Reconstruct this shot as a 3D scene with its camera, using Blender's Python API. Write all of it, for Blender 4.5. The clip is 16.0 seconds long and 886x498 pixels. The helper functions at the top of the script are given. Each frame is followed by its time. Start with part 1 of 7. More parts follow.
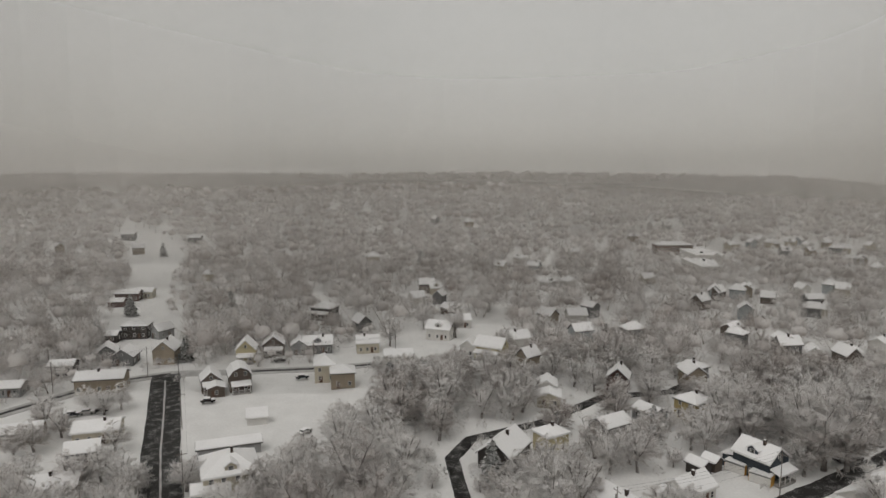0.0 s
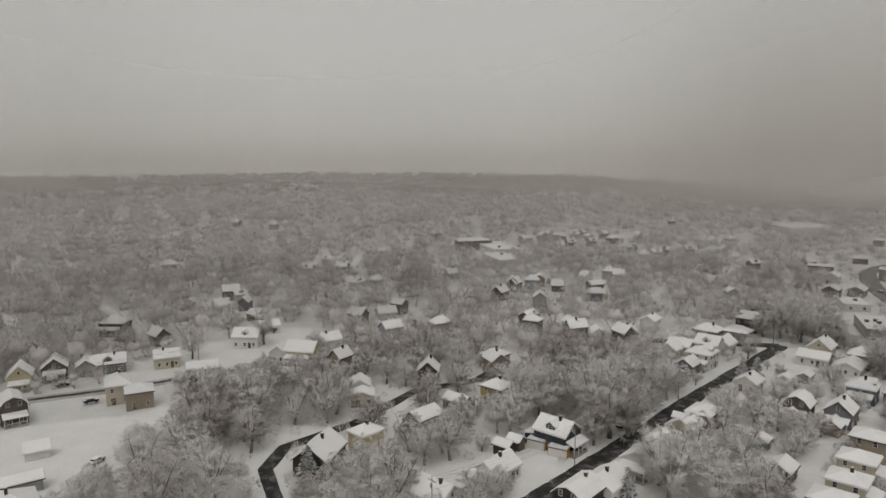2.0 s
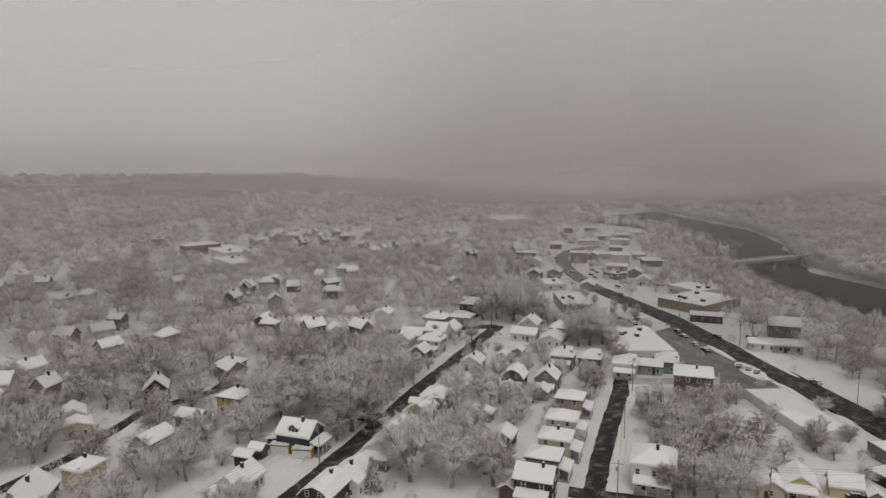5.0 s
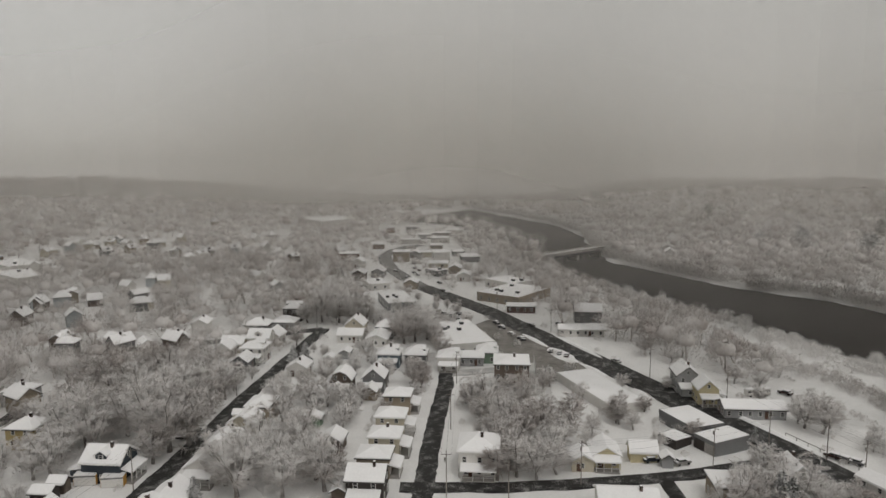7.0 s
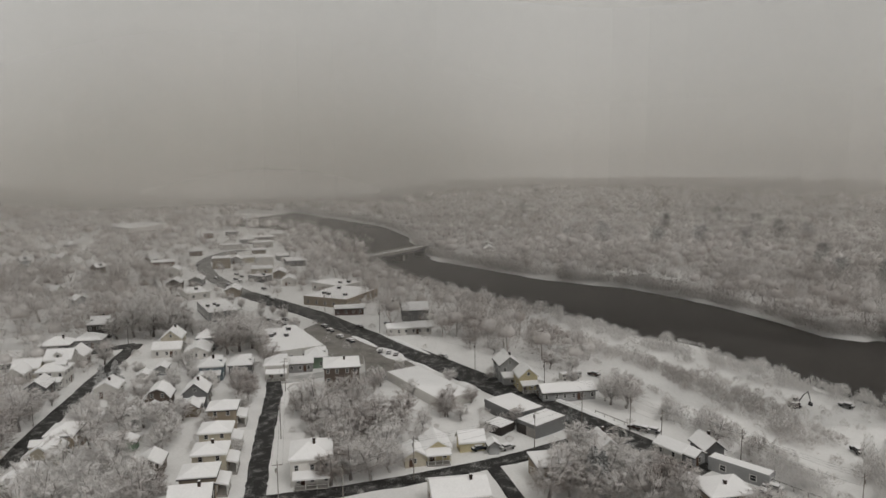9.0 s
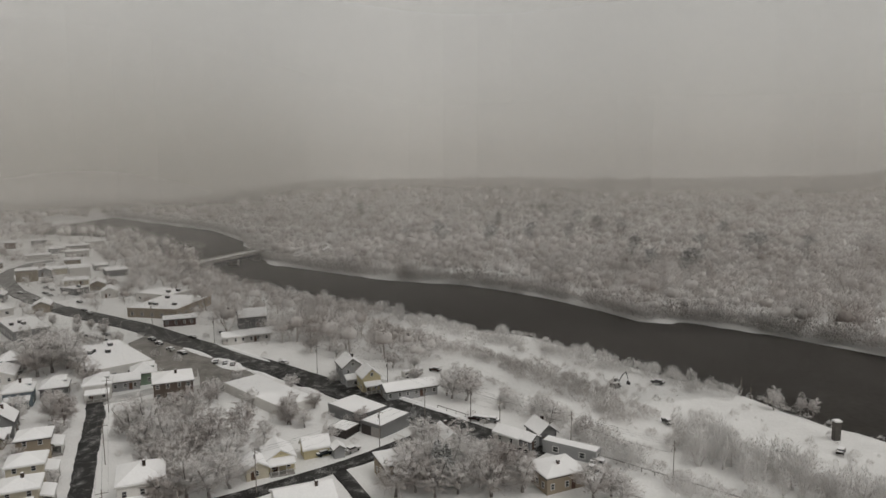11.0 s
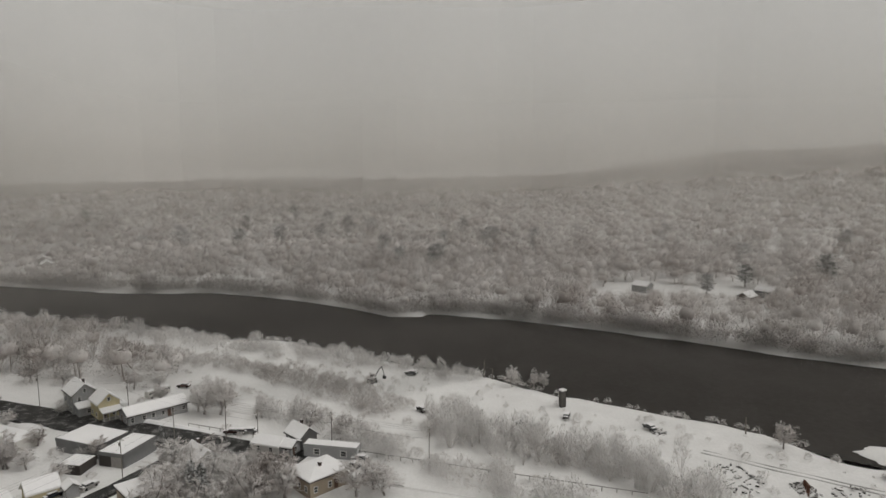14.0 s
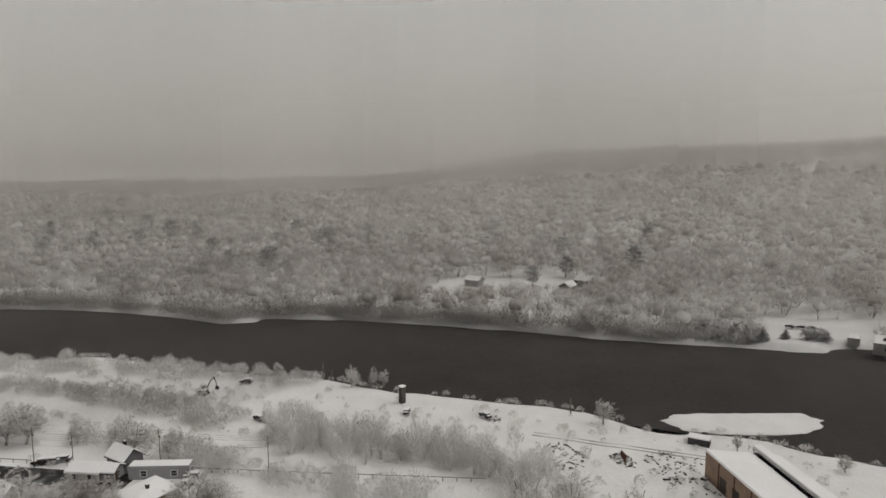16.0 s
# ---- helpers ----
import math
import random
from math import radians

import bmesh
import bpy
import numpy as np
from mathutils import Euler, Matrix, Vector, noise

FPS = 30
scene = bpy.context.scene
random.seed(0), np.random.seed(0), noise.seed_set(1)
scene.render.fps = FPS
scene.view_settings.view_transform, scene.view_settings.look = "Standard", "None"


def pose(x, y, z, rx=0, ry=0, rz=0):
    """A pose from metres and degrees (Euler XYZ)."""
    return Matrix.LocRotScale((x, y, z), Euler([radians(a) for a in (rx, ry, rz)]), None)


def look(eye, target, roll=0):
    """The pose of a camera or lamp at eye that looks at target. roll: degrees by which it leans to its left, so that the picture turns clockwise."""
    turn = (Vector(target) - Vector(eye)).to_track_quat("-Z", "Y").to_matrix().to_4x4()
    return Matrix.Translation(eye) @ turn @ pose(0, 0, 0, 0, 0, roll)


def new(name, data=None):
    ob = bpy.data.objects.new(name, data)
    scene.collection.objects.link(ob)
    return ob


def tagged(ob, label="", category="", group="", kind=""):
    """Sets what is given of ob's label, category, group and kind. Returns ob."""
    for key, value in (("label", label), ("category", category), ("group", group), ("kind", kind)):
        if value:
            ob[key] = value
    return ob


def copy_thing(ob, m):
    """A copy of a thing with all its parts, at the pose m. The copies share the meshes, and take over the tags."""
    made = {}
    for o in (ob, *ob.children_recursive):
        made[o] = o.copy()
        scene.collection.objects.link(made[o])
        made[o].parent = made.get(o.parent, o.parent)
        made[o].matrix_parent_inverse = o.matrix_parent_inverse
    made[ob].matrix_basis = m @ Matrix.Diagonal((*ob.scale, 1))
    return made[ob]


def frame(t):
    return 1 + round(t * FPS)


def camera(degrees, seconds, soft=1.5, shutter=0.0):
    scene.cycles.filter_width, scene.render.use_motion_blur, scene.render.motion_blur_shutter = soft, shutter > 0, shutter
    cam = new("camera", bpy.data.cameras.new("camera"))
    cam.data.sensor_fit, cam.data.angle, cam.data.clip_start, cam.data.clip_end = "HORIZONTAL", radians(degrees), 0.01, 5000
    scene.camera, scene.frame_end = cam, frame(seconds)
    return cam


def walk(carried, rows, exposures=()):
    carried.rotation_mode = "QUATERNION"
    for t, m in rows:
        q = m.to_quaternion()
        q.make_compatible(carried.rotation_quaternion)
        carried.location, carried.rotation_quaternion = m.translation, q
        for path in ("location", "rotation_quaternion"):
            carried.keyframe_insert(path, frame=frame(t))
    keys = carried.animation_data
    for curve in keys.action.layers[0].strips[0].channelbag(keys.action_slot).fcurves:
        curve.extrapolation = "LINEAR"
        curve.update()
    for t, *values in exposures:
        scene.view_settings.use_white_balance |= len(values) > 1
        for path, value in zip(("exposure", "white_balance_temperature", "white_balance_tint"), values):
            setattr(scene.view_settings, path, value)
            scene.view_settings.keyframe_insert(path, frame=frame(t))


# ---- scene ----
# A drone hovers 70 m over a snowed-in river town and turns slowly to the right.
cam = camera(65.98, 16.0, soft=1.5)
walk(cam, [
    (0.0, pose(0, 0, 70, 82.46, -0.00, 0.00)),
    (0.5, pose(0, 0, 70, 82.48, 0.13, -4.60)),
    (1.0, pose(0, 0, 70, 82.50, 0.12, -8.76)),
    (1.5, pose(0, 0, 70, 82.47, 0.12, -12.29)),
    (2.0, pose(0, 0, 70, 82.48, 0.13, -16.18)),
    (2.5, pose(0, 0, 70, 82.44, 0.12, -19.45)),
    (3.0, pose(0, 0, 70, 82.43, 0.16, -23.39)),
    (3.5, pose(0, 0, 70, 82.41, 0.15, -27.38)),
    (6.0, pose(0, 0, 70, 82.38, 0.17, -45.65)),
    (6.5, pose(0, 0, 70, 82.39, 0.19, -49.30)),
    (7.0, pose(0, 0, 70, 82.38, 0.23, -53.35)),
    (7.5, pose(0, 0, 70, 82.42, 0.29, -58.86)),
    (8.0, pose(0, 0, 70, 82.40, 0.32, -62.18)),
    (8.5, pose(0, 0, 70, 82.42, 0.28, -64.94)),
    (11.0, pose(0, 0, 70, 82.47, 0.22, -81.54)),
    (11.5, pose(0, 0, 70, 82.48, 0.19, -84.70)),
    (12.0, pose(0, 0, 70, 82.50, 0.21, -87.92)),
    (12.5, pose(0, 0, 70, 82.51, 0.20, -91.66)),
    (13.0, pose(0, 0, 70, 82.50, 0.19, -94.86)),
    (13.5, pose(0, 0, 70, 82.51, 0.12, -98.28)),
    (14.0, pose(0, 0, 70, 82.50, 0.15, -102.31)),
    (14.5, pose(0, 0, 70, 82.47, 0.13, -105.78)),
    (15.0, pose(0, 0, 70, 82.46, 0.16, -109.46)),
    (15.5, pose(0, 0, 70, 82.44, 0.14, -112.54)),
    (16.0, pose(0, 0, 70, 82.42, 0.17, -116.17)),
], exposures=[(0.0, 0.11, 6500, 10), (8.0, 0.2, 6500, 10), (14.0, 0.24, 6500, 10), (16.0, 0.24, 6500, 10)])

# ---- light: a bright overcast sky in falling snow ----
world = bpy.data.worlds.new("overcast")
scene.world = world
world.use_nodes = True
wn, wl = world.node_tree.nodes, world.node_tree.links
wn.clear()
sky = wn.new("ShaderNodeTexSky")
sky.sky_type, sky.sun_disc = "NISHITA", False
sky.sun_elevation, sky.sun_rotation = radians(38), radians(200)
pale = wn.new("ShaderNodeHueSaturation")
pale.inputs["Saturation"].default_value = 0.12
clear_part = wn.new("ShaderNodeBackground")
clear_part.inputs["Strength"].default_value = 0.05
cloud_part = wn.new("ShaderNodeBackground")
cloud_part.inputs["Color"].default_value = (0.45, 0.437, 0.39, 1)
cloud_part.inputs["Strength"].default_value = 0.55
both = wn.new("ShaderNodeAddShader")
wout = wn.new("ShaderNodeOutputWorld")
wl.new(sky.outputs[0], pale.inputs["Color"])
wl.new(pale.outputs[0], clear_part.inputs["Color"])
wl.new(clear_part.outputs[0], both.inputs[0])
wl.new(cloud_part.outputs[0], both.inputs[1])
wl.new(both.outputs[0], wout.inputs["Surface"])

sun = new("sun", bpy.data.lights.new("sun", "SUN"))
sun.data.energy, sun.data.angle, sun.data.color = 0.62, radians(35), (1.0, 0.97, 0.93)
sun.matrix_world = look((0, 0, 300), (60, 120, 70))

# ---- materials ----
def mat(name, colour, rough=0.85, second=None, scale=1.0, bump=0.0, metal=0.0, bump_scale=None, amount=0.5, per_object=0.0, bias=0.0):
    """A surface of two colours mixed by two scales of noise, with relief."""
    m = bpy.data.materials.new(name)
    m.use_nodes = True
    n, l = m.node_tree.nodes, m.node_tree.links
    b = n["Principled BSDF"]
    b.inputs["Roughness"].default_value, b.inputs["Metallic"].default_value = rough, metal
    b.inputs["Specular IOR Level"].default_value = 0.25
    geo = n.new("ShaderNodeNewGeometry")
    second = second or tuple(c * 0.75 for c in colour)
    big, fine = n.new("ShaderNodeTexNoise"), n.new("ShaderNodeTexNoise")
    big.inputs["Scale"].default_value, fine.inputs["Scale"].default_value = 0.18 * scale, 2.3 * scale
    big.inputs["Detail"].default_value = fine.inputs["Detail"].default_value = 4
    l.new(geo.outputs["Position"], big.inputs["Vector"])
    l.new(geo.outputs["Position"], fine.inputs["Vector"])
    add = n.new("ShaderNodeMath")
    add.operation = "MULTIPLY_ADD"
    add.inputs[1].default_value = 0.5
    l.new(big.outputs["Fac"], add.inputs[0])
    half = n.new("ShaderNodeMath")
    half.operation = "MULTIPLY"
    half.inputs[1].default_value = 0.5
    l.new(fine.outputs["Fac"], half.inputs[0])
    l.new(half.outputs[0], add.inputs[2])
    ramp = n.new("ShaderNodeMapRange")
    ramp.inputs["From Min"].default_value, ramp.inputs["From Max"].default_value = 0.5 + bias - 0.3 * amount, 0.5 + bias + 0.3 * amount
    l.new(add.outputs[0], ramp.inputs["Value"])
    mix = n.new("ShaderNodeMix")
    mix.data_type = "RGBA"
    l.new(ramp.outputs[0], mix.inputs["Factor"])
    mix.inputs[6].default_value, mix.inputs[7].default_value = (*colour, 1), (*second, 1)
    out = mix.outputs[2]
    if per_object:
        info = n.new("ShaderNodeObjectInfo")
        hsv = n.new("ShaderNodeHueSaturation")
        vr = n.new("ShaderNodeMapRange")
        vr.inputs["To Min"].default_value, vr.inputs["To Max"].default_value = 1 - per_object, 1 + per_object
        l.new(info.outputs["Random"], vr.inputs["Value"])
        l.new(vr.outputs[0], hsv.inputs["Value"])
        l.new(out, hsv.inputs["Color"])
        out = hsv.outputs[0]
    l.new(out, b.inputs["Base Color"])
    if bump:
        bm_ = n.new("ShaderNodeBump")
        bm_.inputs["Strength"].default_value, bm_.inputs["Distance"].default_value = bump, 0.15
        rel = n.new("ShaderNodeTexNoise")
        rel.inputs["Scale"].default_value, rel.inputs["Detail"].default_value = bump_scale or 3.0 * scale, 6
        l.new(geo.outputs["Position"], rel.inputs["Vector"])
        l.new(rel.outputs["Fac"], bm_.inputs["Height"])
        l.new(bm_.outputs[0], b.inputs["Normal"])
    return m


SNOW = mat("snow", (0.82, 0.81, 0.8), 0.7, (0.66, 0.65, 0.64), 0.8, 0.8, bump_scale=0.7, amount=0.7)
ROOF_SNOW = mat("roof snow", (0.88, 0.87, 0.87), 0.7, (0.8, 0.79, 0.79), 1.0, 0.3, bump_scale=1.2)
ASPHALT = mat("wet asphalt", (0.022, 0.021, 0.02), 0.7, (0.4, 0.39, 0.38), 2.2, 0.2, amount=0.3, bias=0.11)
SLUSH = mat("slush", (0.3, 0.29, 0.28), 0.6, (0.62, 0.61, 0.6), 1.3, 0.4, amount=0.5)
WORN = mat("half-cleared road", (0.07, 0.067, 0.064), 0.7, (0.4, 0.39, 0.38), 1.6, 0.2, amount=0.5, bias=0.05)
WATER = mat("river water", (0.05, 0.046, 0.042), 0.6, (0.066, 0.061, 0.057), 0.3, 0.5, bump_scale=0.9)
WATER.node_tree.nodes["Principled BSDF"].inputs["IOR"].default_value = 1.15
WATER.node_tree.nodes["Principled BSDF"].inputs["Specular IOR Level"].default_value = 0.03
GLASS = mat("window glass", (0.03, 0.033, 0.036), 0.12, (0.05, 0.05, 0.05))
TRIM = mat("white trim", (0.7, 0.69, 0.67), 0.6, (0.6, 0.59, 0.57))
SHINGLE = mat("dark shingles", (0.09, 0.085, 0.08), 0.9, (0.05, 0.05, 0.05), 2, 0.3)
BRICK = mat("brick", (0.2, 0.13, 0.1), 0.9, (0.14, 0.1, 0.08), 3, 0.2)
CONCRETE = mat("concrete", (0.34, 0.32, 0.3), 0.9, (0.24, 0.23, 0.22), 1, 0.2)
WOOD_POLE = mat("weathered pole", (0.3, 0.27, 0.245), 0.9, (0.15, 0.13, 0.115), 4)
STEEL = mat("dark steel", (0.08, 0.08, 0.085), 0.5, (0.05, 0.05, 0.05), 2, metal=0.4)
TYRE = mat("tyre rubber", (0.02, 0.02, 0.02), 0.9)
RUST = mat("rusty iron", (0.16, 0.07, 0.045), 0.85, (0.08, 0.045, 0.035), 5, 0.3)
ORANGE = mat("orange paint", (0.55, 0.3, 0.06), 0.6, (0.45, 0.26, 0.07), 2)
PAINTS = {
    "white": (0.7, 0.68, 0.65), "cream": (0.56, 0.51, 0.41), "yellow": (0.58, 0.51, 0.33), "tan": (0.34, 0.285, 0.22),
    "brown": (0.13, 0.103, 0.085), "dark": (0.06, 0.052, 0.048), "navy": (0.05, 0.06, 0.072), "blue": (0.17, 0.21, 0.235),
    "grey": (0.36, 0.36, 0.36), "slate": (0.19, 0.19, 0.19), "green": (0.2, 0.27, 0.2), "red": (0.11, 0.065, 0.055),
    "mustard": (0.4, 0.32, 0.16), "lightblue": (0.42, 0.45, 0.46),
}
WALLS = {k: mat(k + " clapboard", c, 0.8, tuple(v * 0.8 for v in c), 1.5, 0.15, bump_scale=6) for k, c in PAINTS.items()}
WALLS["brick"], WALLS["concrete"] = BRICK, CONCRETE


def frosted(name, bark, frost, share, lean=0.35, grain=0.5, single=0.7, wide=0.8):
    """Bark and twigs with snow caught on them: each twig by itself, more on what faces up."""
    m = bpy.data.materials.new(name)
    m.use_nodes = True
    n, l = m.node_tree.nodes, m.node_tree.links
    b = n["Principled BSDF"]
    b.inputs["Roughness"].default_value = 0.9
    b.inputs["Specular IOR Level"].default_value = 0.03
    geo = n.new("ShaderNodeNewGeometry")
    sep = n.new("ShaderNodeSeparateXYZ")
    l.new(geo.outputs["Normal"], sep.inputs[0])
    ab = n.new("ShaderNodeMath")
    ab.operation = "MAXIMUM"
    ab.inputs[1].default_value = -0.2
    l.new(sep.outputs["Z"], ab.inputs[0])
    tone = n.new("ShaderNodeTexNoise")
    tone.inputs["Scale"].default_value, tone.inputs["Detail"].default_value = 0.045, 3
    l.new(geo.outputs["Position"], tone.inputs["Vector"])
    info = n.new("ShaderNodeObjectInfo")
    s1 = n.new("ShaderNodeMath")
    s1.operation = "MULTIPLY_ADD"
    s1.inputs[1].default_value = lean
    own = n.new("ShaderNodeMath")
    own.operation = "MULTIPLY"
    own.inputs[1].default_value = single
    l.new(geo.outputs["Random Per Island"], own.inputs[0])
    twig = n.new("ShaderNodeTexNoise")
    twig.inputs["Scale"].default_value, twig.inputs["Detail"].default_value = 1.1, 5
    l.new(geo.outputs["Position"], twig.inputs["Vector"])
    gr = n.new("ShaderNodeMath")
    gr.operation = "MULTIPLY_ADD"
    gr.inputs[1].default_value = grain * 2
    l.new(twig.outputs["Fac"], gr.inputs[0])
    l.new(own.outputs[0], gr.inputs[2])
    l.new(ab.outputs[0], s1.inputs[0])
    l.new(gr.outputs[0], s1.inputs[2])
    s2 = n.new("ShaderNodeMath")
    s2.operation = "MULTIPLY_ADD"
    s2.inputs[1].default_value = wide
    l.new(tone.outputs["Fac"], s2.inputs[0])
    l.new(s1.outputs[0], s2.inputs[2])
    s3 = n.new("ShaderNodeMath")
    s3.operation = "MULTIPLY_ADD"
    s3.inputs[1].default_value = 0.5
    l.new(info.outputs["Random"], s3.inputs[0])
    l.new(s2.outputs[0], s3.inputs[2])
    ramp = n.new("ShaderNodeMapRange")
    mid = 0.5 * single + grain + 0.5 * lean + 0.5 * wide + 0.25 + 0.5 - share
    ramp.inputs["From Min"].default_value, ramp.inputs["From Max"].default_value = mid - 0.45, mid + 0.45
    l.new(s3.outputs[0], ramp.inputs["Value"])
    mix = n.new("ShaderNodeMix")
    mix.data_type = "RGBA"
    l.new(ramp.outputs[0], mix.inputs["Factor"])
    mix.inputs[6].default_value, mix.inputs[7].default_value = (*bark, 1), (*frost, 1)
    l.new(mix.outputs[2], b.inputs["Base Color"])
    thin = n.new("ShaderNodeBsdfTranslucent")
    l.new(mix.outputs[2], thin.inputs["Color"])
    blend = n.new("ShaderNodeMixShader")
    blend.inputs[0].default_value = 0.45
    l.new(b.outputs[0], blend.inputs[1])
    l.new(thin.outputs[0], blend.inputs[2])
    l.new(blend.outputs[0], n["Material Output"].inputs["Surface"])
    return m


BARK = frosted("bark", (0.19, 0.162, 0.145), (0.68, 0.655, 0.64), 0.66)
TWIG = frosted("frosted twigs", (0.44, 0.382, 0.354), (0.95, 0.93, 0.915), 0.82, 0.42, 0.35, 0.2, 2.0)
NEEDLE = frosted("snowy needles", (0.09, 0.1, 0.085), (0.8, 0.79, 0.79), 0.82, 0.9)
# bark and frost kept close in tone: some haze softness put into the colours
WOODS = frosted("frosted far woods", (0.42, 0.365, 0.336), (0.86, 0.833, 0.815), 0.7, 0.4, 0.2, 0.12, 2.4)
SCRUB = frosted("frosted scrub", (0.54, 0.482, 0.45), (0.92, 0.905, 0.89), 0.88, 0.3, 0.3, 0.3)


# ---- building helpers ----
def part(name, bm, material, parent=None, label=""):
    """One bmesh as one mesh object, under its thing."""
    me = bpy.data.meshes.new(name)
    bm.to_mesh(me)
    bm.free()
    me.materials.append(material)
    ob = new(name, me)
    ob.parent = parent
    return tagged(ob, label)


def arr(name, verts, faces, material, parent=None, label=""):
    me = bpy.data.meshes.new(name)
    me.from_pydata([tuple(v) for v in verts], [], [tuple(f) for f in faces])
    me.materials.append(material)
    ob = new(name, me)
    ob.parent = parent
    return tagged(ob, label)


def tri_mesh(name, v, f, material, parent=None, normals=None):
    """A mesh from numpy arrays of corners and triangles."""
    me = bpy.data.meshes.new(name)
    me.vertices.add(len(v))
    me.vertices.foreach_set("co", np.ascontiguousarray(v, dtype=np.float32).ravel())
    me.loops.add(f.size)
    me.loops.foreach_set("vertex_index", np.ascontiguousarray(f, dtype=np.int32).ravel())
    me.polygons.add(len(f))
    me.polygons.foreach_set("loop_start", np.arange(0, f.size, 3, dtype=np.int32))
    me.update()
    if normals is not None:      # crowns are shaded as round masses
        at = me.attributes.new("custom_normal", "FLOAT_VECTOR", "POINT")
        at.data.foreach_set("vector", np.ascontiguousarray(normals, dtype=np.float32).ravel())
    me.materials.append(material)
    ob = new(name, me)
    ob.parent = parent
    return ob


def thing(name, x, y, z, rot, label, category, group="", kind=""):
    e = new(name)
    e.matrix_world = pose(x, y, z, 0, 0, rot)
    return tagged(e, label, category, group, kind)


def add_box(bm, x0, x1, y0, y1, z0, z1, bevel=0.0):
    v = bmesh.ops.create_cube(bm, size=1)["verts"]
    for p in v:
        p.co = Vector((x0 if p.co.x < 0 else x1, y0 if p.co.y < 0 else y1, z0 if p.co.z < 0 else z1))
    if bevel:
        edges = list({e for p in v for e in p.link_edges})
        bmesh.ops.bevel(bm, geom=edges, offset=bevel, segments=2, affect="EDGES", profile=0.6)
    return v


def box(x0, x1, y0, y1, z0, z1, bevel=0.0):
    bm = bmesh.new()
    add_box(bm, x0, x1, y0, y1, z0, z1, bevel)
    return bm


def solid(bm, poly, y0, y1):
    """A profile in x and z, drawn out along y."""
    a = [bm.verts.new((x, y0, z)) for x, z in poly]
    b = [bm.verts.new((x, y1, z)) for x, z in poly]
    bm.faces.new(a)
    bm.faces.new(b[::-1])
    for i in range(len(poly)):
        j = (i + 1) % len(poly)
        bm.faces.new((a[j], a[i], b[i], b[j]))
    return bm


def tube(bm, pts, r0, r1, n=5):
    """A tapered limb along points."""
    rings = []
    for i, p in enumerate(pts):
        p = Vector(p)
        d = (Vector(pts[min(i + 1, len(pts) - 1)]) - Vector(pts[max(i - 1, 0)])).normalized()
        q = d.to_track_quat("Z", "Y")
        r = r0 + (r1 - r0) * i / (len(pts) - 1)
        rings.append([bm.verts.new(p + q @ Vector((r * math.cos(k * math.tau / n), r * math.sin(k * math.tau / n), 0))) for k in range(n)])
    for a, b in zip(rings, rings[1:]):
        for k in range(n):
            bm.faces.new((a[k], a[(k + 1) % n], b[(k + 1) % n], b[k]))
    bm.faces.new(rings[-1])
    bm.faces.new(rings[0][::-1])
    return bm

# ---- the lie of the land ----
NEAR_BANK = [(620, 560), (600, 420), (540, 340), (480, 275), (425, 215), (382, 175), (345, 130), (322, 84), (303, 50), (284, 12),
             (254, -24), (226, -54), (206, -74), (195, -80), (180, -98), (164, -112), (151, -123), (141, -130), (129, -140), (110, -153), (95, -167), (60, -200),
             (10, -260), (-60, -350), (-200, -520), (-900, -1300)]
FAR_BANK = [(820, 560), (740, 440), (680, 350), (600, 280), (540, 245), (490, 215), (459, 188), (429, 133), (409, 91), (399, 44),
            (371, 3), (340, -27), (318, -44), (320, -62), (311, -84), (276, -125), (250, -154), (231, -171), (202, -200), (186, -220),
            (172, -235), (160, -270), (100, -350), (0, -450), (-120, -600), (-800, -1450)]
NEAR_BANK = [(x * 0.963, y * 0.963) for x, y in NEAR_BANK]
FAR_BANK = [(x * 0.963, y * 0.963) for x, y in FAR_BANK]
RIVER = np.array(NEAR_BANK + FAR_BANK[::-1], float)
WATER_Z = -2.2


def off_line(p, line):
    """Distance of points from a polyline."""
    p = np.asarray(p, float)
    best = np.full(len(p), 1e9)
    line = np.asarray(line, float)
    for a, b in zip(line, line[1:]):
        ab = b - a
        t = np.clip(((p - a) @ ab) / (ab @ ab), 0, 1)
        best = np.minimum(best, np.hypot(*(p - a - t[:, None] * ab).T))
    return best


def inside(p, poly):
    p = np.asarray(p, float)
    poly = np.asarray(poly, float)
    r = np.zeros(len(p), bool)
    j = len(poly) - 1
    for i in range(len(poly)):
        (xi, yi), (xj, yj) = poly[i], poly[j]
        with np.errstate(divide="ignore", invalid="ignore"):
            c = ((yi > p[:, 1]) != (yj > p[:, 1])) & (p[:, 0] < (xj - xi) * (p[:, 1] - yi) / (yj - yi + 1e-12) + xi)
        r ^= c
        j = i
    return r


def smooth(a, b, v):
    t = np.clip((v - a) / (b - a), 0, 1)
    return t * t * (3 - 2 * t)


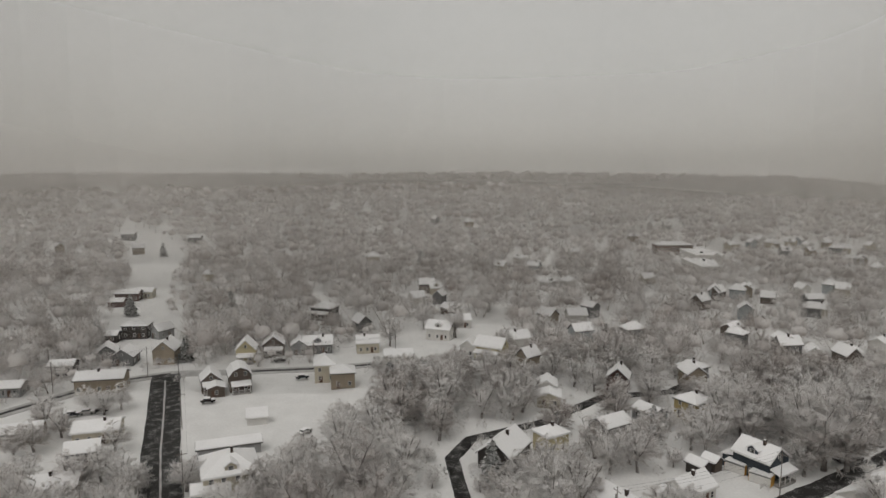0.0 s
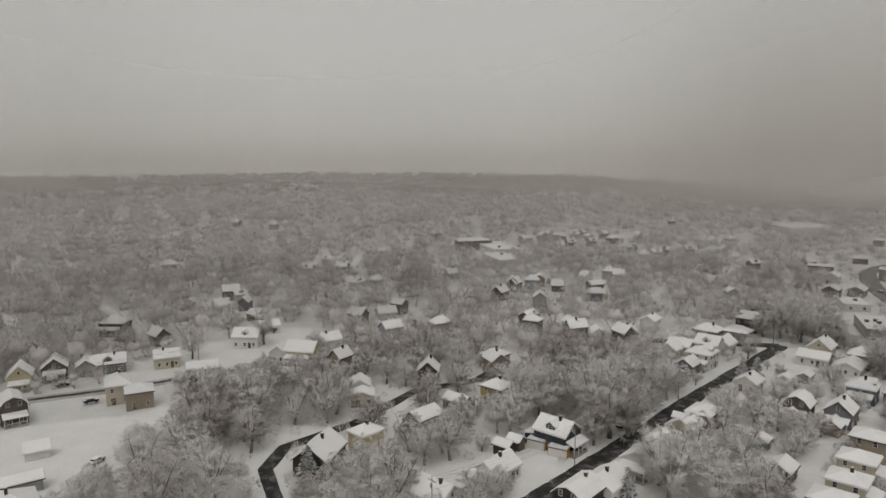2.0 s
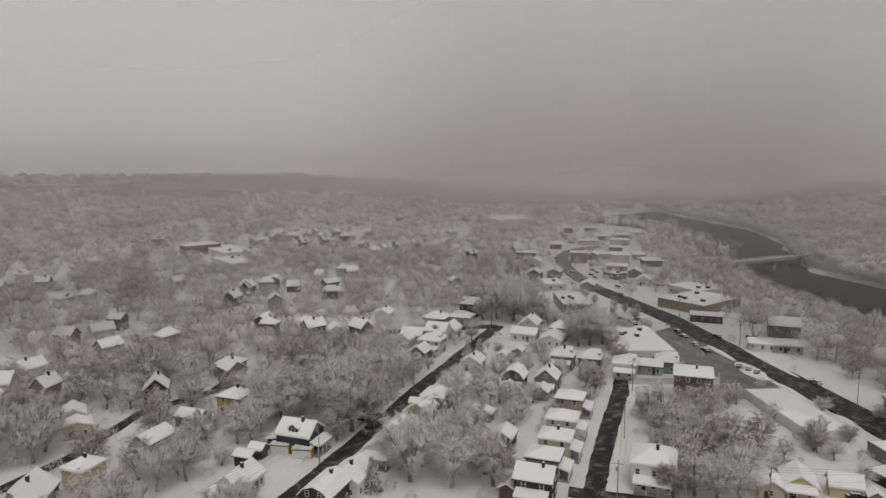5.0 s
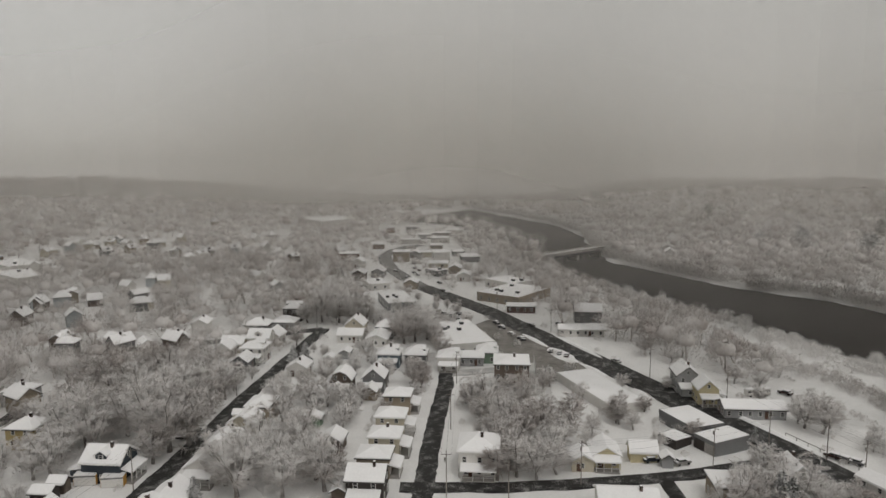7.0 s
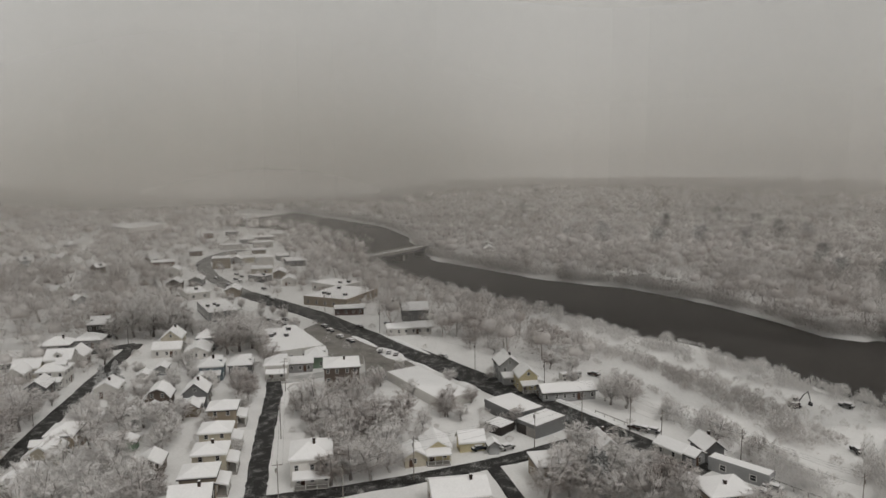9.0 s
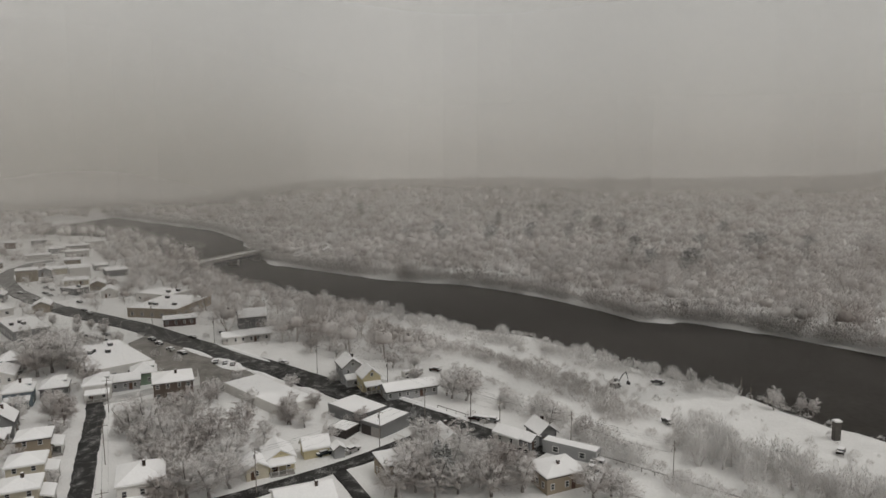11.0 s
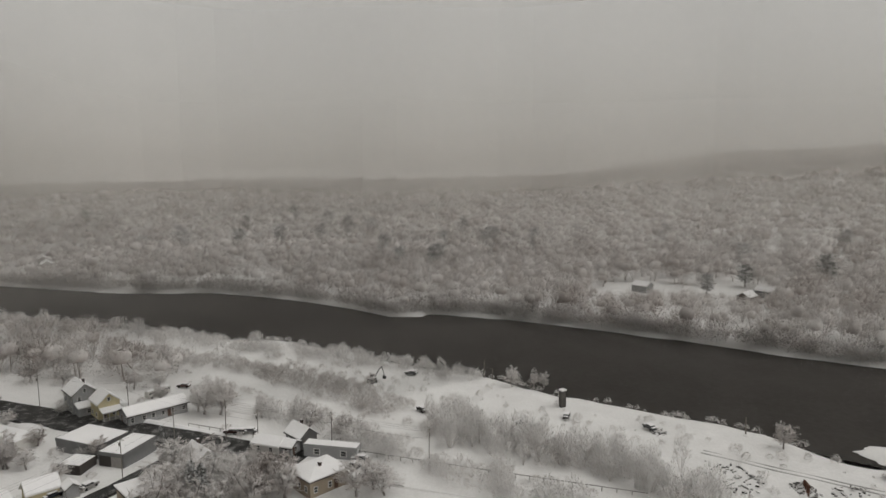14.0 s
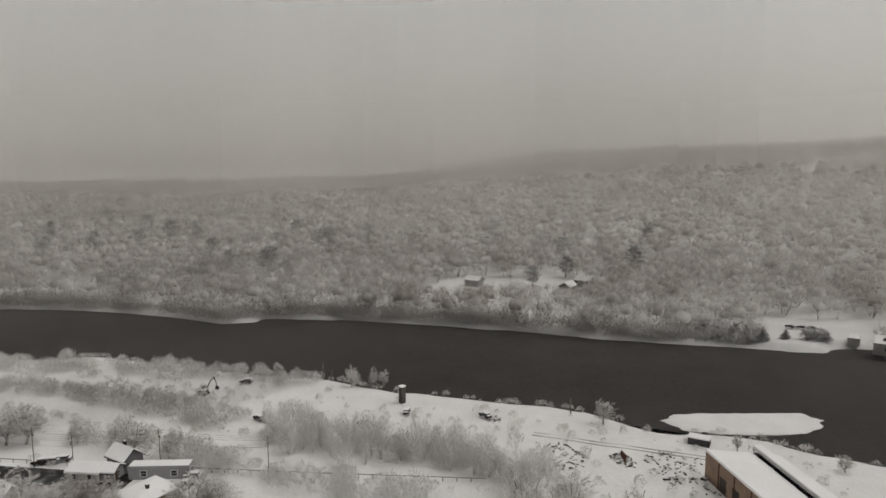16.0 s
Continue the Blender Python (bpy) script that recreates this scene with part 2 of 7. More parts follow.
def land(p):
    """Height of the open ground without the river's bed: level town, low hills round it."""
    p = np.asarray(p, float)
    r = np.hypot(p[:, 0], p[:, 1])
    az = np.degrees(np.arctan2(p[:, 0], p[:, 1]))
    amp = np.interp(az, [-60, 0, 27, 40, 50, 62, 69, 82, 100, 112, 125, 140, 170], [36, 36, 33, 16, 4, 4, 26, 27, 27, 32, 70, 80, 112])
    start = np.interp(az, [-60, 30, 60, 75, 170], [480, 480, 650, 420, 320])
    end = np.interp(az, [-60, 40, 65, 100, 125, 170], [1080, 1080, 1000, 950, 1300, 1300])
    h = amp * smooth(0, 1, (r - start) / (end - start))
    h = h * (1 - 0.6 * smooth(0, 1, (r - end - 60) / 400))
    h = h + 1.5 * np.sin(p[:, 0] / 130.0) * np.cos(p[:, 1] / 170.0) * smooth(420, 800, r)
    return h * smooth(5, 130, np.minimum(off_line(p, NEAR_BANK), off_line(p, FAR_BANK)))


def ground_z(x, y):
    return float(land([(x, y)])[0])


def spread(lo, hi, far, step, grow=1.16):
    v = list(np.arange(lo, hi + 0.1, step))
    s, a = step, lo
    while a > -far:
        s *= grow
        a -= s
        v.insert(0, a)
    s, a = step, hi
    while a < far:
        s *= grow
        a += s
        v.append(a)
    return np.array(v)


gx, gy = spread(-60, 840, 4300, 5.0), spread(-300, 580, 4300, 5.0)
GX, GY = np.meshgrid(gx, gy)
gp = np.stack([GX.ravel(), GY.ravel()], 1)
edge = np.minimum(off_line(gp, NEAR_BANK), off_line(gp, FAR_BANK))
edge = np.where(inside(gp, RIVER), -edge, edge)
gz = land(gp) + 0.25 * np.sin(gp[:, 0] * 0.31) * np.sin(gp[:, 1] * 0.27 + 1)
gz = gz - 4.5 * (1 - smooth(-5, 5, edge + 1.8 * np.sin(gp[:, 0] * 0.13) + 1.6 * np.sin(gp[:, 1] * 0.21) + 1.2 * np.sin((gp[:, 0] - gp[:, 1]) * 0.37)))
gz = np.where(edge < -3, np.minimum(gz, WATER_Z - 1.5), gz)
nx = len(gx)
qi = np.arange(len(gp)).reshape(len(gy), nx)
quads = np.stack([qi[:-1, :-1].ravel(), qi[:-1, 1:].ravel(), qi[1:, 1:].ravel(), qi[1:, :-1].ravel()], 1)
tris = np.concatenate([quads[:, [0, 1, 2]], quads[:, [0, 2, 3]]])
ground = tri_mesh("ground", np.column_stack([gp, gz]), tris, SNOW)
ground.data.polygons.foreach_set("use_smooth", np.ones(len(tris), bool))
tagged(ground, "snow-covered ground of a river town and its hills", "ground", kind="structure")

water = arr("water", [(x, y, WATER_Z) for x, y in RIVER], [range(len(RIVER))], WATER)
tagged(water, "dark open river flowing past snowy banks", "river", kind="structure")


def strip(name, line, width, material, label, category, z=0.06, jitter=0.0, kind="structure"):
    """A road or path laid along a polyline."""
    pts = []
    for a, b in zip(line, line[1:]):
        n = max(1, int(math.hypot(b[0] - a[0], b[1] - a[1]) / 1.2))
        pts += [(a[0] + (b[0] - a[0]) * k / n, a[1] + (b[1] - a[1]) * k / n) for k in range(n)]
    pts.append(line[-1])
    v, f = [], []

    def ragged(p, side):
        """Snow creeps over the edge in long tongues and small bites."""
        q = Vector((p[0], p[1], side * 50.0))
        return 1 + jitter * (0.9 * noise.noise(q * 0.11) + 0.5 * noise.noise(q * 0.7) + random.uniform(-0.12, 0.12))

    for i, p in enumerate(pts):
        a, b = pts[max(i - 2, 0)], pts[min(i + 2, len(pts) - 1)]
        d = Vector((b[0] - a[0], b[1] - a[1])).normalized()
        wl_, wr_ = width / 2 * ragged(p, 1), width / 2 * ragged(p, 2)
        g = ground_z(*p) + z + 0.25
        v += [(p[0] - d.y * wl_, p[1] + d.x * wl_, g), (p[0] + d.y * wr_, p[1] - d.x * wr_, g),
              (p[0] - d.y * (wl_ + 0.3), p[1] + d.x * (wl_ + 0.3), g - 0.6), (p[0] + d.y * (wr_ + 0.3), p[1] - d.x * (wr_ + 0.3), g - 0.6)]
        if i:
            k = 4 * i
            f += [(k - 4, k - 3, k + 1, k), (k - 2, k - 4, k, k + 2), (k - 3, k - 1, k + 3, k + 1)]
    ob = arr(name, v, f, material)
    return tagged(ob, label, category, kind=kind)


ROAD_A = [(46, 116), (58, 124), (89, 143), (134, 171), (160, 186), (191, 204)]
ROAD_A2 = [(191, 204), (150, 225), (110, 250)]
ROAD_B = [(80, 68), (105, 84), (118, 92.5), (141, 107.3), (165, 122), (173, 128)]
ROAD_B2 = [(173, 128), (192, 112), (214, 97)]
ROAD_C = [(120, -58), (141, -23), (155, 0), (163, 12.5), (177.5, 34), (195.5, 63), (217, 98), (236, 131), (259, 168), (287, 228), (303, 253), (322, 280), (345, 305), (366, 325), (388, 337), (412, 343), (428, 340)]
ROAD_D = [(105, 90), (119, 71), (130, 59), (145, 44), (160.5, 32), (172, 24)]
ROAD_D2 = [(144, 47), (130, 36.5), (108, 22)]
ROAD_L = [(-50, 113), (-59, 134.4), (-68, 156.5), (-76, 178), (-88, 209), (-90, 215)]
ROAD_X = [(-180, 120), (-122, 180), (-112, 196), (-104, 208), (-89, 216), (-68, 218), (-45, 221), (-28, 225), (10, 235)]
ROAD_M = [(6, 110), (4.2, 134), (2, 153), (7, 163.7), (18.6, 170.3), (26, 174.2), (47, 194), (69, 199), (85, 214)]
ROADS = [ROAD_A, ROAD_A2, ROAD_B, ROAD_B2, ROAD_C, ROAD_D, ROAD_D2, ROAD_L, ROAD_X, ROAD_M]
strip("road_a", ROAD_A, 4.7, ASPHALT, "wet black residential street between snowy yards", "road", jitter=0.22)
strip("road_a_end", ROAD_A2, 5, ASPHALT, "narrow wet side street at a junction", "road", 0.03, 0.15)
strip("road_b", ROAD_B, 4.5, ASPHALT, "wet black street with slushy edges", "road", jitter=0.28)
strip("road_b_end", ROAD_B2, 5, SLUSH, "slushy side street joining the main road", "road", 0.03, 0.1)
strip("main_road_end", ROAD_C[:3], 8, SNOW, "snow-packed end of the main road", "road", 0.05, 0.05)
strip("main_road_far", ROAD_C[9:], 9, WORN, "slushy far stretch of the main road", "road", 0.08, 0.1)
strip("main_road", ROAD_C[2:10], 10.5, ASPHALT, "wide wet main road with cleared lanes", "road", 0.09, 0.05)
strip("road_d", ROAD_D, 4, ASPHALT, "wet side street crossing below the garages", "road", 0.05, 0.15)
strip("road_d_branch", ROAD_D2, 3, ASPHALT, "short wet driveway street", "road", 0.02, 0.15)
strip("road_l", ROAD_L, 8.5, ASPHALT, "straight wet street with a snowy middle strip", "road", 0.06, 0.04)
strip("road_x", ROAD_X, 5.5, SLUSH, "slush-covered cross street with dark wheel tracks", "road", 0.02, 0.1)
strip("road_m", ROAD_M, 3.1, ASPHALT, "narrow wet lane winding through trees", "road", 0.05, 0.15)
strip("road_l_middle", [(-52, 118), *ROAD_L[1:5]], 0.45, SLUSH, "line of packed snow along the middle of the street", "snow", 0.075, 0.4)
strip("wheel_tracks", ROAD_X[:5], 1.6, ASPHALT, "dark wheel tracks along the slushy cross street", "road", 0.05, 0.3)
strip("wheel_tracks_east", ROAD_X[5:], 1.8, ASPHALT, "dark cleared strip along the cross street", "road", 0.05, 0.3)

# ---- houses ----
SOOT = mat("sooty brick", (0.09, 0.065, 0.055), 0.9, (0.05, 0.04, 0.036), 5, 0.3)
BUILT = []          # (x, y, radius) of all that stands on the ground
WINDOW_FRAME = bpy.data.meshes.new("window")
_b = bmesh.new()
for _x0, _x1, _z0, _z1 in ((-0.58, -0.46, -0.8, 0.8), (0.46, 0.58, -0.8, 0.8), (-0.46, 0.46, 0.68, 0.8), (-0.46, 0.46, -0.8, -0.68), (-0.46, 0.46, -0.04, 0.04)):
    add_box(_b, _x0, _x1, -0.02, 0.09, _z0, _z1)
_b.to_mesh(WINDOW_FRAME)
_b.free()
WINDOW_FRAME.materials.append(TRIM)
PANE = bpy.data.meshes.new("pane")
_b = box(-0.47, 0.47, 0.0, 0.035, -0.7, 0.7)
_b.to_mesh(PANE)
_b.free()
PANE.materials.append(GLASS)
DOOR = bpy.data.meshes.new("door")
_b = box(-0.48, 0.48, 0.0, 0.07, 0, 2.05)
_b.to_mesh(DOOR)
_b.free()
DOOR.materials.append(mat("door paint", (0.12, 0.07, 0.05), 0.6))


def window(parent, x, y, z, turn, sx=1.0, sz=1.0):
    o = new("window", WINDOW_FRAME)
    o.parent = parent
    o.matrix_basis = pose(x, y, z, 0, 0, turn) @ Matrix.Diagonal((sx * 0.85, 1, sz * 0.88, 1))
    p = new("pane", PANE)
    p.parent = o


def roof_profile(w, eave, rise, kind, lift, over):
    """Half-width and height of the roof's line from eave to ridge, raised by lift."""
    if kind == "gambrel":
        return [(-w / 2 - over, eave + lift - 0.1), (-w * 0.32, eave + rise * 0.68 + lift), (0, eave + rise + lift),
                (w * 0.32, eave + rise * 0.68 + lift), (w / 2 + over, eave + lift - 0.1)]
    s = rise / (w / 2)
    return [(-w / 2 - over, eave - s * over + lift), (0, eave + rise + lift), (w / 2 + over, eave - s * over + lift)]


def slab_roof(w, l, eave, rise, kind, lift, thick, over, name, material, parent, label=""):
    bm = bmesh.new()
    if kind in ("gable", "gambrel"):
        top = roof_profile(w, eave, rise, kind, lift + thick, over)
        low = roof_profile(w, eave, rise, kind, lift, over)
        solid(bm, low[::-1] + top, -l / 2 - over, l / 2 + over)
    elif kind == "hip":
        for z0, z1 in ((lift, lift + thick),):
            s = rise / (w / 2)
            e = eave - s * over * 0.6
            hw, hl, rl = w / 2 + over, l / 2 + over, max(l / 2 - w / 2, 0.05)
            lo = [bm.verts.new(p) for p in ((-hw, -hl, e + z0), (hw, -hl, e + z0), (hw, hl, e + z0), (-hw, hl, e + z0))]
            up = [bm.verts.new(p) for p in ((-hw, -hl, e + z1), (hw, -hl, e + z1), (hw, hl, e + z1), (-hw, hl, e + z1))]
            a, b = bm.verts.new((0, -rl, eave + rise + z1)), bm.verts.new((0, rl, eave + rise + z1))
            bm.faces.new(lo[::-1])
            for i in range(4):
                bm.faces.new((lo[i], lo[(i + 1) % 4], up[(i + 1) % 4], up[i]))
            bm.faces.new((up[0], up[1], a))
            bm.faces.new((up[1], up[2], b, a))
            bm.faces.new((up[2], up[3], b))
            bm.faces.new((up[3], up[0], a, b))
    else:
        add_box(bm, -w / 2 - over, w / 2 + over, -l / 2 - over, l / 2 + over, eave + lift, eave + lift + thick, min(0.12, thick * 0.4))
    if kind != "flat" and thick > 0.2:
        bmesh.ops.bevel(bm, geom=bm.edges[:], offset=0.09, segments=2, affect="EDGES", profile=0.6)
    bmesh.ops.recalc_face_normals(bm, faces=bm.faces)
    return part(name, bm, material, parent, label)


def house(x, y, rot, w, l, eave, rise, paint, kind="gable", marks="", label="", name="house", z=None, category="house"):
    """A building: w across, l along its ridge, which points to rot. marks: c chimney, d dormer, e dormer on the other slope, p/q porch along either long side,
    g/h porch before either gable, a/b lean-to before either gable, n no windows, f few windows."""
    z = ground_z(x, y) if z is None else z
    e = thing(name, x, y, z + 0.02, rot - 90, label, category)
    BUILT.append((x, y, 0.5 * max(w, l) + 1.0))
    bm = bmesh.new()
    if kind in ("gable", "gambrel"):
        solid(bm, [(-w / 2, -0.5), (w / 2, -0.5)] + [(max(-w / 2, min(w / 2, px)), pz - 0.02) for px, pz in roof_profile(w, eave, rise, kind, 0, 0)][::-1], -l / 2, l / 2)
    else:
        add_box(bm, -w / 2, w / 2, -l / 2, l / 2, -0.5, eave)
    bmesh.ops.recalc_face_normals(bm, faces=bm.faces)
    part("wall", bm, WALLS[paint], e)
    over = 0.12 if kind == "flat" else 0.45
    slab_roof(w, l, eave, rise, kind, 0.0, 0.16, over, "roof", TRIM if paint in ("white", "cream", "yellow", "blue", "navy") else SHINGLE, e)
    slab_roof(w, l, eave, rise, kind, 0.165, 0.3, over - 0.06, "snow_cover", ROOF_SNOW, e, "thick snow on the roof")
    rnd = random.Random(int(x * 7 + y * 13))
    if "n" not in marks:
        floors = max(1, int((eave + 0.4) / 2.7))
        for fl in range(floors):
            zc = 1.6 + fl * 2.75
            for side, span, dist, turn in ((1, l, w / 2, -90), (-1, l, w / 2, 90), (1, w, l / 2, 0), (-1, w, l / 2, 180)):
                n = max(1, int(span / (4.4 if "f" in marks else 2.6)))
                for k in range(n):
                    u = (k + 0.5) / n * span - span / 2 + rnd.uniform(-0.25, 0.25)
                    if turn in (0, 180):
                        window(e, u, side * dist, zc, turn, 1, rnd.choice((0.9, 1)))
                    else:
                        window(e, side * dist, u, zc, turn, 1, rnd.choice((0.9, 1)))
        if kind == "gable" and rise > 2.2:
            window(e, 0, l / 2, eave + rise * 0.35, 0, 0.9, 0.75)
            window(e, 0, -l / 2, eave + rise * 0.35, 180, 0.9, 0.75)
        if kind == "gambrel":
            for s, turn in ((1, 0), (-1, 180)):
                for u in (-1.4, 1.4):
                    window(e, u, s * l / 2, eave + rise * 0.35, turn, 0.9, 0.9)
        d = new("door", DOOR)
        d.parent = e
        d.matrix_basis = pose(w / 2, l * 0.18, 0.25, 0, 0, -90)
        d = new("door", DOOR)
        d.parent = e
        d.matrix_basis = pose(-w * 0.2, -l / 2, 0.25, 0, 0, 180)
    if "c" in marks:
        bm = box(-0.3, 0.3, -0.28, 0.28, eave + rise * 0.3, eave + rise + 1.1, 0.03)
        add_box(bm, -0.36, 0.36, -0.34, 0.34, eave + rise + 0.85, eave + rise + 1.0)
        c = part("chimney", bm, SOOT, e, "dark brick chimney")
        c.location = (w * 0.08, l * rnd.uniform(-0.2, 0.25), 0)
        sc = part("chimney_cap", box(-0.26, 0.26, -0.24, 0.24, 0, 0.1, 0.03), ROOF_SNOW, c)
        sc.location = (0, 0, eave + rise + 1.1)
    for key, s in (("d", 1), ("e", -1)):
        if key in marks:
            dz, dx = eave + rise * 0.15, s * w * 0.28
            de = new("dormer")
            de.parent = e
            de.location = (dx, 0, dz)
            bm = bmesh.new()
            solid(bm, [(-1.2, 0), (1.2, 0), (1.2, 1.3), (0, 2.1), (-1.2, 1.3)], -w * 0.2, w * 0.16)
            bmesh.ops.rotate(bm, verts=bm.verts, matrix=Matrix.Rotation(radians(-90 * s), 3, "Z"))
            bmesh.ops.recalc_face_normals(bm, faces=bm.faces)
            part("dormer_wall", bm, WALLS[paint], de)
            bm = bmesh.new()
            solid(bm, [(-1.5, 1.1), (0, 2.13), (1.5, 1.1), (1.5, 1.4), (0, 2.45), (-1.5, 1.4)], -w * 0.22, w * 0.2)
            bmesh.ops.rotate(bm, verts=bm.verts, matrix=Matrix.Rotation(radians(-90 * s), 3, "Z"))
            bmesh.ops.recalc_face_normals(bm, faces=bm.faces)
            part("dormer_snow", bm, ROOF_SNOW, de)
            window(de, s * w * 0.16 if s > 0 else -w * 0.16, 0, 0.8, -90 * s, 1.2, 0.7)
    for key in "pqghab":
        if key not in marks:
            continue
        along = l if key in "pq" else w
        dist = w / 2 if key in "pq" else l / 2
        s = 1 if key in "pga" else -1
        q = new("porch" if key in "pqgh" else "lean_to")
        q.parent = e
        if key in "pq":
            q.matrix_basis = pose(s * dist, 0, 0, 0, 0, -90 * s)
        else:
            q.matrix_basis = pose(0, s * dist, 0, 0, 0, 0 if s > 0 else 180)
        hw, dep = along * 0.42, 2.3
        if key in "pqgh":
            part("porch_floor", box(-hw, hw, 0.01, dep, -0.4, 0.45), CONCRETE, q)
            for k in range(4):
                px = -hw + 0.12 + k * (2 * hw - 0.24) / 3
                part("post", box(px - 0.08, px + 0.08, dep - 0.2, dep - 0.04, 0.45, 2.6), TRIM, q)
            part("rail", box(-hw, hw, dep - 0.14, dep - 0.08, 1.2, 1.3), TRIM, q)
        else:
            dep = 3.2
            part("lean_to_wall", box(-hw, hw, 0.01, dep - 0.2, -0.4, 2.6), WALLS[paint], q)
            window(q, 0, dep - 0.2, 1.5, 0, 1.3, 0.8)
        bm = bmesh.new()
        solid(bm, [(0.02, 3.3), (dep + 0.25, 2.6), (dep + 0.25, 2.95), (0.02, 3.65)], -hw - 0.25, hw + 0.25)
        bmesh.ops.rotate(bm, verts=bm.verts, matrix=Matrix.Rotation(radians(90), 3, "Z"))
        bmesh.ops.recalc_face_normals(bm, faces=bm.faces)
        part("porch_snow", bm, ROOF_SNOW, q, "snow on a lower roof")
    return e


def hall(x, y, rot, w, l, h, paint, marks="", label="", category="building", units=0, name="commercial_building"):
    """A flat-roofed building with a parapet, snow inside it and roof units."""
    z = ground_z(x, y)
    e = thing(name, x, y, z + 0.02, rot - 90, label, category)
    BUILT.append((x, y, 0.5 * math.hypot(w, l) * 0.8))
    part("wall", box(-w / 2, w / 2, -l / 2, l / 2, -0.5, h), WALLS[paint], e)
    bm = bmesh.new()
    for a in ((-w / 2 - 0.1, w / 2 + 0.1, -l / 2 - 0.1, -l / 2 + 0.25), (-w / 2 - 0.1, w / 2 + 0.1, l / 2 - 0.25, l / 2 + 0.1),
              (-w / 2 - 0.1, -w / 2 + 0.25, -l / 2 + 0.25, l / 2 - 0.25), (w / 2 - 0.25, w / 2 + 0.1, -l / 2 + 0.25, l / 2 - 0.25)):
        add_box(bm, *a, h - 0.5, h + 0.35)
    part("parapet", bm, WALLS[paint] if "s" not in marks else STEEL, e)
    part("snow_cover", box(-w / 2 + 0.1, w / 2 - 0.1, -l / 2 + 0.1, l / 2 - 0.1, h, h + 0.42, 0.12), ROOF_SNOW, e, "even snow on the flat roof")
    rnd = random.Random(int(x + 3 * y))
    for k in range(units):
        ux, uy = rnd.uniform(-w * 0.35, w * 0.35), rnd.uniform(-l * 0.35, l * 0.35)
        u = part("roof_unit", box(-0.9, 0.9, -0.7, 0.7, 0, 1.1, 0.05), STEEL, e, "grey ventilation unit")
        u.location = (ux, uy, h + 0.4)
        t = part("unit_snow", box(-0.95, 0.95, -0.75, 0.75, 1.1, 1.3, 0.06), ROOF_SNOW, u)
    if "n" not in marks:
        for fl in range(max(1, int(h / 3))):
            for side, span, dist, turn in ((1, l, w / 2, -90), (-1, l, w / 2, 90), (1, w, l / 2, 0), (-1, w, l / 2, 180)):
                n = max(1, int(span / 4.5))
                for k in range(n):
                    uu = (k + 0.5) / n * span - span / 2
                    if turn in (0, 180):
                        window(e, uu, side * dist, 1.7 + 3 * fl, turn, 1.6, 1)
                    else:
                        window(e, side * dist, uu, 1.7 + 3 * fl, turn, 1.6, 1)
    if "o" in marks:      # big doors on one end
        for k in (-1, 1):
            b = part("garage_door", box(-1.6, 1.6, 0.0, 0.08, 0, 3.0), WALLS["concrete"] if k > 0 else WALLS["dark"], e)
            b.matrix_basis = pose(k * w * 0.22, -l / 2, 0.05, 0, 0, 180)
    return e

# ---- buildings ----

# -- the two residential streets --
house(71.0, 145.2, -58, 7.2, 8.8, 4.8, 2.5, "navy", "gable", "cdgb", "dark blue two-storey gabled house with a chimney and a dormer")
house(57.4, 145.5, -58, 3.4, 4.2, 2.4, 0.9, "dark", "gable", "n", "small dark brown garden shed with a snowy gable roof", "garden_shed", category="shed")
house(61.2, 147.4, -58, 2.5, 3.4, 2.4, 0.9, "brown", "gable", "n", "small brown garden shed with a snowy gable roof", "garden_shed", category="shed")
house(50.9, 133.4, 32, 6.4, 8.8, 3.2, 2.2, "white", "gable", "cb", "white low gabled house with a chimney in the snow")
house(34.6, 125.0, -58, 7.2, 8.8, 3.8, 2.5, "white", "gable", "c", "white low gabled house with a chimney in the snow")
house(112.6, 145.0, 32, 6.4, 8.0, 4.9, 1.4, "tan", "hip", "", "tan two-storey hip-roofed house in the snow")
house(104.9, 141.8, 32, 6.8, 7.2, 3.4, 2.2, "cream", "gable", "de", "cream low gabled house with a dormer in the snow")
house(95.4, 135.9, 32, 7.2, 8.0, 3.4, 2.0, "tan", "hip", "c", "tan low hip-roofed house with a chimney in the snow")
house(84.5, 128.0, 32, 7.2, 9.6, 3.8, 2.2, "white", "gable", "ch", "white low gabled house with a chimney in the snow")
house(69.9, 119.8, 32, 7.2, 8.0, 3.8, 2.2, "white", "gable", "c", "white low gabled house with a chimney in the snow")
house(61.6, 116.0, 32, 6.4, 8.8, 4.4, 2.2, "dark", "gambrel", "c", "dark brown low gambrel-roofed house with a chimney in the snow")
house(139.4, 119.5, 32, 7.2, 6.4, 5.1, 1.4, "tan", "hip", "p", "tan two-storey hip-roofed house with a porch in the snow")
house(126.7, 111.0, 32, 7.2, 6.4, 5.1, 1.5, "cream", "hip", "p", "cream two-storey hip-roofed house with a porch in the snow")
house(116.4, 103.9, 32, 7.2, 6.4, 5.1, 1.5, "cream", "hip", "cp", "cream two-storey hip-roofed house with a chimney in the snow")
house(107.0, 98.8, 32, 7.2, 6.4, 4.9, 1.4, "tan", "hip", "p", "tan two-storey hip-roofed house with a porch in the snow")
house(97.8, 92.6, -58, 6.8, 7.6, 5.3, 1.9, "dark", "gable", "cp", "dark brown two-storey gabled house with a chimney in the snow")
house(111.0, 116.1, 32, 5.1, 6.0, 2.8, 1.5, "brown", "gable", "n", "small brown garage with a snowy gable roof", "garage", category="shed")
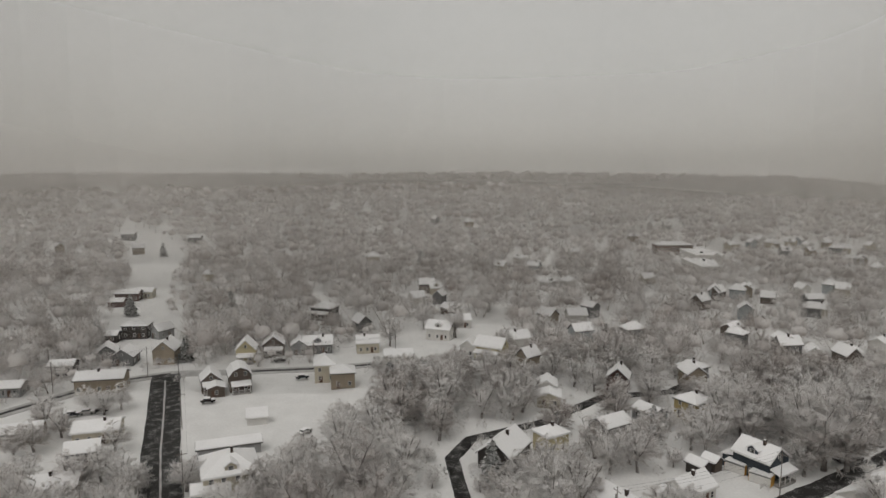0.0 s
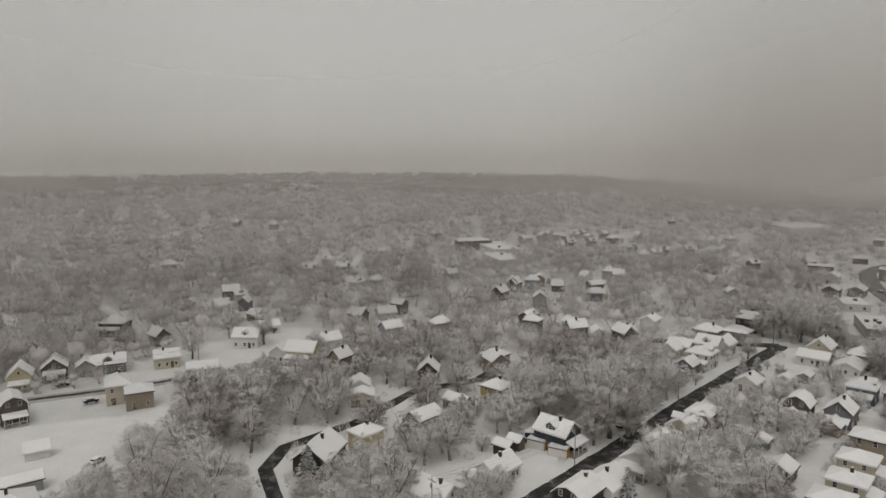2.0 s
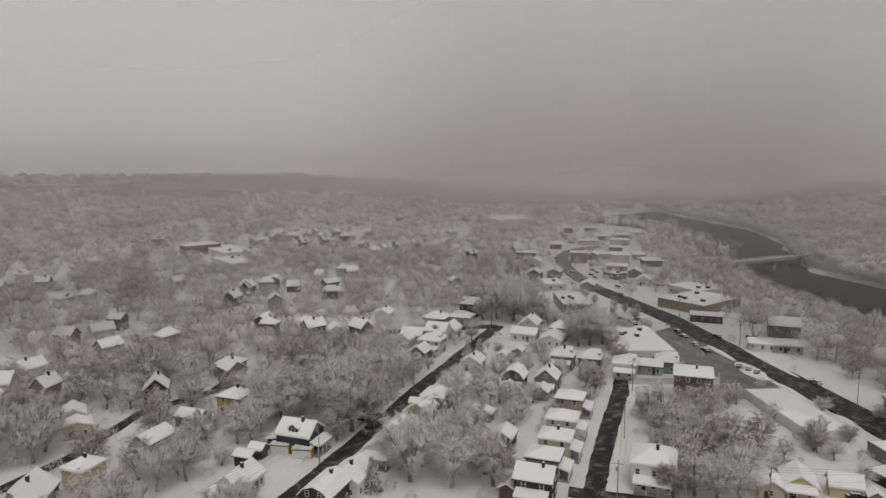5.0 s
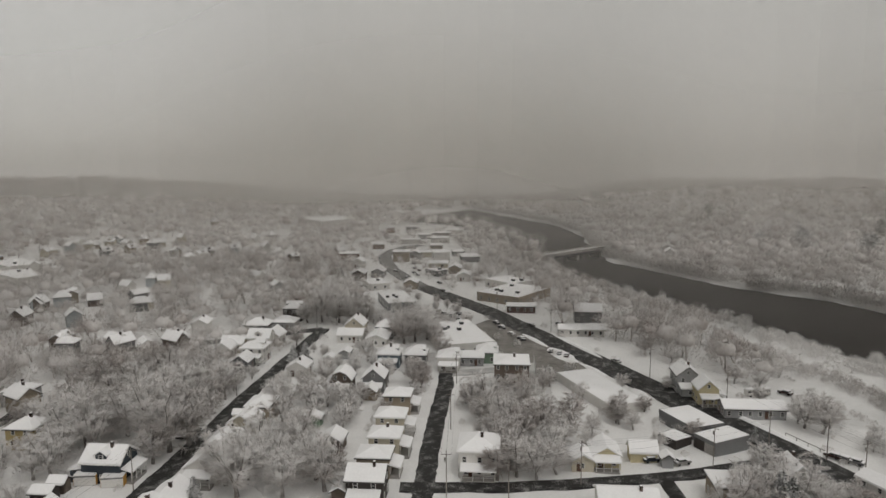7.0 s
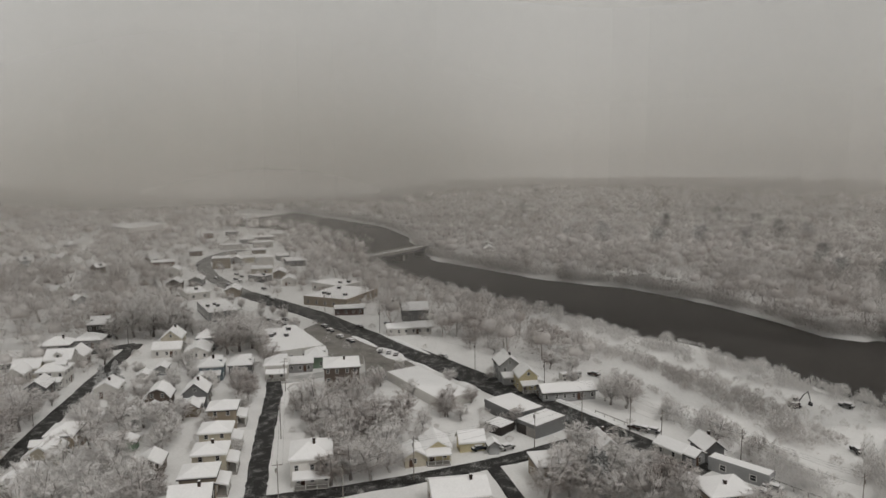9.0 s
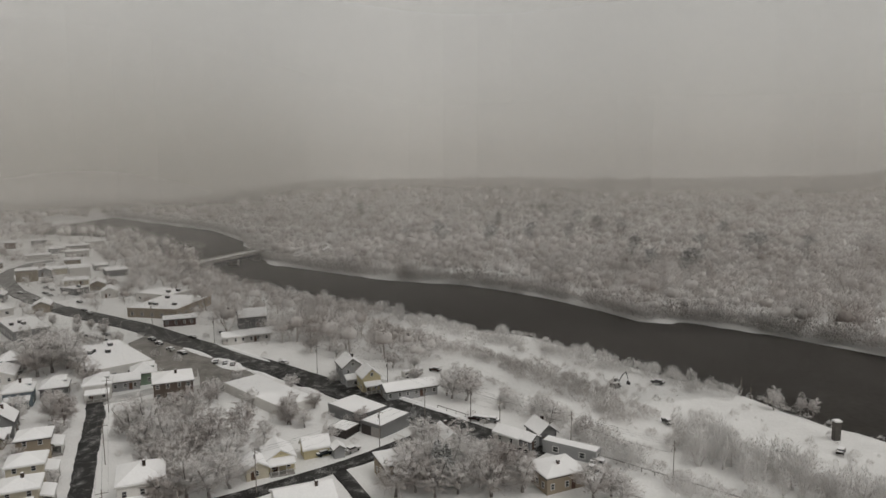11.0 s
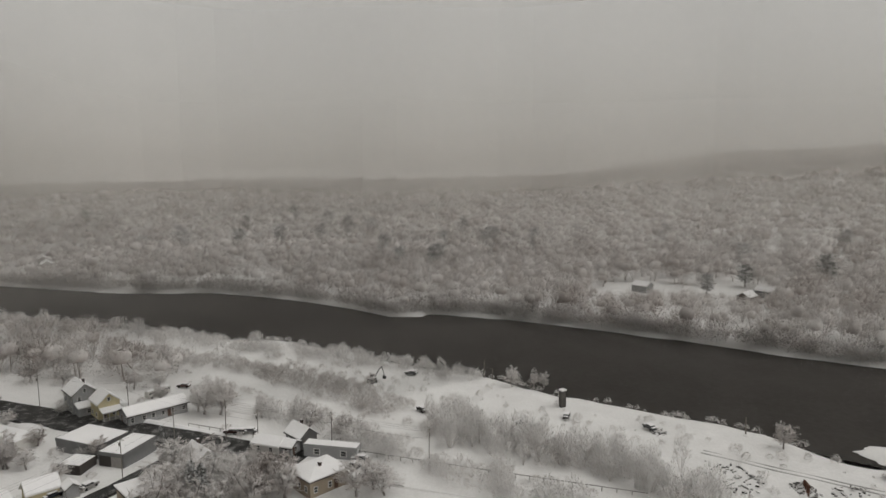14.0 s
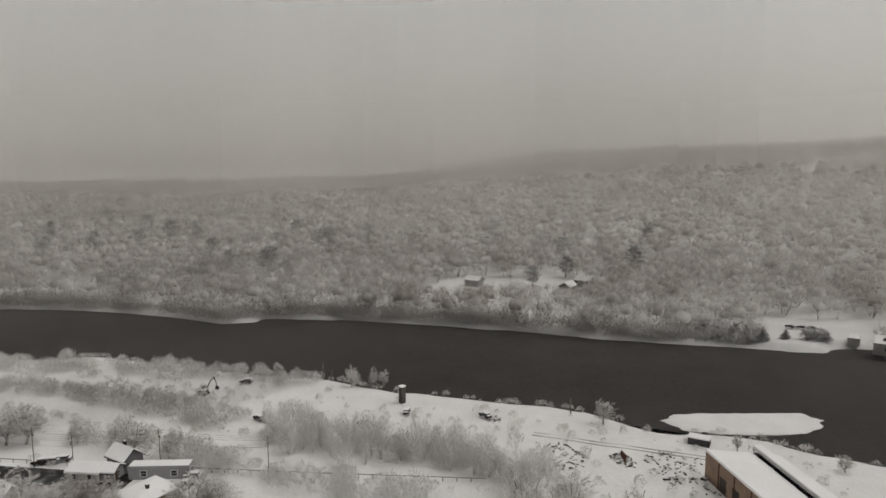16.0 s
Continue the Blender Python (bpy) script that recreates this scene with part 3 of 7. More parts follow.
house(103.5, 110.9, 32, 3.4, 5.1, 2.4, 0.9, "grey", "gable", "n", "small grey garden shed with a snowy gable roof", "garden_shed", category="shed")
house(94.4, 97.0, 32, 3.0, 4.2, 2.4, 0.9, "brown", "gable", "n", "small brown garden shed with a snowy gable roof", "garden_shed", category="shed")
house(118.0, 130.7, 32, 4.2, 3.4, 2.4, 0.9, "green", "gable", "n", "small grey-green garden shed with a snowy gable roof", "garden_shed", category="shed")
house(141.3, 143.2, 32, 6.4, 6.4, 4.4, 2.7, "brown", "gambrel", "h", "brown low gambrel-roofed house with a porch in the snow")
house(148.2, 136.2, 32, 6.4, 7.2, 4.8, 2.7, "slate", "gable", "ch", "slate grey two-storey gabled house with a chimney in the snow")
house(138.0, 141.9, 32, 4.2, 4.2, 2.6, 1.4, "brown", "gable", "n", "small brown garage with a snowy gable roof", "garage", category="shed")
house(142.2, 132.8, 32, 4.2, 5.1, 2.6, 1.4, "tan", "gable", "n", "small tan garage with a snowy gable roof", "garage", category="shed")
house(130.2, 142.7, 32, 4.2, 5.1, 2.6, 1.4, "grey", "gable", "n", "small grey garage with a snowy gable roof", "garage", category="shed")
house(169.7, 149.1, 32, 7.2, 7.2, 4.8, 2.2, "blue", "hip", "cdh", "blue two-storey hip-roofed house with a chimney and a dormer")
house(178.0, 144.2, 32, 7.2, 7.2, 3.4, 2.4, "slate", "hip", "d", "slate grey low hip-roofed house with a dormer in the snow")
house(178.5, 130.5, 32, 7.2, 7.2, 4.8, 2.0, "white", "hip", "dh", "white two-storey hip-roofed house with a dormer in the snow")
house(187.0, 127.2, -58, 4.8, 8.0, 3.0, 1.5, "grey", "gable", "", "grey low gabled house in the snow")
house(193.8, 125.4, 32, 7.2, 8.0, 3.8, 2.2, "green", "hip", "d", "grey-green low hip-roofed house with a dormer in the snow")
house(193.7, 187.9, 32, 7.2, 8.8, 4.4, 2.9, "cream", "gable", "c", "cream low gabled house with a chimney in the snow")
house(184.9, 182.0, -58, 7.2, 9.6, 3.0, 1.7, "white", "gable", "", "white low gabled house in the snow")
house(188.4, 171.1, 32, 8.0, 11.2, 2.8, 1.7, "white", "gable", "", "white low gabled house in the snow")
house(196.8, 174.8, 32, 6.4, 7.2, 4.8, 2.2, "grey", "hip", "", "grey two-storey hip-roofed house in the snow")
house(195.8, 226.6, 32, 8.0, 8.8, 5.7, 2.2, "dark", "hip", "cde", "dark brown two-storey hip-roofed house with a chimney and a dormer")
house(182.8, 217.9, -58, 7.2, 9.6, 3.2, 2.0, "grey", "hip", "", "grey low hip-roofed house in the snow")
house(173.0, 222.6, -58, 8.0, 9.6, 3.4, 2.2, "slate", "hip", "c", "slate grey low hip-roofed house with a chimney in the snow")
house(157.4, 201.5, -58, 7.2, 8.0, 4.8, 2.5, "white", "gable", "d", "white two-storey gabled house with a dormer in the snow")
house(146.4, 190.7, 32, 8.0, 8.0, 5.3, 1.7, "white", "hip", "dh", "white two-storey hip-roofed house with a dormer in the snow")
house(164.5, 202.7, 32, 6.4, 8.0, 3.8, 2.5, "white", "gable", "", "white low gabled house in the snow")
house(149.9, 207.2, -58, 6.4, 8.0, 3.2, 2.0, "cream", "gable", "", "cream low gabled house in the snow")
house(138.0, 186.7, 32, 5.6, 7.2, 3.2, 2.0, "slate", "gable", "", "slate grey low gabled house in the snow")
house(144.2, 204.5, 32, 5.6, 7.2, 3.2, 2.0, "white", "gable", "", "white low gabled house in the snow")
house(145.4, 167.0, 32, 6.4, 7.2, 3.0, 1.9, "white", "gable", "c", "white low gabled house with a chimney in the snow")
house(159.1, 167.3, 32, 3.4, 4.2, 2.4, 0.9, "white", "gable", "n", "small white garden shed with a snowy gable roof", "garden_shed", category="shed")
house(167.4, 167.7, 32, 3.4, 5.1, 2.4, 0.9, "grey", "gable", "n", "small grey garden shed with a snowy gable roof", "garden_shed", category="shed")

# -- along the main road --
house(176.4, 105.2, 32, 10.4, 10.4, 8.0, 1.5, "brown", "hip", "c", "three-storey dark apartment house with stacked balconies", "apartment_building", category="apartment house")
hall(206.7, 147.7, -39, 34.8, 19.3, 4, "white", "", "broad flat-roofed store under even snow", units=4, name="commercial_building", category="building")
hall(243.0, 208.8, -38, 27, 13, 4, "grey", "", "long flat-roofed shop building with grey walls", units=3, name="commercial_building", category="building")
hall(183.7, 79.4, -35, 30.9, 11.5, 2.6, "white", "n", "long low warehouse with a smooth snowy roof", units=0, name="warehouse", category="building")
hall(174.4, 49.9, -34, 13.5, 9.5, 3.0, "slate", "n", "grey garage workshop with a flat snowy roof", units=0, name="garage_building", category="building")
hall(166.7, 40.2, -28, 6.8, 11.3, 3.1, "slate", "no", "dark garage with open bays and a flat roof", units=0, name="garage_building", category="building")
hall(162.7, 50.2, -23, 5.6, 5.6, 1.8, "dark", "n", "low dark shed beside the garage", units=0, name="storage_shed", category="building")
house(122.5, 81.3, 32, 8.8, 9.6, 6.1, 2.2, "white", "hip", "ch", "white two-storey hip-roofed house with a chimney in the snow")
house(142.2, 59.8, 32, 6.4, 7.2, 3.2, 2.0, "yellow", "gable", "h", "pale yellow low gabled house with a porch in the snow")
house(137.1, 63.0, 32, 4.8, 5.6, 2.7, 1.4, "cream", "gable", "", "cream low gabled house in the snow")
house(149.2, 53.4, -58, 4.2, 6.0, 2.6, 1.8, "yellow", "gable", "n", "small pale yellow garage with a snowy gable roof", "garage", category="shed")
house(148.7, 47.5, 32, 2.5, 2.5, 2.4, 0.9, "grey", "gable", "n", "small grey garden shed with a snowy gable roof", "garden_shed", category="shed")
house(140.7, 32.0, 32, 7.2, 7.2, 4.4, 0.8, "tan", "hip", "", "tan low hip-roofed house in the snow")
house(122.4, 46.5, -58, 8.8, 11.2, 3.8, 1.9, "white", "gable", "c", "white low gabled house with a chimney in the snow")
house(203.3, 60.6, 32, 6.4, 8.0, 5.7, 2.5, "grey", "gable", "cb", "grey two-storey gabled house with a chimney in the snow")
house(196.4, 52.5, 32, 5.6, 6.4, 4.8, 2.4, "yellow", "gable", "hp", "pale yellow two-storey gabled house with a porch in the snow")
house(193.2, 39.4, -58, 6.4, 16.0, 2.8, 1.4, "grey", "gable", "", "grey low gabled house in the snow")
house(244.7, 114.2, -58, 6.4, 17.6, 2.8, 1.2, "white", "gable", "", "white low gabled house in the snow")
house(267.6, 121.9, -58, 7.2, 11.2, 4.8, 2.7, "slate", "gable", "", "slate grey two-storey gabled house in the snow")
house(266.2, 154.0, -58, 5.6, 12.8, 3.0, 1.0, "red", "gable", "", "dark red low gabled house in the snow")
hall(290.9, 172.2, -1, 23.9, 30.9, 4, "tan", "", "large flat-roofed shopping building with tan walls", units=4, name="commercial_building", category="building")
hall(314.4, 189.5, -14, 20.6, 16.1, 4, "white", "", "flat-roofed store behind the shopping building", units=2, name="commercial_building", category="building")
hall(322.4, 245.1, -13, 11, 8, 3.2, "slate", "", "small flat-roofed shop near the bend", units=1, name="commercial_building", category="building")
hall(272.1, 248.3, -33, 17, 11, 3.2, "white", "", "low shop with a wide flat roof", units=1, name="commercial_building", category="building")
house(395.7, 357.7, 42, 9, 16, 3.6, 0.6, "brick", "hip", "n", "distant downtown block with a flat snowy roof", "downtown_building", category="building")
house(485.0, 364.9, -48, 12, 20, 3.6, 0.6, "concrete", "hip", "n", "distant downtown block with a flat snowy roof", "downtown_building", category="building")
house(485.6, 423.4, 42, 8, 11, 4.5, 0.6, "brick", "hip", "n", "distant downtown block with a flat snowy roof", "downtown_building", category="building")
house(510.2, 417.6, 42, 11, 11, 3.6, 0.6, "slate", "hip", "n", "distant downtown block with a flat snowy roof", "downtown_building", category="building")
house(432.3, 355.4, -48, 11, 16, 3.6, 0.6, "white", "hip", "n", "distant downtown block with a flat snowy roof", "downtown_building", category="building")
house(466.8, 367.2, 42, 11, 13, 3.6, 0.6, "grey", "hip", "n", "distant downtown block with a flat snowy roof", "downtown_building", category="building")
house(380.1, 299.6, -48, 11, 16, 3.6, 0.6, "cream", "hip", "n", "distant downtown block with a flat snowy roof", "downtown_building", category="building")
house(370.1, 277.7, 42, 11, 16, 6.5, 0.6, "white", "hip", "n", "distant downtown block with a flat snowy roof", "downtown_building", category="building")
house(355.0, 300.0, -52, 11, 11, 6.5, 0.6, "tan", "hip", "n", "distant downtown block with a flat snowy roof", "downtown_building", category="building")
house(512.8, 368.0, -48, 12, 13, 3.6, 0.6, "white", "hip", "n", "distant downtown block with a flat snowy roof", "downtown_building", category="building")
house(381.7, 261.6, 42, 12, 16, 3.6, 0.6, "slate", "hip", "n", "distant downtown block with a flat snowy roof", "downtown_building", category="building")
house(282.4, 231.8, 32, 7.2, 10.4, 3.4, 1.7, "tan", "gable", "f", "tan low gabled house in the snow")
house(299.6, 270.9, 32, 7.2, 10.4, 3.4, 1.7, "grey", "gable", "f", "grey low gabled house in the snow")
house(336.4, 241.5, 32, 7.2, 10.4, 3.4, 1.7, "tan", "gable", "f", "tan low gabled house in the snow")
house(318.0, 222.0, 32, 7.2, 9.6, 3.4, 1.7, "white", "gable", "f", "white low gabled shop in the snow")
house(347.0, 262.0, -58, 8.0, 12.0, 3.0, 1.2, "cream", "gable", "f", "cream low gabled shop in the snow")
house(284.0, 272.0, 32, 7.2, 9.0, 4.2, 1.9, "brown", "gable", "f", "brown low gabled house in the snow")
house(316.0, 303.0, 32, 7.2, 9.0, 4.4, 1.9, "white", "gable", "f", "white low gabled house in the snow")
house(340.0, 335.0, -48, 9.0, 14.0, 4.2, 0.8, "brick", "hip", "f", "brick shop block with a snowy roof")
house(398.0, 283.0, 42, 8.0, 13.0, 3.4, 0.8, "grey", "hip", "f", "grey shop block with a snowy roof")
house(410.0, 312.0, 42, 9.0, 12.0, 4.4, 0.8, "tan", "hip", "f", "tan shop block with a snowy roof")
house(450.0, 338.0, -48, 9.0, 15.0, 4.4, 0.8, "white", "hip", "f", "white shop block with a snowy roof")
house(372.9, 302.1, 32, 7.2, 10.4, 3.4, 1.7, "grey", "gable", "f", "grey low gabled house in the snow")
house(142.6, -3.4, -58, 8.0, 9.6, 3.6, 0.8, "tan", "hip", "c", "tan low hip-roofed house with a chimney in the snow")
hall(156.3, -7.1, -24, 13.2, 3.2, 3, "grey", "", "two-tier flat-roofed roadside building", units=0, name="roadside_building", category="building")
house(164.9, -0.0, 32, 4.8, 6.4, 3.2, 2.0, "slate", "gable", "c", "slate grey low gabled house with a chimney in the snow")
house(162.8, 7.3, 58, 4.8, 7.2, 2.5, 1.2, "white", "gable", "", "white low gabled house in the snow")
house(160.7, 3.8, 58, 4.0, 5.6, 2.5, 1.0, "grey", "gable", "", "grey low gabled house in the snow")
house(154.4, 22.4, 32, 5.6, 7.2, 3.8, 2.5, "white", "gable", "c", "white low gabled house with a chimney in the snow")

# -- the blocks behind the straight street --
house(-45.8, 138.9, 22, 11.2, 11.2, 5.1, 3.2, "cream", "hip", "cd", "cream two-storey hip-roofed house with a chimney and a dormer")
house(-51.1, 155.5, 20, 4.2, 14.4, 2.8, 1.0, "grey", "gable", "n", "long low grey garage row under snow", "garage", category="garage")
house(-47.9, 133.0, 20, 4.8, 7.2, 2.7, 1.0, "white", "gable", "", "white low gabled house in the snow")
house(-62.5, 202.6, 112, 6.4, 8.0, 4.8, 2.7, "brown", "gambrel", "h", "brown two-storey gambrel-roofed house with a porch in the snow")
house(-71.1, 201.7, 112, 5.6, 7.2, 3.8, 2.4, "brown", "gable", "h", "brown low gabled house with a porch in the snow")
house(-67.7, 196.2, 112, 4.8, 4.8, 2.8, 0.8, "brown", "gable", "", "brown low gabled house in the snow")
house(-49.6, 174.7, 15, 3.4, 5.1, 2.4, 1.6, "white", "gable", "n", "small white garage with a snowy gable roof", "garage", category="shed")
house(-37.8, 211.7, 100, 6.4, 8.8, 5.7, 2.2, "cream", "hip", "c", "cream two-storey hip-roofed house with a chimney in the snow")
house(-31.2, 205.2, 100, 7.2, 6.4, 4.8, 1.7, "tan", "hip", "", "tan two-storey hip-roofed house in the snow")
house(-68.6, 231.8, 100, 6.4, 7.2, 4.8, 3.1, "yellow", "gable", "h", "pale yellow two-storey gabled house with a porch in the snow")
house(-61.1, 240.5, 100, 7.2, 8.0, 4.2, 2.9, "brown", "gable", "h", "brown low gabled house with a porch in the snow")
house(-45.8, 242.7, 10, 6.4, 10.4, 3.4, 2.4, "slate", "gable", "cd", "slate grey low gabled house with a chimney and a dormer")
house(-52.1, 241.0, 100, 5.6, 6.4, 3.4, 2.0, "grey", "gable", "", "grey low gabled house in the snow")
house(-27.7, 243.5, 10, 6.4, 8.0, 3.8, 2.0, "cream", "gable", "c", "cream low gabled house with a chimney in the snow")
house(-15.4, 229.0, 5, 6.4, 9.6, 3.0, 1.7, "tan", "gable", "", "tan low gabled house in the snow")
house(-96.1, 231.1, 95, 7.2, 8.8, 4.8, 3.1, "tan", "gable", "c", "tan two-storey gabled house with a chimney in the snow")
house(-120.9, 263.7, 5, 7.2, 9.6, 5.1, 1.4, "dark", "hip", "h", "dark brown two-storey hip-roofed house with a porch in the snow")
house(-118.5, 234.3, 110, 6.4, 7.2, 2.8, 2.4, "slate", "gable", "", "slate grey low gabled house in the snow")
house(-109.4, 228.4, 95, 7.2, 7.2, 3.2, 2.5, "slate", "gable", "", "slate grey low gabled house in the snow")
house(-128.5, 257.0, 5, 4.8, 6.4, 2.8, 1.2, "dark", "gable", "", "dark brown low gabled house in the snow")
house(-110.8, 263.0, 60, 4.8, 7.2, 3.4, 2.0, "grey", "gable", "", "grey low gabled house in the snow")
house(-103.9, 201.1, 12, 8.0, 13.6, 4.4, 1.5, "tan", "gable", "c", "tan low gabled house with a chimney in the snow")
house(-125.0, 217.8, 10, 6.0, 7.6, 3, 1.2, "dark", "gable", "n", "dark open shed beside the bare trees", "barn", category="barn")
house(-130.2, 196.7, 10, 6.4, 9.6, 2.8, 1.2, "grey", "gable", "", "grey low gabled house in the snow")
house(-86.6, 164.2, 15, 8.0, 10.4, 3.4, 1.4, "cream", "gable", "c", "cream low gabled house with a chimney in the snow")
house(-84.2, 152.2, 20, 5.6, 7.2, 2.8, 1.7, "slate", "gable", "", "slate grey low gabled house in the snow")
house(-81.2, 134.3, 15, 7.2, 10.4, 3.4, 1.5, "tan", "gable", "c", "tan low gabled house with a chimney in the snow")
house(-106.9, 162.8, 20, 7.2, 12.8, 3.0, 1.2, "tan", "gable", "", "tan low gabled house in the snow")
house(-156.5, 334.3, 5, 6.4, 11.2, 3.8, 1.4, "red", "gable", "", "dark red low gabled house in the snow")
house(-151.8, 340.9, 5, 6.4, 9.6, 3.4, 1.4, "cream", "gable", "", "cream low gabled house in the snow")
house(-254.5, 549.8, 5, 7.2, 9.6, 4.8, 1.7, "slate", "gable", "f", "slate grey two-storey gabled house in the snow")
house(-197.8, 540.9, 5, 7.2, 9.6, 4.8, 1.7, "slate", "gable", "f", "slate grey two-storey gabled house in the snow")
house(-155.7, 319.9, 10, 5.1, 6.8, 2.6, 1.2, "red", "gable", "n", "small dark red garage with a snowy gable roof", "garage", category="shed")
house(14.2, 150.5, 60, 8.0, 11.2, 4.0, 3.1, "dark", "gable", "c", "dark brown low gabled house with a chimney in the snow")
house(26.0, 157.3, 32, 5.6, 6.4, 4.8, 1.5, "yellow", "hip", "c", "pale yellow two-storey hip-roofed house with a chimney in the snow")
house(43.0, 168.4, 32, 6.4, 8.8, 2.8, 1.7, "grey", "gable", "", "grey low gabled house in the snow")
house(17.2, 234.7, -30, 6.4, 10.4, 4.8, 2.7, "yellow", "gable", "p", "pale yellow two-storey gabled house with a porch in the snow")
house(9.7, 238.5, 70, 5.6, 6.4, 3.8, 2.2, "white", "gable", "", "white low gabled house in the snow")
house(30.6, 194.3, 80, 5.6, 6.4, 4.4, 1.7, "white", "gable", "", "white low gabled house in the snow")
house(30.4, 188.5, 80, 6.4, 6.4, 3.2, 1.2, "cream", "gable", "", "cream low gabled house in the snow")
house(53.7, 201.9, 70, 6.4, 7.2, 4.4, 2.9, "red", "gable", "c", "dark red low gabled house with a chimney in the snow")
house(68.3, 178.8, 32, 7.2, 7.2, 5.1, 1.7, "mustard", "hip", "c", "mustard yellow two-storey hip-roofed house with a chimney in the snow")
house(80.4, 213.5, 32, 7.2, 7.2, 3.6, 1.9, "grey", "hip", "c", "grey low hip-roofed house with a chimney in the snow")
house(55.8, 176.8, -58, 5.6, 7.2, 2.8, 1.4, "grey", "gable", "", "grey low gabled house in the snow")
house(-52.5, 297.3, -20, 8.0, 9.6, 4.8, 2.2, "dark", "hip", "p", "dark brown two-storey hip-roofed house with a porch in the snow")
house(-33.5, 274.8, 120, 5.6, 7.2, 3.8, 2.5, "slate", "gable", "", "slate grey low gabled house in the snow")
house(-0.9, 261.7, -20, 7.2, 9.6, 4.4, 2.5, "white", "gable", "d", "white low gabled house with a dormer in the snow")
house(7.3, 280.1, 10, 5.6, 8.0, 3.4, 1.7, "white", "gable", "", "white low gabled house in the snow")
house(169.2, 499.5, 2, 12, 26, 7, 2, "brick", "hip", "", "long three-storey brick school building", "school_building", category="building")
hall(181.0, 473.7, -1, 34.3, 19.4, 5, "white", "", "white flat-roofed annex beside the brick building", units=1, name="commercial_building", category="building")
hall(163.8, 424.7, 0, 35.0, 15.1, 5, "white", "", "low white annex in the trees", units=1, name="commercial_building", category="building")

# -- houses among the trees --
house(-8.6, 354.6, 5, 6.0, 8.0, 4.8, 2.5, "brown", "gable", "n", "brown two-storey gabled house in the snow")
house(-1.7, 327.6, 70, 4.8, 6.4, 4.2, 2.2, "slate", "gable", "n", "slate grey low gabled house in the snow")
house(-12.7, 327.7, 20, 6.0, 6.4, 3.2, 2.5, "white", "gable", "n", "white low gabled house in the snow")
house(2.8, 303.4, -50, 5.2, 6.4, 3.2, 1.7, "brown", "gable", "n", "brown low gabled house in the snow")
house(-4.1, 352.1, 20, 4.8, 6.4, 3.2, 1.7, "cream", "gable", "nd", "cream low gabled house with a dormer in the snow")
house(-47.2, 455.7, 20, 4.8, 8.0, 4.8, 2.5, "cream", "hip", "n", "cream two-storey hip-roofed house in the snow")
house(36.1, 426.8, -30, 5.2, 7.2, 3.2, 2.2, "cream", "gable", "nd", "cream low gabled house with a dormer in the snow")
house(51.7, 454.5, -50, 4.8, 7.2, 4.2, 2.5, "white", "hip", "nd", "white low hip-roofed house with a dormer in the snow")
house(56.7, 420.3, -30, 4.8, 7.2, 4.2, 2.2, "lightblue", "gable", "nc", "pale blue low gabled house with a chimney in the snow")
house(57.7, 369.0, 40, 5.2, 8.0, 3.2, 1.7, "white", "hip", "nd", "white low hip-roofed house with a dormer in the snow")
house(67.6, 364.0, 40, 5.2, 6.4, 4.8, 2.2, "white", "hip", "n", "white two-storey hip-roofed house in the snow")
house(66.0, 299.5, -50, 5.2, 6.4, 4.8, 1.7, "slate", "gable", "n", "slate grey two-storey gabled house in the snow")
house(44.6, 283.6, -50, 5.2, 7.2, 4.8, 2.2, "tan", "gable", "n", "tan two-storey gabled house in the snow")
house(57.1, 286.3, 5, 6.0, 8.0, 4.2, 2.2, "white", "gable", "n", "white low gabled house in the snow")
house(53.2, 257.0, 20, 5.2, 8.0, 4.8, 2.2, "lightblue", "gable", "n", "pale blue two-storey gabled house in the snow")
house(74.4, 261.2, 20, 5.2, 8.0, 4.2, 2.2, "grey", "hip", "n", "grey low hip-roofed house in the snow")
house(27.6, 248.1, 20, 6.0, 8.0, 4.2, 2.2, "white", "gable", "nc", "white low gabled house with a chimney in the snow")
house(28.7, 222.8, 40, 4.8, 6.4, 4.8, 2.5, "tan", "gable", "nc", "tan two-storey gabled house with a chimney in the snow")
house(112.5, 257.0, 70, 4.8, 6.4, 4.8, 1.7, "brown", "gable", "n", "brown two-storey gabled house in the snow")
house(124.5, 242.6, 95, 4.8, 8.0, 4.8, 1.7, "white", "gable", "n", "white two-storey gabled house in the snow")
house(130.3, 233.2, 70, 5.2, 7.2, 3.2, 1.7, "white", "gable", "n", "white low gabled house in the snow")
house(141.3, 229.8, -30, 5.2, 8.0, 3.2, 2.5, "brown", "hip", "nd", "brown low hip-roofed house with a dormer in the snow")
house(167.4, 297.7, -30, 5.2, 7.2, 4.2, 2.2, "cream", "gable", "nc", "cream low gabled house with a chimney in the snow")
house(133.5, 294.9, 70, 6.0, 6.4, 4.8, 2.2, "lightblue", "gable", "n", "pale blue two-storey gabled house in the snow")
house(136.4, 337.0, 70, 5.2, 7.2, 4.8, 2.5, "lightblue", "gable", "nd", "pale blue two-storey gabled house with a dormer in the snow")
house(154.9, 343.6, 70, 6.0, 8.0, 4.8, 1.7, "tan", "gable", "nd", "tan two-storey gabled house with a dormer in the snow")
house(203.5, 352.9, 40, 5.2, 7.2, 4.8, 2.5, "lightblue", "hip", "n", "pale blue two-storey hip-roofed house in the snow")
house(276.6, 446.2, 70, 6.0, 6.4, 4.2, 2.5, "tan", "gable", "nd", "tan low gabled house with a dormer in the snow")
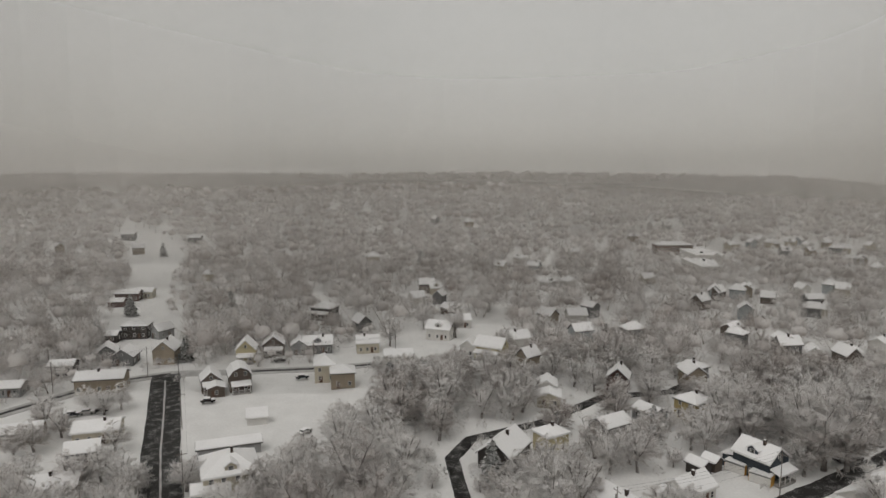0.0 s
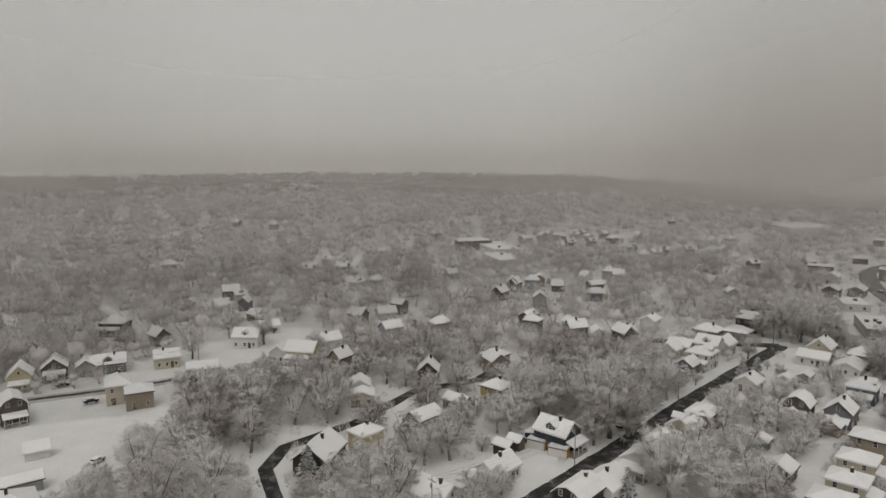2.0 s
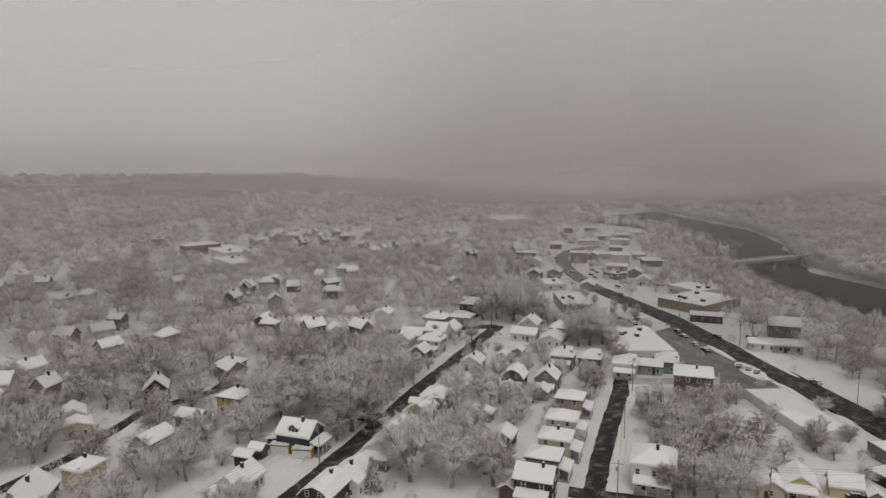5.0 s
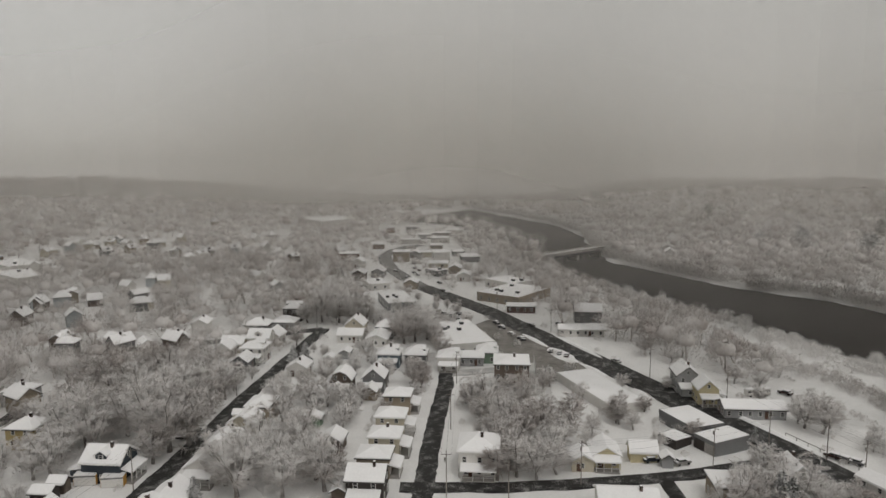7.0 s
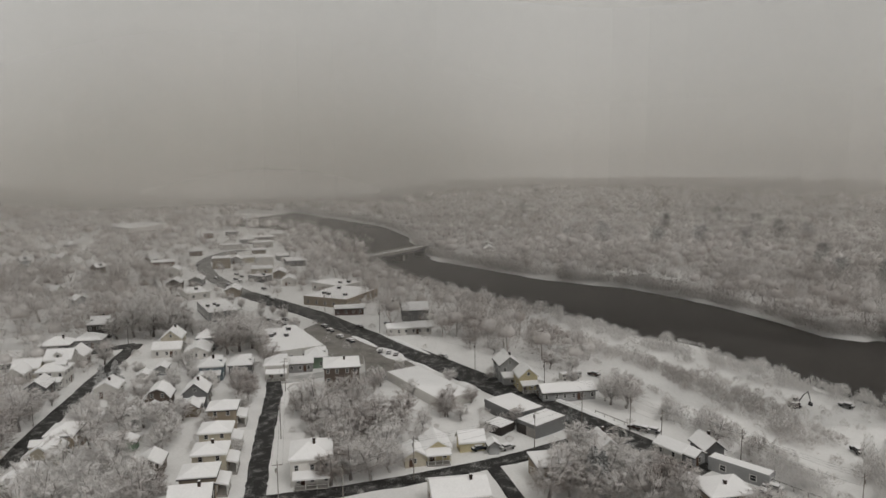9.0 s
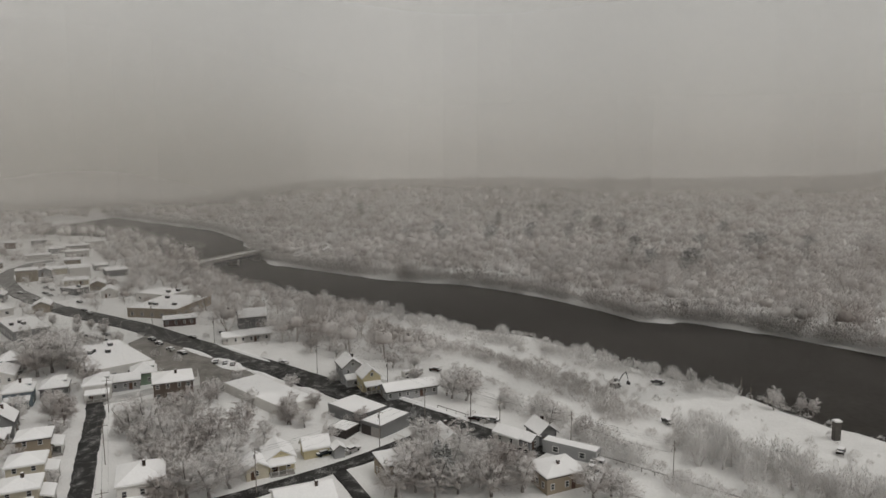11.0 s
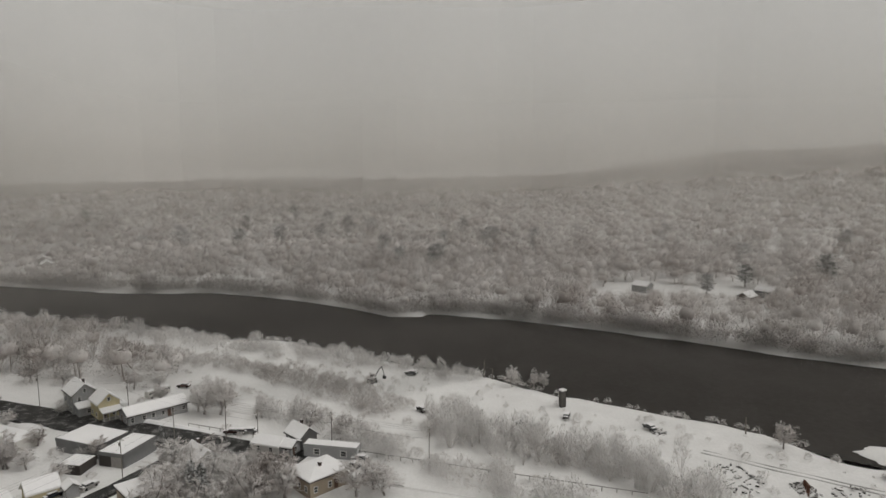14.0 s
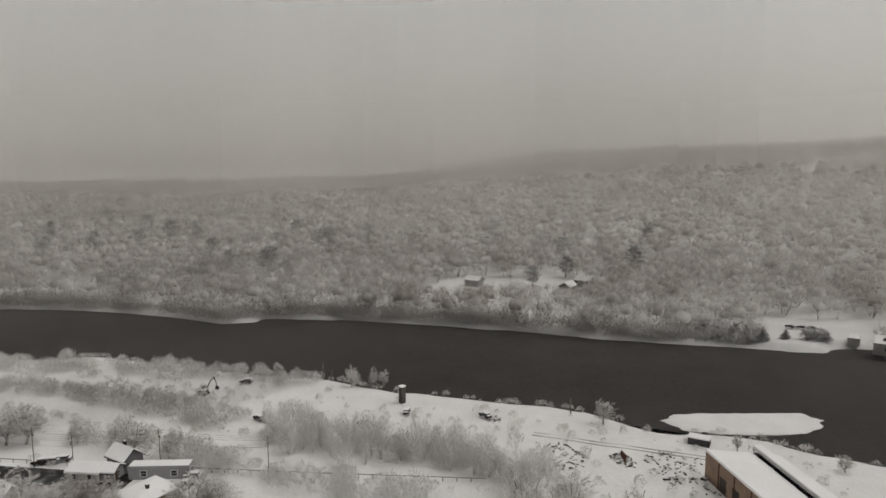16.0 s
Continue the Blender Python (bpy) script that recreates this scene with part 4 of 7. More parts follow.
house(237.8, 522.4, 95, 5.2, 7.2, 4.8, 2.5, "lightblue", "gable", "nd", "pale blue two-storey gabled house with a dormer in the snow")
house(251.4, 521.7, 40, 6.0, 7.2, 4.8, 2.2, "cream", "hip", "nc", "cream two-storey hip-roofed house with a chimney in the snow")
house(267.7, 521.2, -50, 5.2, 7.2, 4.8, 1.7, "cream", "gable", "nd", "cream two-storey gabled house with a dormer in the snow")
house(273.4, 507.3, 95, 5.2, 7.2, 4.8, 1.7, "white", "gable", "nc", "white two-storey gabled house with a chimney in the snow")
house(291.5, 517.1, 40, 5.2, 8.0, 4.8, 2.5, "white", "gable", "n", "white two-storey gabled house in the snow")
house(285.3, 491.1, 20, 6.0, 7.2, 4.8, 2.5, "slate", "hip", "n", "slate grey two-storey hip-roofed house in the snow")
house(115.9, 382.4, 20, 6.0, 8.0, 3.2, 2.2, "cream", "gable", "n", "cream low gabled house in the snow")
house(94.9, 491.8, 20, 4.8, 7.2, 3.2, 2.2, "white", "gable", "nc", "white low gabled house with a chimney in the snow")
house(243.3, 480.7, 5, 5.2, 7.2, 4.8, 2.5, "slate", "gable", "nd", "slate grey two-storey gabled house with a dormer in the snow")
house(189.9, 624.2, 70, 4.8, 7.2, 4.2, 2.2, "white", "gable", "nd", "white low gabled house with a dormer in the snow")
house(156.6, 559.7, 5, 4.8, 8.0, 4.8, 2.2, "tan", "hip", "nd", "tan two-storey hip-roofed house with a dormer in the snow")
house(145.4, 795.3, -30, 6.0, 7.2, 4.2, 1.7, "white", "hip", "nd", "white low hip-roofed house with a dormer in the snow")
house(159.0, 327.7, -30, 5.2, 6.4, 3.2, 2.5, "brown", "gable", "n", "brown low gabled house in the snow")
house(204.6, 621.7, 5, 6.0, 6.4, 4.2, 2.5, "white", "gable", "nd", "white low gabled house with a dormer in the snow")
house(157.5, 238.7, 40, 6.0, 8.0, 4.8, 1.7, "white", "gable", "nc", "white two-storey gabled house with a chimney in the snow")
house(184.9, 345.6, 95, 4.8, 7.2, 4.2, 2.2, "white", "gable", "n", "white low gabled house in the snow")
house(121.4, 315.9, 40, 6.0, 8.0, 4.2, 2.5, "brown", "gable", "nc", "brown low gabled house with a chimney in the snow")
house(217.4, 514.9, 40, 4.8, 7.2, 4.2, 2.2, "cream", "gable", "n", "cream low gabled house in the snow")
house(-221.2, 491.7, 20, 4.8, 8.0, 4.8, 2.2, "tan", "gable", "n", "tan two-storey gabled house in the snow")
house(-280.7, 495.4, -50, 5.2, 6.4, 4.2, 2.5, "tan", "gable", "nc", "tan low gabled house with a chimney in the snow")
house(-135.5, 390.1, 70, 4.8, 6.4, 4.2, 2.2, "cream", "hip", "nd", "cream low hip-roofed house with a dormer in the snow")
house(-7.6, 658.1, -50, 5.2, 7.2, 4.8, 2.2, "grey", "gable", "n", "grey two-storey gabled house in the snow")
house(24.5, 641.6, 40, 5.2, 7.2, 4.8, 2.5, "tan", "hip", "n", "tan two-storey hip-roofed house in the snow")
house(320.2, 507.7, 95, 5.2, 7.2, 4.2, 2.5, "cream", "gable", "n", "cream low gabled house in the snow")
house(124.1, 239.3, 5, 5.2, 8.0, 4.2, 2.5, "slate", "gable", "nc", "slate grey low gabled house with a chimney in the snow")
house(136.8, 224.5, 95, 5.2, 8.0, 4.8, 2.5, "brown", "gable", "nc", "brown two-storey gabled house with a chimney in the snow")
house(112.8, 260.2, 40, 5.2, 8.0, 4.8, 1.7, "brown", "gable", "nd", "brown two-storey gabled house with a dormer in the snow")
house(137.4, 336.0, 40, 4.8, 8.0, 4.2, 2.5, "brown", "gable", "n", "brown low gabled house in the snow")
house(148.5, 338.2, -30, 4.8, 7.2, 4.8, 2.5, "lightblue", "hip", "n", "pale blue two-storey hip-roofed house in the snow")
house(174.7, 316.6, 5, 5.2, 8.0, 4.8, 1.7, "slate", "gable", "n", "slate grey two-storey gabled house in the snow")
house(248.1, 319.0, 95, 4.8, 8.0, 3.2, 2.2, "white", "gable", "nc", "white low gabled house with a chimney in the snow")
house(235.3, 286.2, 70, 6.0, 7.2, 3.2, 1.7, "grey", "gable", "n", "grey low gabled house in the snow")
house(205.5, 345.0, -30, 6.0, 6.4, 4.2, 2.5, "cream", "gable", "n", "cream low gabled house in the snow")
house(270.5, 420.7, 20, 5.2, 6.4, 3.2, 2.5, "white", "hip", "n", "white low hip-roofed house in the snow")
house(276.0, 446.5, 40, 6.0, 7.2, 4.8, 1.7, "white", "hip", "n", "white two-storey hip-roofed house in the snow")
house(278.3, 419.0, 5, 6.0, 7.2, 4.8, 1.7, "white", "gable", "nd", "white two-storey gabled house with a dormer in the snow")
house(279.4, 530.9, 40, 6.0, 8.0, 4.2, 2.2, "lightblue", "gable", "n", "pale blue low gabled house in the snow")
house(255.5, 523.6, 95, 6.0, 7.2, 3.2, 2.5, "tan", "hip", "n", "tan low hip-roofed house in the snow")
house(291.8, 515.1, 40, 5.2, 6.4, 4.8, 1.7, "tan", "hip", "n", "tan two-storey hip-roofed house in the snow")
house(294.1, 494.7, -30, 4.8, 7.2, 4.2, 2.5, "cream", "gable", "n", "cream low gabled house in the snow")
house(254.8, 544.2, 95, 6.0, 7.2, 3.2, 2.5, "white", "gable", "n", "white low gabled house in the snow")
house(293.5, 431.2, -30, 6.0, 8.0, 4.2, 1.7, "brown", "gable", "nd", "brown low gabled house with a dormer in the snow")
house(363.6, 469.2, 95, 4.8, 8.0, 3.2, 2.5, "white", "gable", "n", "white low gabled house in the snow")
house(384.8, 473.2, 5, 5.2, 8.0, 3.2, 2.5, "grey", "hip", "nc", "grey low hip-roofed house with a chimney in the snow")
house(309.8, 423.3, -30, 4.8, 6.4, 4.8, 2.5, "lightblue", "gable", "nd", "pale blue two-storey gabled house with a dormer in the snow")
house(330.3, 413.2, 70, 5.2, 8.0, 4.8, 2.2, "white", "gable", "n", "white two-storey gabled house in the snow")
house(185.6, 457.4, 70, 6.0, 7.2, 4.8, 2.2, "white", "gable", "n", "white two-storey gabled house in the snow")
house(185.8, 491.1, 20, 6.0, 8.0, 3.2, 2.5, "white", "gable", "n", "white low gabled house in the snow")
house(172.9, 438.4, 20, 4.8, 6.4, 3.2, 1.7, "white", "gable", "nc", "white low gabled house with a chimney in the snow")
house(399.6, 575.4, -30, 6.0, 7.2, 3.2, 2.2, "tan", "hip", "nc", "tan low hip-roofed house with a chimney in the snow")
house(221.7, 516.6, 20, 5.2, 7.2, 4.2, 1.7, "cream", "hip", "n", "cream low hip-roofed house in the snow")
house(263.8, 485.7, 20, 4.8, 7.2, 4.2, 2.2, "tan", "gable", "nd", "tan low gabled house with a dormer in the snow")
house(306.1, 353.7, 5, 4.8, 7.2, 4.8, 1.7, "brown", "gable", "nd", "brown two-storey gabled house with a dormer in the snow")
house(351.1, 356.2, 5, 5.2, 7.2, 3.2, 2.5, "brown", "gable", "n", "brown low gabled house in the snow")
house(164.7, 298.9, -30, 4.8, 8.0, 4.2, 2.2, "slate", "hip", "n", "slate grey low hip-roofed house in the snow")
house(111.2, 251.6, -50, 4.8, 6.4, 4.8, 1.7, "slate", "hip", "n", "slate grey two-storey hip-roofed house in the snow")
house(77.3, 204.6, 95, 6.0, 7.2, 4.8, 2.2, "tan", "gable", "nc", "tan two-storey gabled house with a chimney in the snow")
hall(488.3, 509.2, -11, 45.2, 45.7, 6, "white", "n", "distant hall with a broad snowy roof", units=0, name="commercial_building", category="building")
house(326.3, -179.5, 30, 6.4, 8.8, 3.4, 1.9, "grey", "gable", "f", "grey low gabled house in the snow")
house(288.2, -214.5, -60, 6.4, 8.8, 3.4, 1.9, "brown", "gable", "f", "brown low gabled house in the snow")
house(297.5, -232.5, 30, 6.4, 8.8, 3.4, 1.9, "slate", "gable", "f", "slate grey low gabled house in the snow")
house(479.0, 157.0, 20, 6.4, 9.6, 3.8, 2.0, "white", "gable", "f", "white low gabled house in the snow")
house(500.0, 166.0, 20, 6.4, 9.6, 3.8, 2.0, "white", "gable", "f", "white low gabled house in the snow")

# ---- trees ----
def blades(base, way, length, width, rng):
    """Thin twig triangles from their feet, ways and lengths."""
    n = len(base)
    way = way / np.linalg.norm(way, axis=1)[:, None]
    side = np.cross(way, rng.normal(size=(n, 3)))
    side /= np.linalg.norm(side, axis=1)[:, None] + 1e-9
    v = np.empty((n, 3, 3))
    v[:, 0] = base - side * width[:, None] / 2
    v[:, 1] = base + side * width[:, None] / 2
    v[:, 2] = base + way * length[:, None]
    return v.reshape(-1, 3)


def crown_points(rng, n, height, spread_, low):
    """Points through a lumpy dome, thicker towards its skin."""
    lumps = rng.normal(size=(9, 3))
    lumps /= np.linalg.norm(lumps, axis=1)[:, None]
    d = rng.normal(size=(n, 3))
    d[:, 2] = np.abs(d[:, 2]) * 1.2 - 0.62
    d /= np.linalg.norm(d, axis=1)[:, None]
    r = rng.uniform(0.25, 1, n) ** 0.5
    r *= 0.6 + 0.52 * np.max(d @ lumps.T, axis=1) ** 4
    c = (height + low) / 2 * 0.95
    return np.stack([d[:, 0] * r * spread_, d[:, 1] * r * spread_, c + d[:, 2] * r * (height - c)], 1)


def bare_tree_mesh(seed, height, spread_, subs, twigs, thin=1.0, low=0.0):
    """Trunk and limbs as one bmesh, twigs as triangles."""
    rng = np.random.default_rng(seed)
    bm = bmesh.new()
    fork = height * rng.uniform(0.14, 0.24)
    lean = rng.normal(size=2) * 0.02 * height
    tube(bm, [(0, 0, -0.3), (lean[0] * 0.4, lean[1] * 0.4, fork * 0.5), (lean[0], lean[1], fork)], 0.03 * height, 0.019 * height, 7)
    ends = crown_points(rng, subs, height, spread_, low * height)
    nl = 7
    limbs = []
    for k in range(nl):
        a = math.tau * (k + rng.uniform(-0.35, 0.35)) / nl
        o = spread_ * rng.uniform(0.4, 0.72) if k else 0.4
        h = height * rng.uniform(0.66, 0.9)
        bow = rng.uniform(0.3, 0.5)
        pts = [(lean[0], lean[1], fork * 0.92), (math.cos(a) * o * bow, math.sin(a) * o * bow, fork + (h - fork) * 0.38), (math.cos(a) * o * 0.75, math.sin(a) * o * 0.75, fork + (h - fork) * 0.72), (math.cos(a) * o, math.sin(a) * o, h)]
        tube(bm, pts, 0.0115 * height, 0.0025 * height, 5)
        for t in np.linspace(0.0, 1, 9):
            u = t * 2.999
            q0, q1 = np.array(pts[int(u)]), np.array(pts[int(u) + 1])
            limbs.append(q0 + (q1 - q0) * (u - int(u)))
    limbs = np.array(limbs)
    base, way = [], []
    for i, e in enumerate(ends):
        cand = limbs[limbs[:, 2] < e[2] - 0.06 * height]
        cand = cand if len(cand) else limbs
        s = cand[np.argmin(np.linalg.norm(cand - e, axis=1))]
        m = (s + e) / 2 + np.array([0, 0, 0.04 * height]) + rng.normal(size=3) * 0.25
        if i % 2 == 0:
            tube(bm, [tuple(s), tuple(m), tuple(e)], 0.038 * thin, 0.012 * thin, 3)
        t = 1 - 0.85 * rng.uniform(0, 1.0, twigs)[:, None] ** 1.2
        p = s * (1 - t) ** 2 + 2 * t * (1 - t) * m + t * t * e
        w = (e - m) / (np.linalg.norm(e - m) + 1e-6) * 0.9 + rng.normal(size=(twigs, 3)) * 0.75 + np.array([0, 0, 0.3])
        base.append(p)
        way.append(w)
    base, way = np.concatenate(base), np.concatenate(way)
    n = len(base)
    return bm, blades(base, way, rng.uniform(0.6, 1.6, n) * height / 14, rng.uniform(0.03, 0.07, n) * thin * height / 14, rng)


def round_normals(v, height, rough=0.13, seed=3, core=0):
    """Normals that point out of a crown's middle, a little uneven, one for each twig."""
    c = v.reshape(-1, 3, 3).mean(axis=1) - np.array([0, 0, height * 0.38])
    c /= np.linalg.norm(c, axis=1)[:, None] + 1e-6
    w = v.reshape(-1, 3, 3)
    flip = np.einsum("ij,ij->i", np.cross(w[:, 1] - w[:, 0], w[:, 2] - w[:, 0]), c) < 0
    w[flip] = w[flip][:, [0, 2, 1]]
    c += np.random.default_rng(seed).normal(size=c.shape) * rough
    c /= np.linalg.norm(c, axis=1)[:, None] + 1e-6
    m = np.repeat(c, 3, axis=0)
    if core:
        k = v[-3 * core:] - np.array([0, 0, height * 0.38])
        m[-3 * core:] = k / (np.linalg.norm(k, axis=1)[:, None] + 1e-6)
    return m


def tri_faces(v):
    return np.arange(len(v)).reshape(-1, 3)


def bare_tree(seed, height, spread_, label, subs=150, twigs=50, crown=None, name="tree"):
    e = thing(name, 0, 0, 0, 0, label, "tree")
    bm, v = bare_tree_mesh(seed, height, spread_, subs, twigs)
    part("trunk", bm, BARK, e)
    m = round_normals(v, height)
    tri_mesh("crown", v, tri_faces(v), crown or TWIG, e, m)
    return e


def conifer(seed, height, spread_, label):
    """A spruce: whorls of drooping, snow-laden boughs."""
    rng = np.random.default_rng(seed)
    e = thing("conifer", 0, 0, 0, 0, label, "tree")
    part("trunk", tube(bmesh.new(), [(0, 0, -0.3), (0, 0, height * 0.5), (0, 0, height)], 0.022 * height, 0.03, 6), BARK, e)
    base, way, ln, wd = [], [], [], []
    for k in range(int(height * 1.7)):
        f = 0.1 + 0.9 * k / (height * 1.7)
        reach = spread_ * (1 - f) ** 0.8 * rng.uniform(0.75, 1.1) + 0.15
        n = 7 + int(6 * (1 - f))
        for j in range(n):
            a = rng.uniform(0, math.tau)
            d = np.array([math.cos(a), math.sin(a), rng.uniform(-0.45, 0.05)])
            m = 7
            t = np.linspace(0.1, 1, m)
            p = np.array([0, 0, f * height]) + d * (reach * t)[:, None] - np.array([0, 0, 1]) * (0.18 * reach * t * t)[:, None]
            base.append(p)
            way.append(d + rng.normal(size=(m, 3)) * 0.5)
            ln.append(np.full(m, 0.45 * reach + 0.35))
            wd.append(np.full(m, 0.3 + 0.12 * reach))
    v = blades(np.concatenate(base), np.concatenate(way), np.concatenate(ln), np.concatenate(wd), rng)
    tri_mesh("crown", v, tri_faces(v), NEEDLE, e)
    return e


def pine(seed, height, spread_, label):
    """An old white pine: a tall stem with uneven, upswept plates of boughs under clots of snow."""
    rng = np.random.default_rng(seed)
    e = thing("pine", 0, 0, 0, 0, label, "tree")
    part("trunk", tube(bmesh.new(), [(0, 0, -0.3), (0.2, 0.1, height * 0.5), (0, 0, height * 0.97)], 0.022 * height, 0.05, 6), BARK, e)
    base, way, ln, wd = [], [], [], []
    for k in range(int(height * 1.3)):
        f = 0.22 + 0.76 * k / (height * 1.3)
        reach = spread_ * (0.35 + 0.65 * math.sin(math.pi * min(1, (f - 0.1) * 1.15)) ** 0.8) * rng.uniform(0.55, 1.15)
        for j in range(rng.integers(3, 6)):
            a = rng.uniform(0, math.tau)
            rise = rng.uniform(0.0, 0.45)
            m = 16
            t = rng.uniform(0.3, 1, m)
            d = np.array([math.cos(a), math.sin(a), rise])
            p = np.array([0, 0, f * height * 0.95]) + d * (reach * t)[:, None] + rng.normal(size=(m, 3)) * np.array([0.5, 0.5, 0.18])
            base.append(p)
            way.append(d * 0.8 + rng.normal(size=(m, 3)) * np.array([0.7, 0.7, 0.35]) + np.array([0, 0, 0.2]))
            ln.append(rng.uniform(0.7, 1.5, m))
            wd.append(rng.uniform(0.25, 0.6, m))
    v = blades(np.concatenate(base), np.concatenate(way), np.concatenate(ln), np.concatenate(wd), rng)
    tri_mesh("crown", v, tri_faces(v), NEEDLE, e)
    return e


def dome(rng, height, spread_, core, ring=9, rows=4):
    """The thick of a crown: a lumpy inner dome under the twigs."""
    d, q = [], []
    for i in range(rows + 1):
        e_ = -0.45 + (math.pi / 2 + 0.45) * i / rows
        for j in range(ring):
            a = math.tau * (j + 0.5 * (i % 2)) / ring
            r = core * rng.uniform(0.6, 1.15)
            d.append((math.cos(a) * math.cos(e_) * spread_ * r, math.sin(a) * math.cos(e_) * spread_ * r, height * (0.5 + 0.48 * math.sin(e_) * r)))
    for i in range(rows):
        for j in range(ring):
            a, b = i * ring + j, i * ring + (j + 1) % ring
            q += [(a, b, b + ring), (a, b + ring, a + ring)]
    return np.array(d)[np.array(q).ravel()]


def clump(seed, height, spread_, n, length, width, up=0.45, low=0.15, trunk=True, core=0.0, grid=(9, 4)):
    """Twigs alone, for woods and scrub joined into one."""
    rng = np.random.default_rng(seed)
    p = crown_points(rng, n, height, spread_, low * height)
    out = p - np.array([0, 0, height * 0.35])
    w = out / np.linalg.norm(out, axis=1)[:, None] + rng.normal(size=(n, 3)) * 0.6 + np.array([0, 0, up])
    v = blades(p, w, rng.uniform(0.6, 1.4, n) * length, rng.uniform(0.6, 1.4, n) * width, rng)
    if trunk:
        k = 5
        f = np.zeros((k, 3))
        f[:, :2] = rng.normal(size=(k, 2)) * 0.12
        d = np.column_stack([rng.normal(size=(k, 2)) * 0.25, np.ones(k)])
        v = np.concatenate([v, blades(f, d, np.full(k, height * 0.75), np.full(k, 0.35), rng)])
    if core:
        v = np.concatenate([v, dome(rng, height, spread_, core, *grid)])
    return v


def planted(variants, spots, rng, size=(0.75, 1.25), core=0):
    """Joins variants, turned and scaled, at the spots."""
    out, turned = [], []
    normals = [round_normals(v, v[:, 2].max(), core=core) for v in variants]
    for x, y, z in spots:
        k = rng.integers(len(variants))
        v, m = variants[k], normals[k]
        a, s = rng.uniform(0, math.tau), rng.uniform(*size)
        c, d = math.cos(a) * s, math.sin(a) * s
        sz = s * rng.uniform(0.85, 1.15)
        out.append(np.stack([v[:, 0] * c - v[:, 1] * d + x, v[:, 0] * d + v[:, 1] * c + y, v[:, 2] * sz + z], 1))
        c, d = math.cos(a), math.sin(a)
        turned.append(np.stack([m[:, 0] * c - m[:, 1] * d, m[:, 0] * d + m[:, 1] * c, m[:, 2]], 1))
    return np.concatenate(out), np.concatenate(turned)


def stuff(name, variants, spots, material, label, category, rng, size=(0.75, 1.25), core=0):
    if not len(spots):
        return
    v, m = planted(variants, spots, rng, size, core)
    return tagged(tri_mesh(name, v, tri_faces(v), material, None, m), label, category, kind="stuff")


def scatter(rng, r0, r1, gap, az0=-36, az1=152):
    """Random spots on rings round the middle, about gap apart."""
    out = []
    r = r0
    while r < r1:
        n = int(radians(az1 - az0) * r / gap)
        a = np.radians(az0 + (az1 - az0) * (np.arange(n) + rng.uniform(0, 1, n)) / n)
        rr = r + rng.uniform(-0.5, 0.5, n) * gap
        out.append(np.stack([np.sin(a) * rr, np.cos(a) * rr], 1))
        r += gap
    return np.concatenate(out)


def free(p, house_gap=2.0, road_gap=4.0):
    """Which spots are clear of roads, buildings, water and open ground."""
    ok = ~inside(p, RIVER)
    ok &= np.minimum(off_line(p, NEAR_BANK), off_line(p, FAR_BANK)) > 3
    for r_ in ROADS:
        ok &= off_line(p, r_) > road_gap
    ok &= off_line(p, ROAD_C) > 11
    for hx, hy, hr in BUILT:
        ok &= np.hypot(p[:, 0] - hx, p[:, 1] - hy) > hr + house_gap
    for poly in OPEN:
        ok &= ~inside(p, poly)
    return ok

# ---- open ground without trees ----
TOWN = [(46, 116), (58, 118), (89, 140), (134, 166), (175, 192), (205, 215), (250, 230), (300, 262), (335, 305), (352, 300), (325, 240), (305, 218),
        (275, 160), (252, 122), (238, 90), (230, 62), (222, 40), (200, 15), (170, -10), (120, -60), (60, -30), (60, 60)]
YARD = [(-84, 214), (-28, 222), (-22, 198), (-30, 165), (-42, 150), (-57, 140), (-70, 170)]
YARD_W = [(-130, 170), (-118, 190), (-92, 214), (-78, 175), (-62, 136), (-88, 140)]
BACK = [(-112, 225), (-150, 300), (-175, 384), (-215, 470), (-275, 580), (-240, 580), (-180, 470), (-158, 384), (-125, 300), (-86, 225)]
LOT = [(-45, 225), (0, 236), (30, 262), (10, 290), (-30, 262)]
VERGE = [(64, 134), (88, 152), (134, 180), (150, 190), (146, 196), (95, 165), (72, 152), (40, 140), (30, 118)]
FLATS = [(226, 40), (262, 30), (283, 8), (225, -56), (160, -118), (90, -170), (40, -150), (60, -100), (120, -60), (170, -8), (205, 20)]
GLADE = [(312, -146), (338, -158), (348, -185), (336, -209), (302, -186)]
GLADE_S = [(296, -194), (333, -222), (334, -246), (290, -221)]
GLADE_N = [(393, 47), (439, 49), (436, 9), (385, 9)]
POINT = [(183, -228), (194, -249), (174, -298), (149, -256), (162, -218), (172, -213)]
STRAND = [(296, 76), (290, 67), (274, 41), (264, 14), (250, -8), (229, -7), (239, 13), (257, 38), (270, 59), (284, 76)]
UPTOWN = [(252, 212), (262, 262), (300, 290), (340, 330), (385, 378), (440, 380), (520, 440), (540, 385), (470, 340), (405, 300), (400, 255), (340, 222), (300, 205)]
OPEN = [UPTOWN, STRAND, TOWN, YARD, YARD_W, BACK, LOT, VERGE, FLATS, GLADE, GLADE_S, GLADE_N, POINT]

rng = np.random.default_rng(11)
KINDS = [bare_tree(s, h, w, "bare deciduous tree with frosted twigs in the snow") for s, h, w in ((1, 13, 5.2), (2, 15, 5.6), (3, 11, 4.8), (4, 14, 6.0), (5, 12, 4.2))]
used = [0]


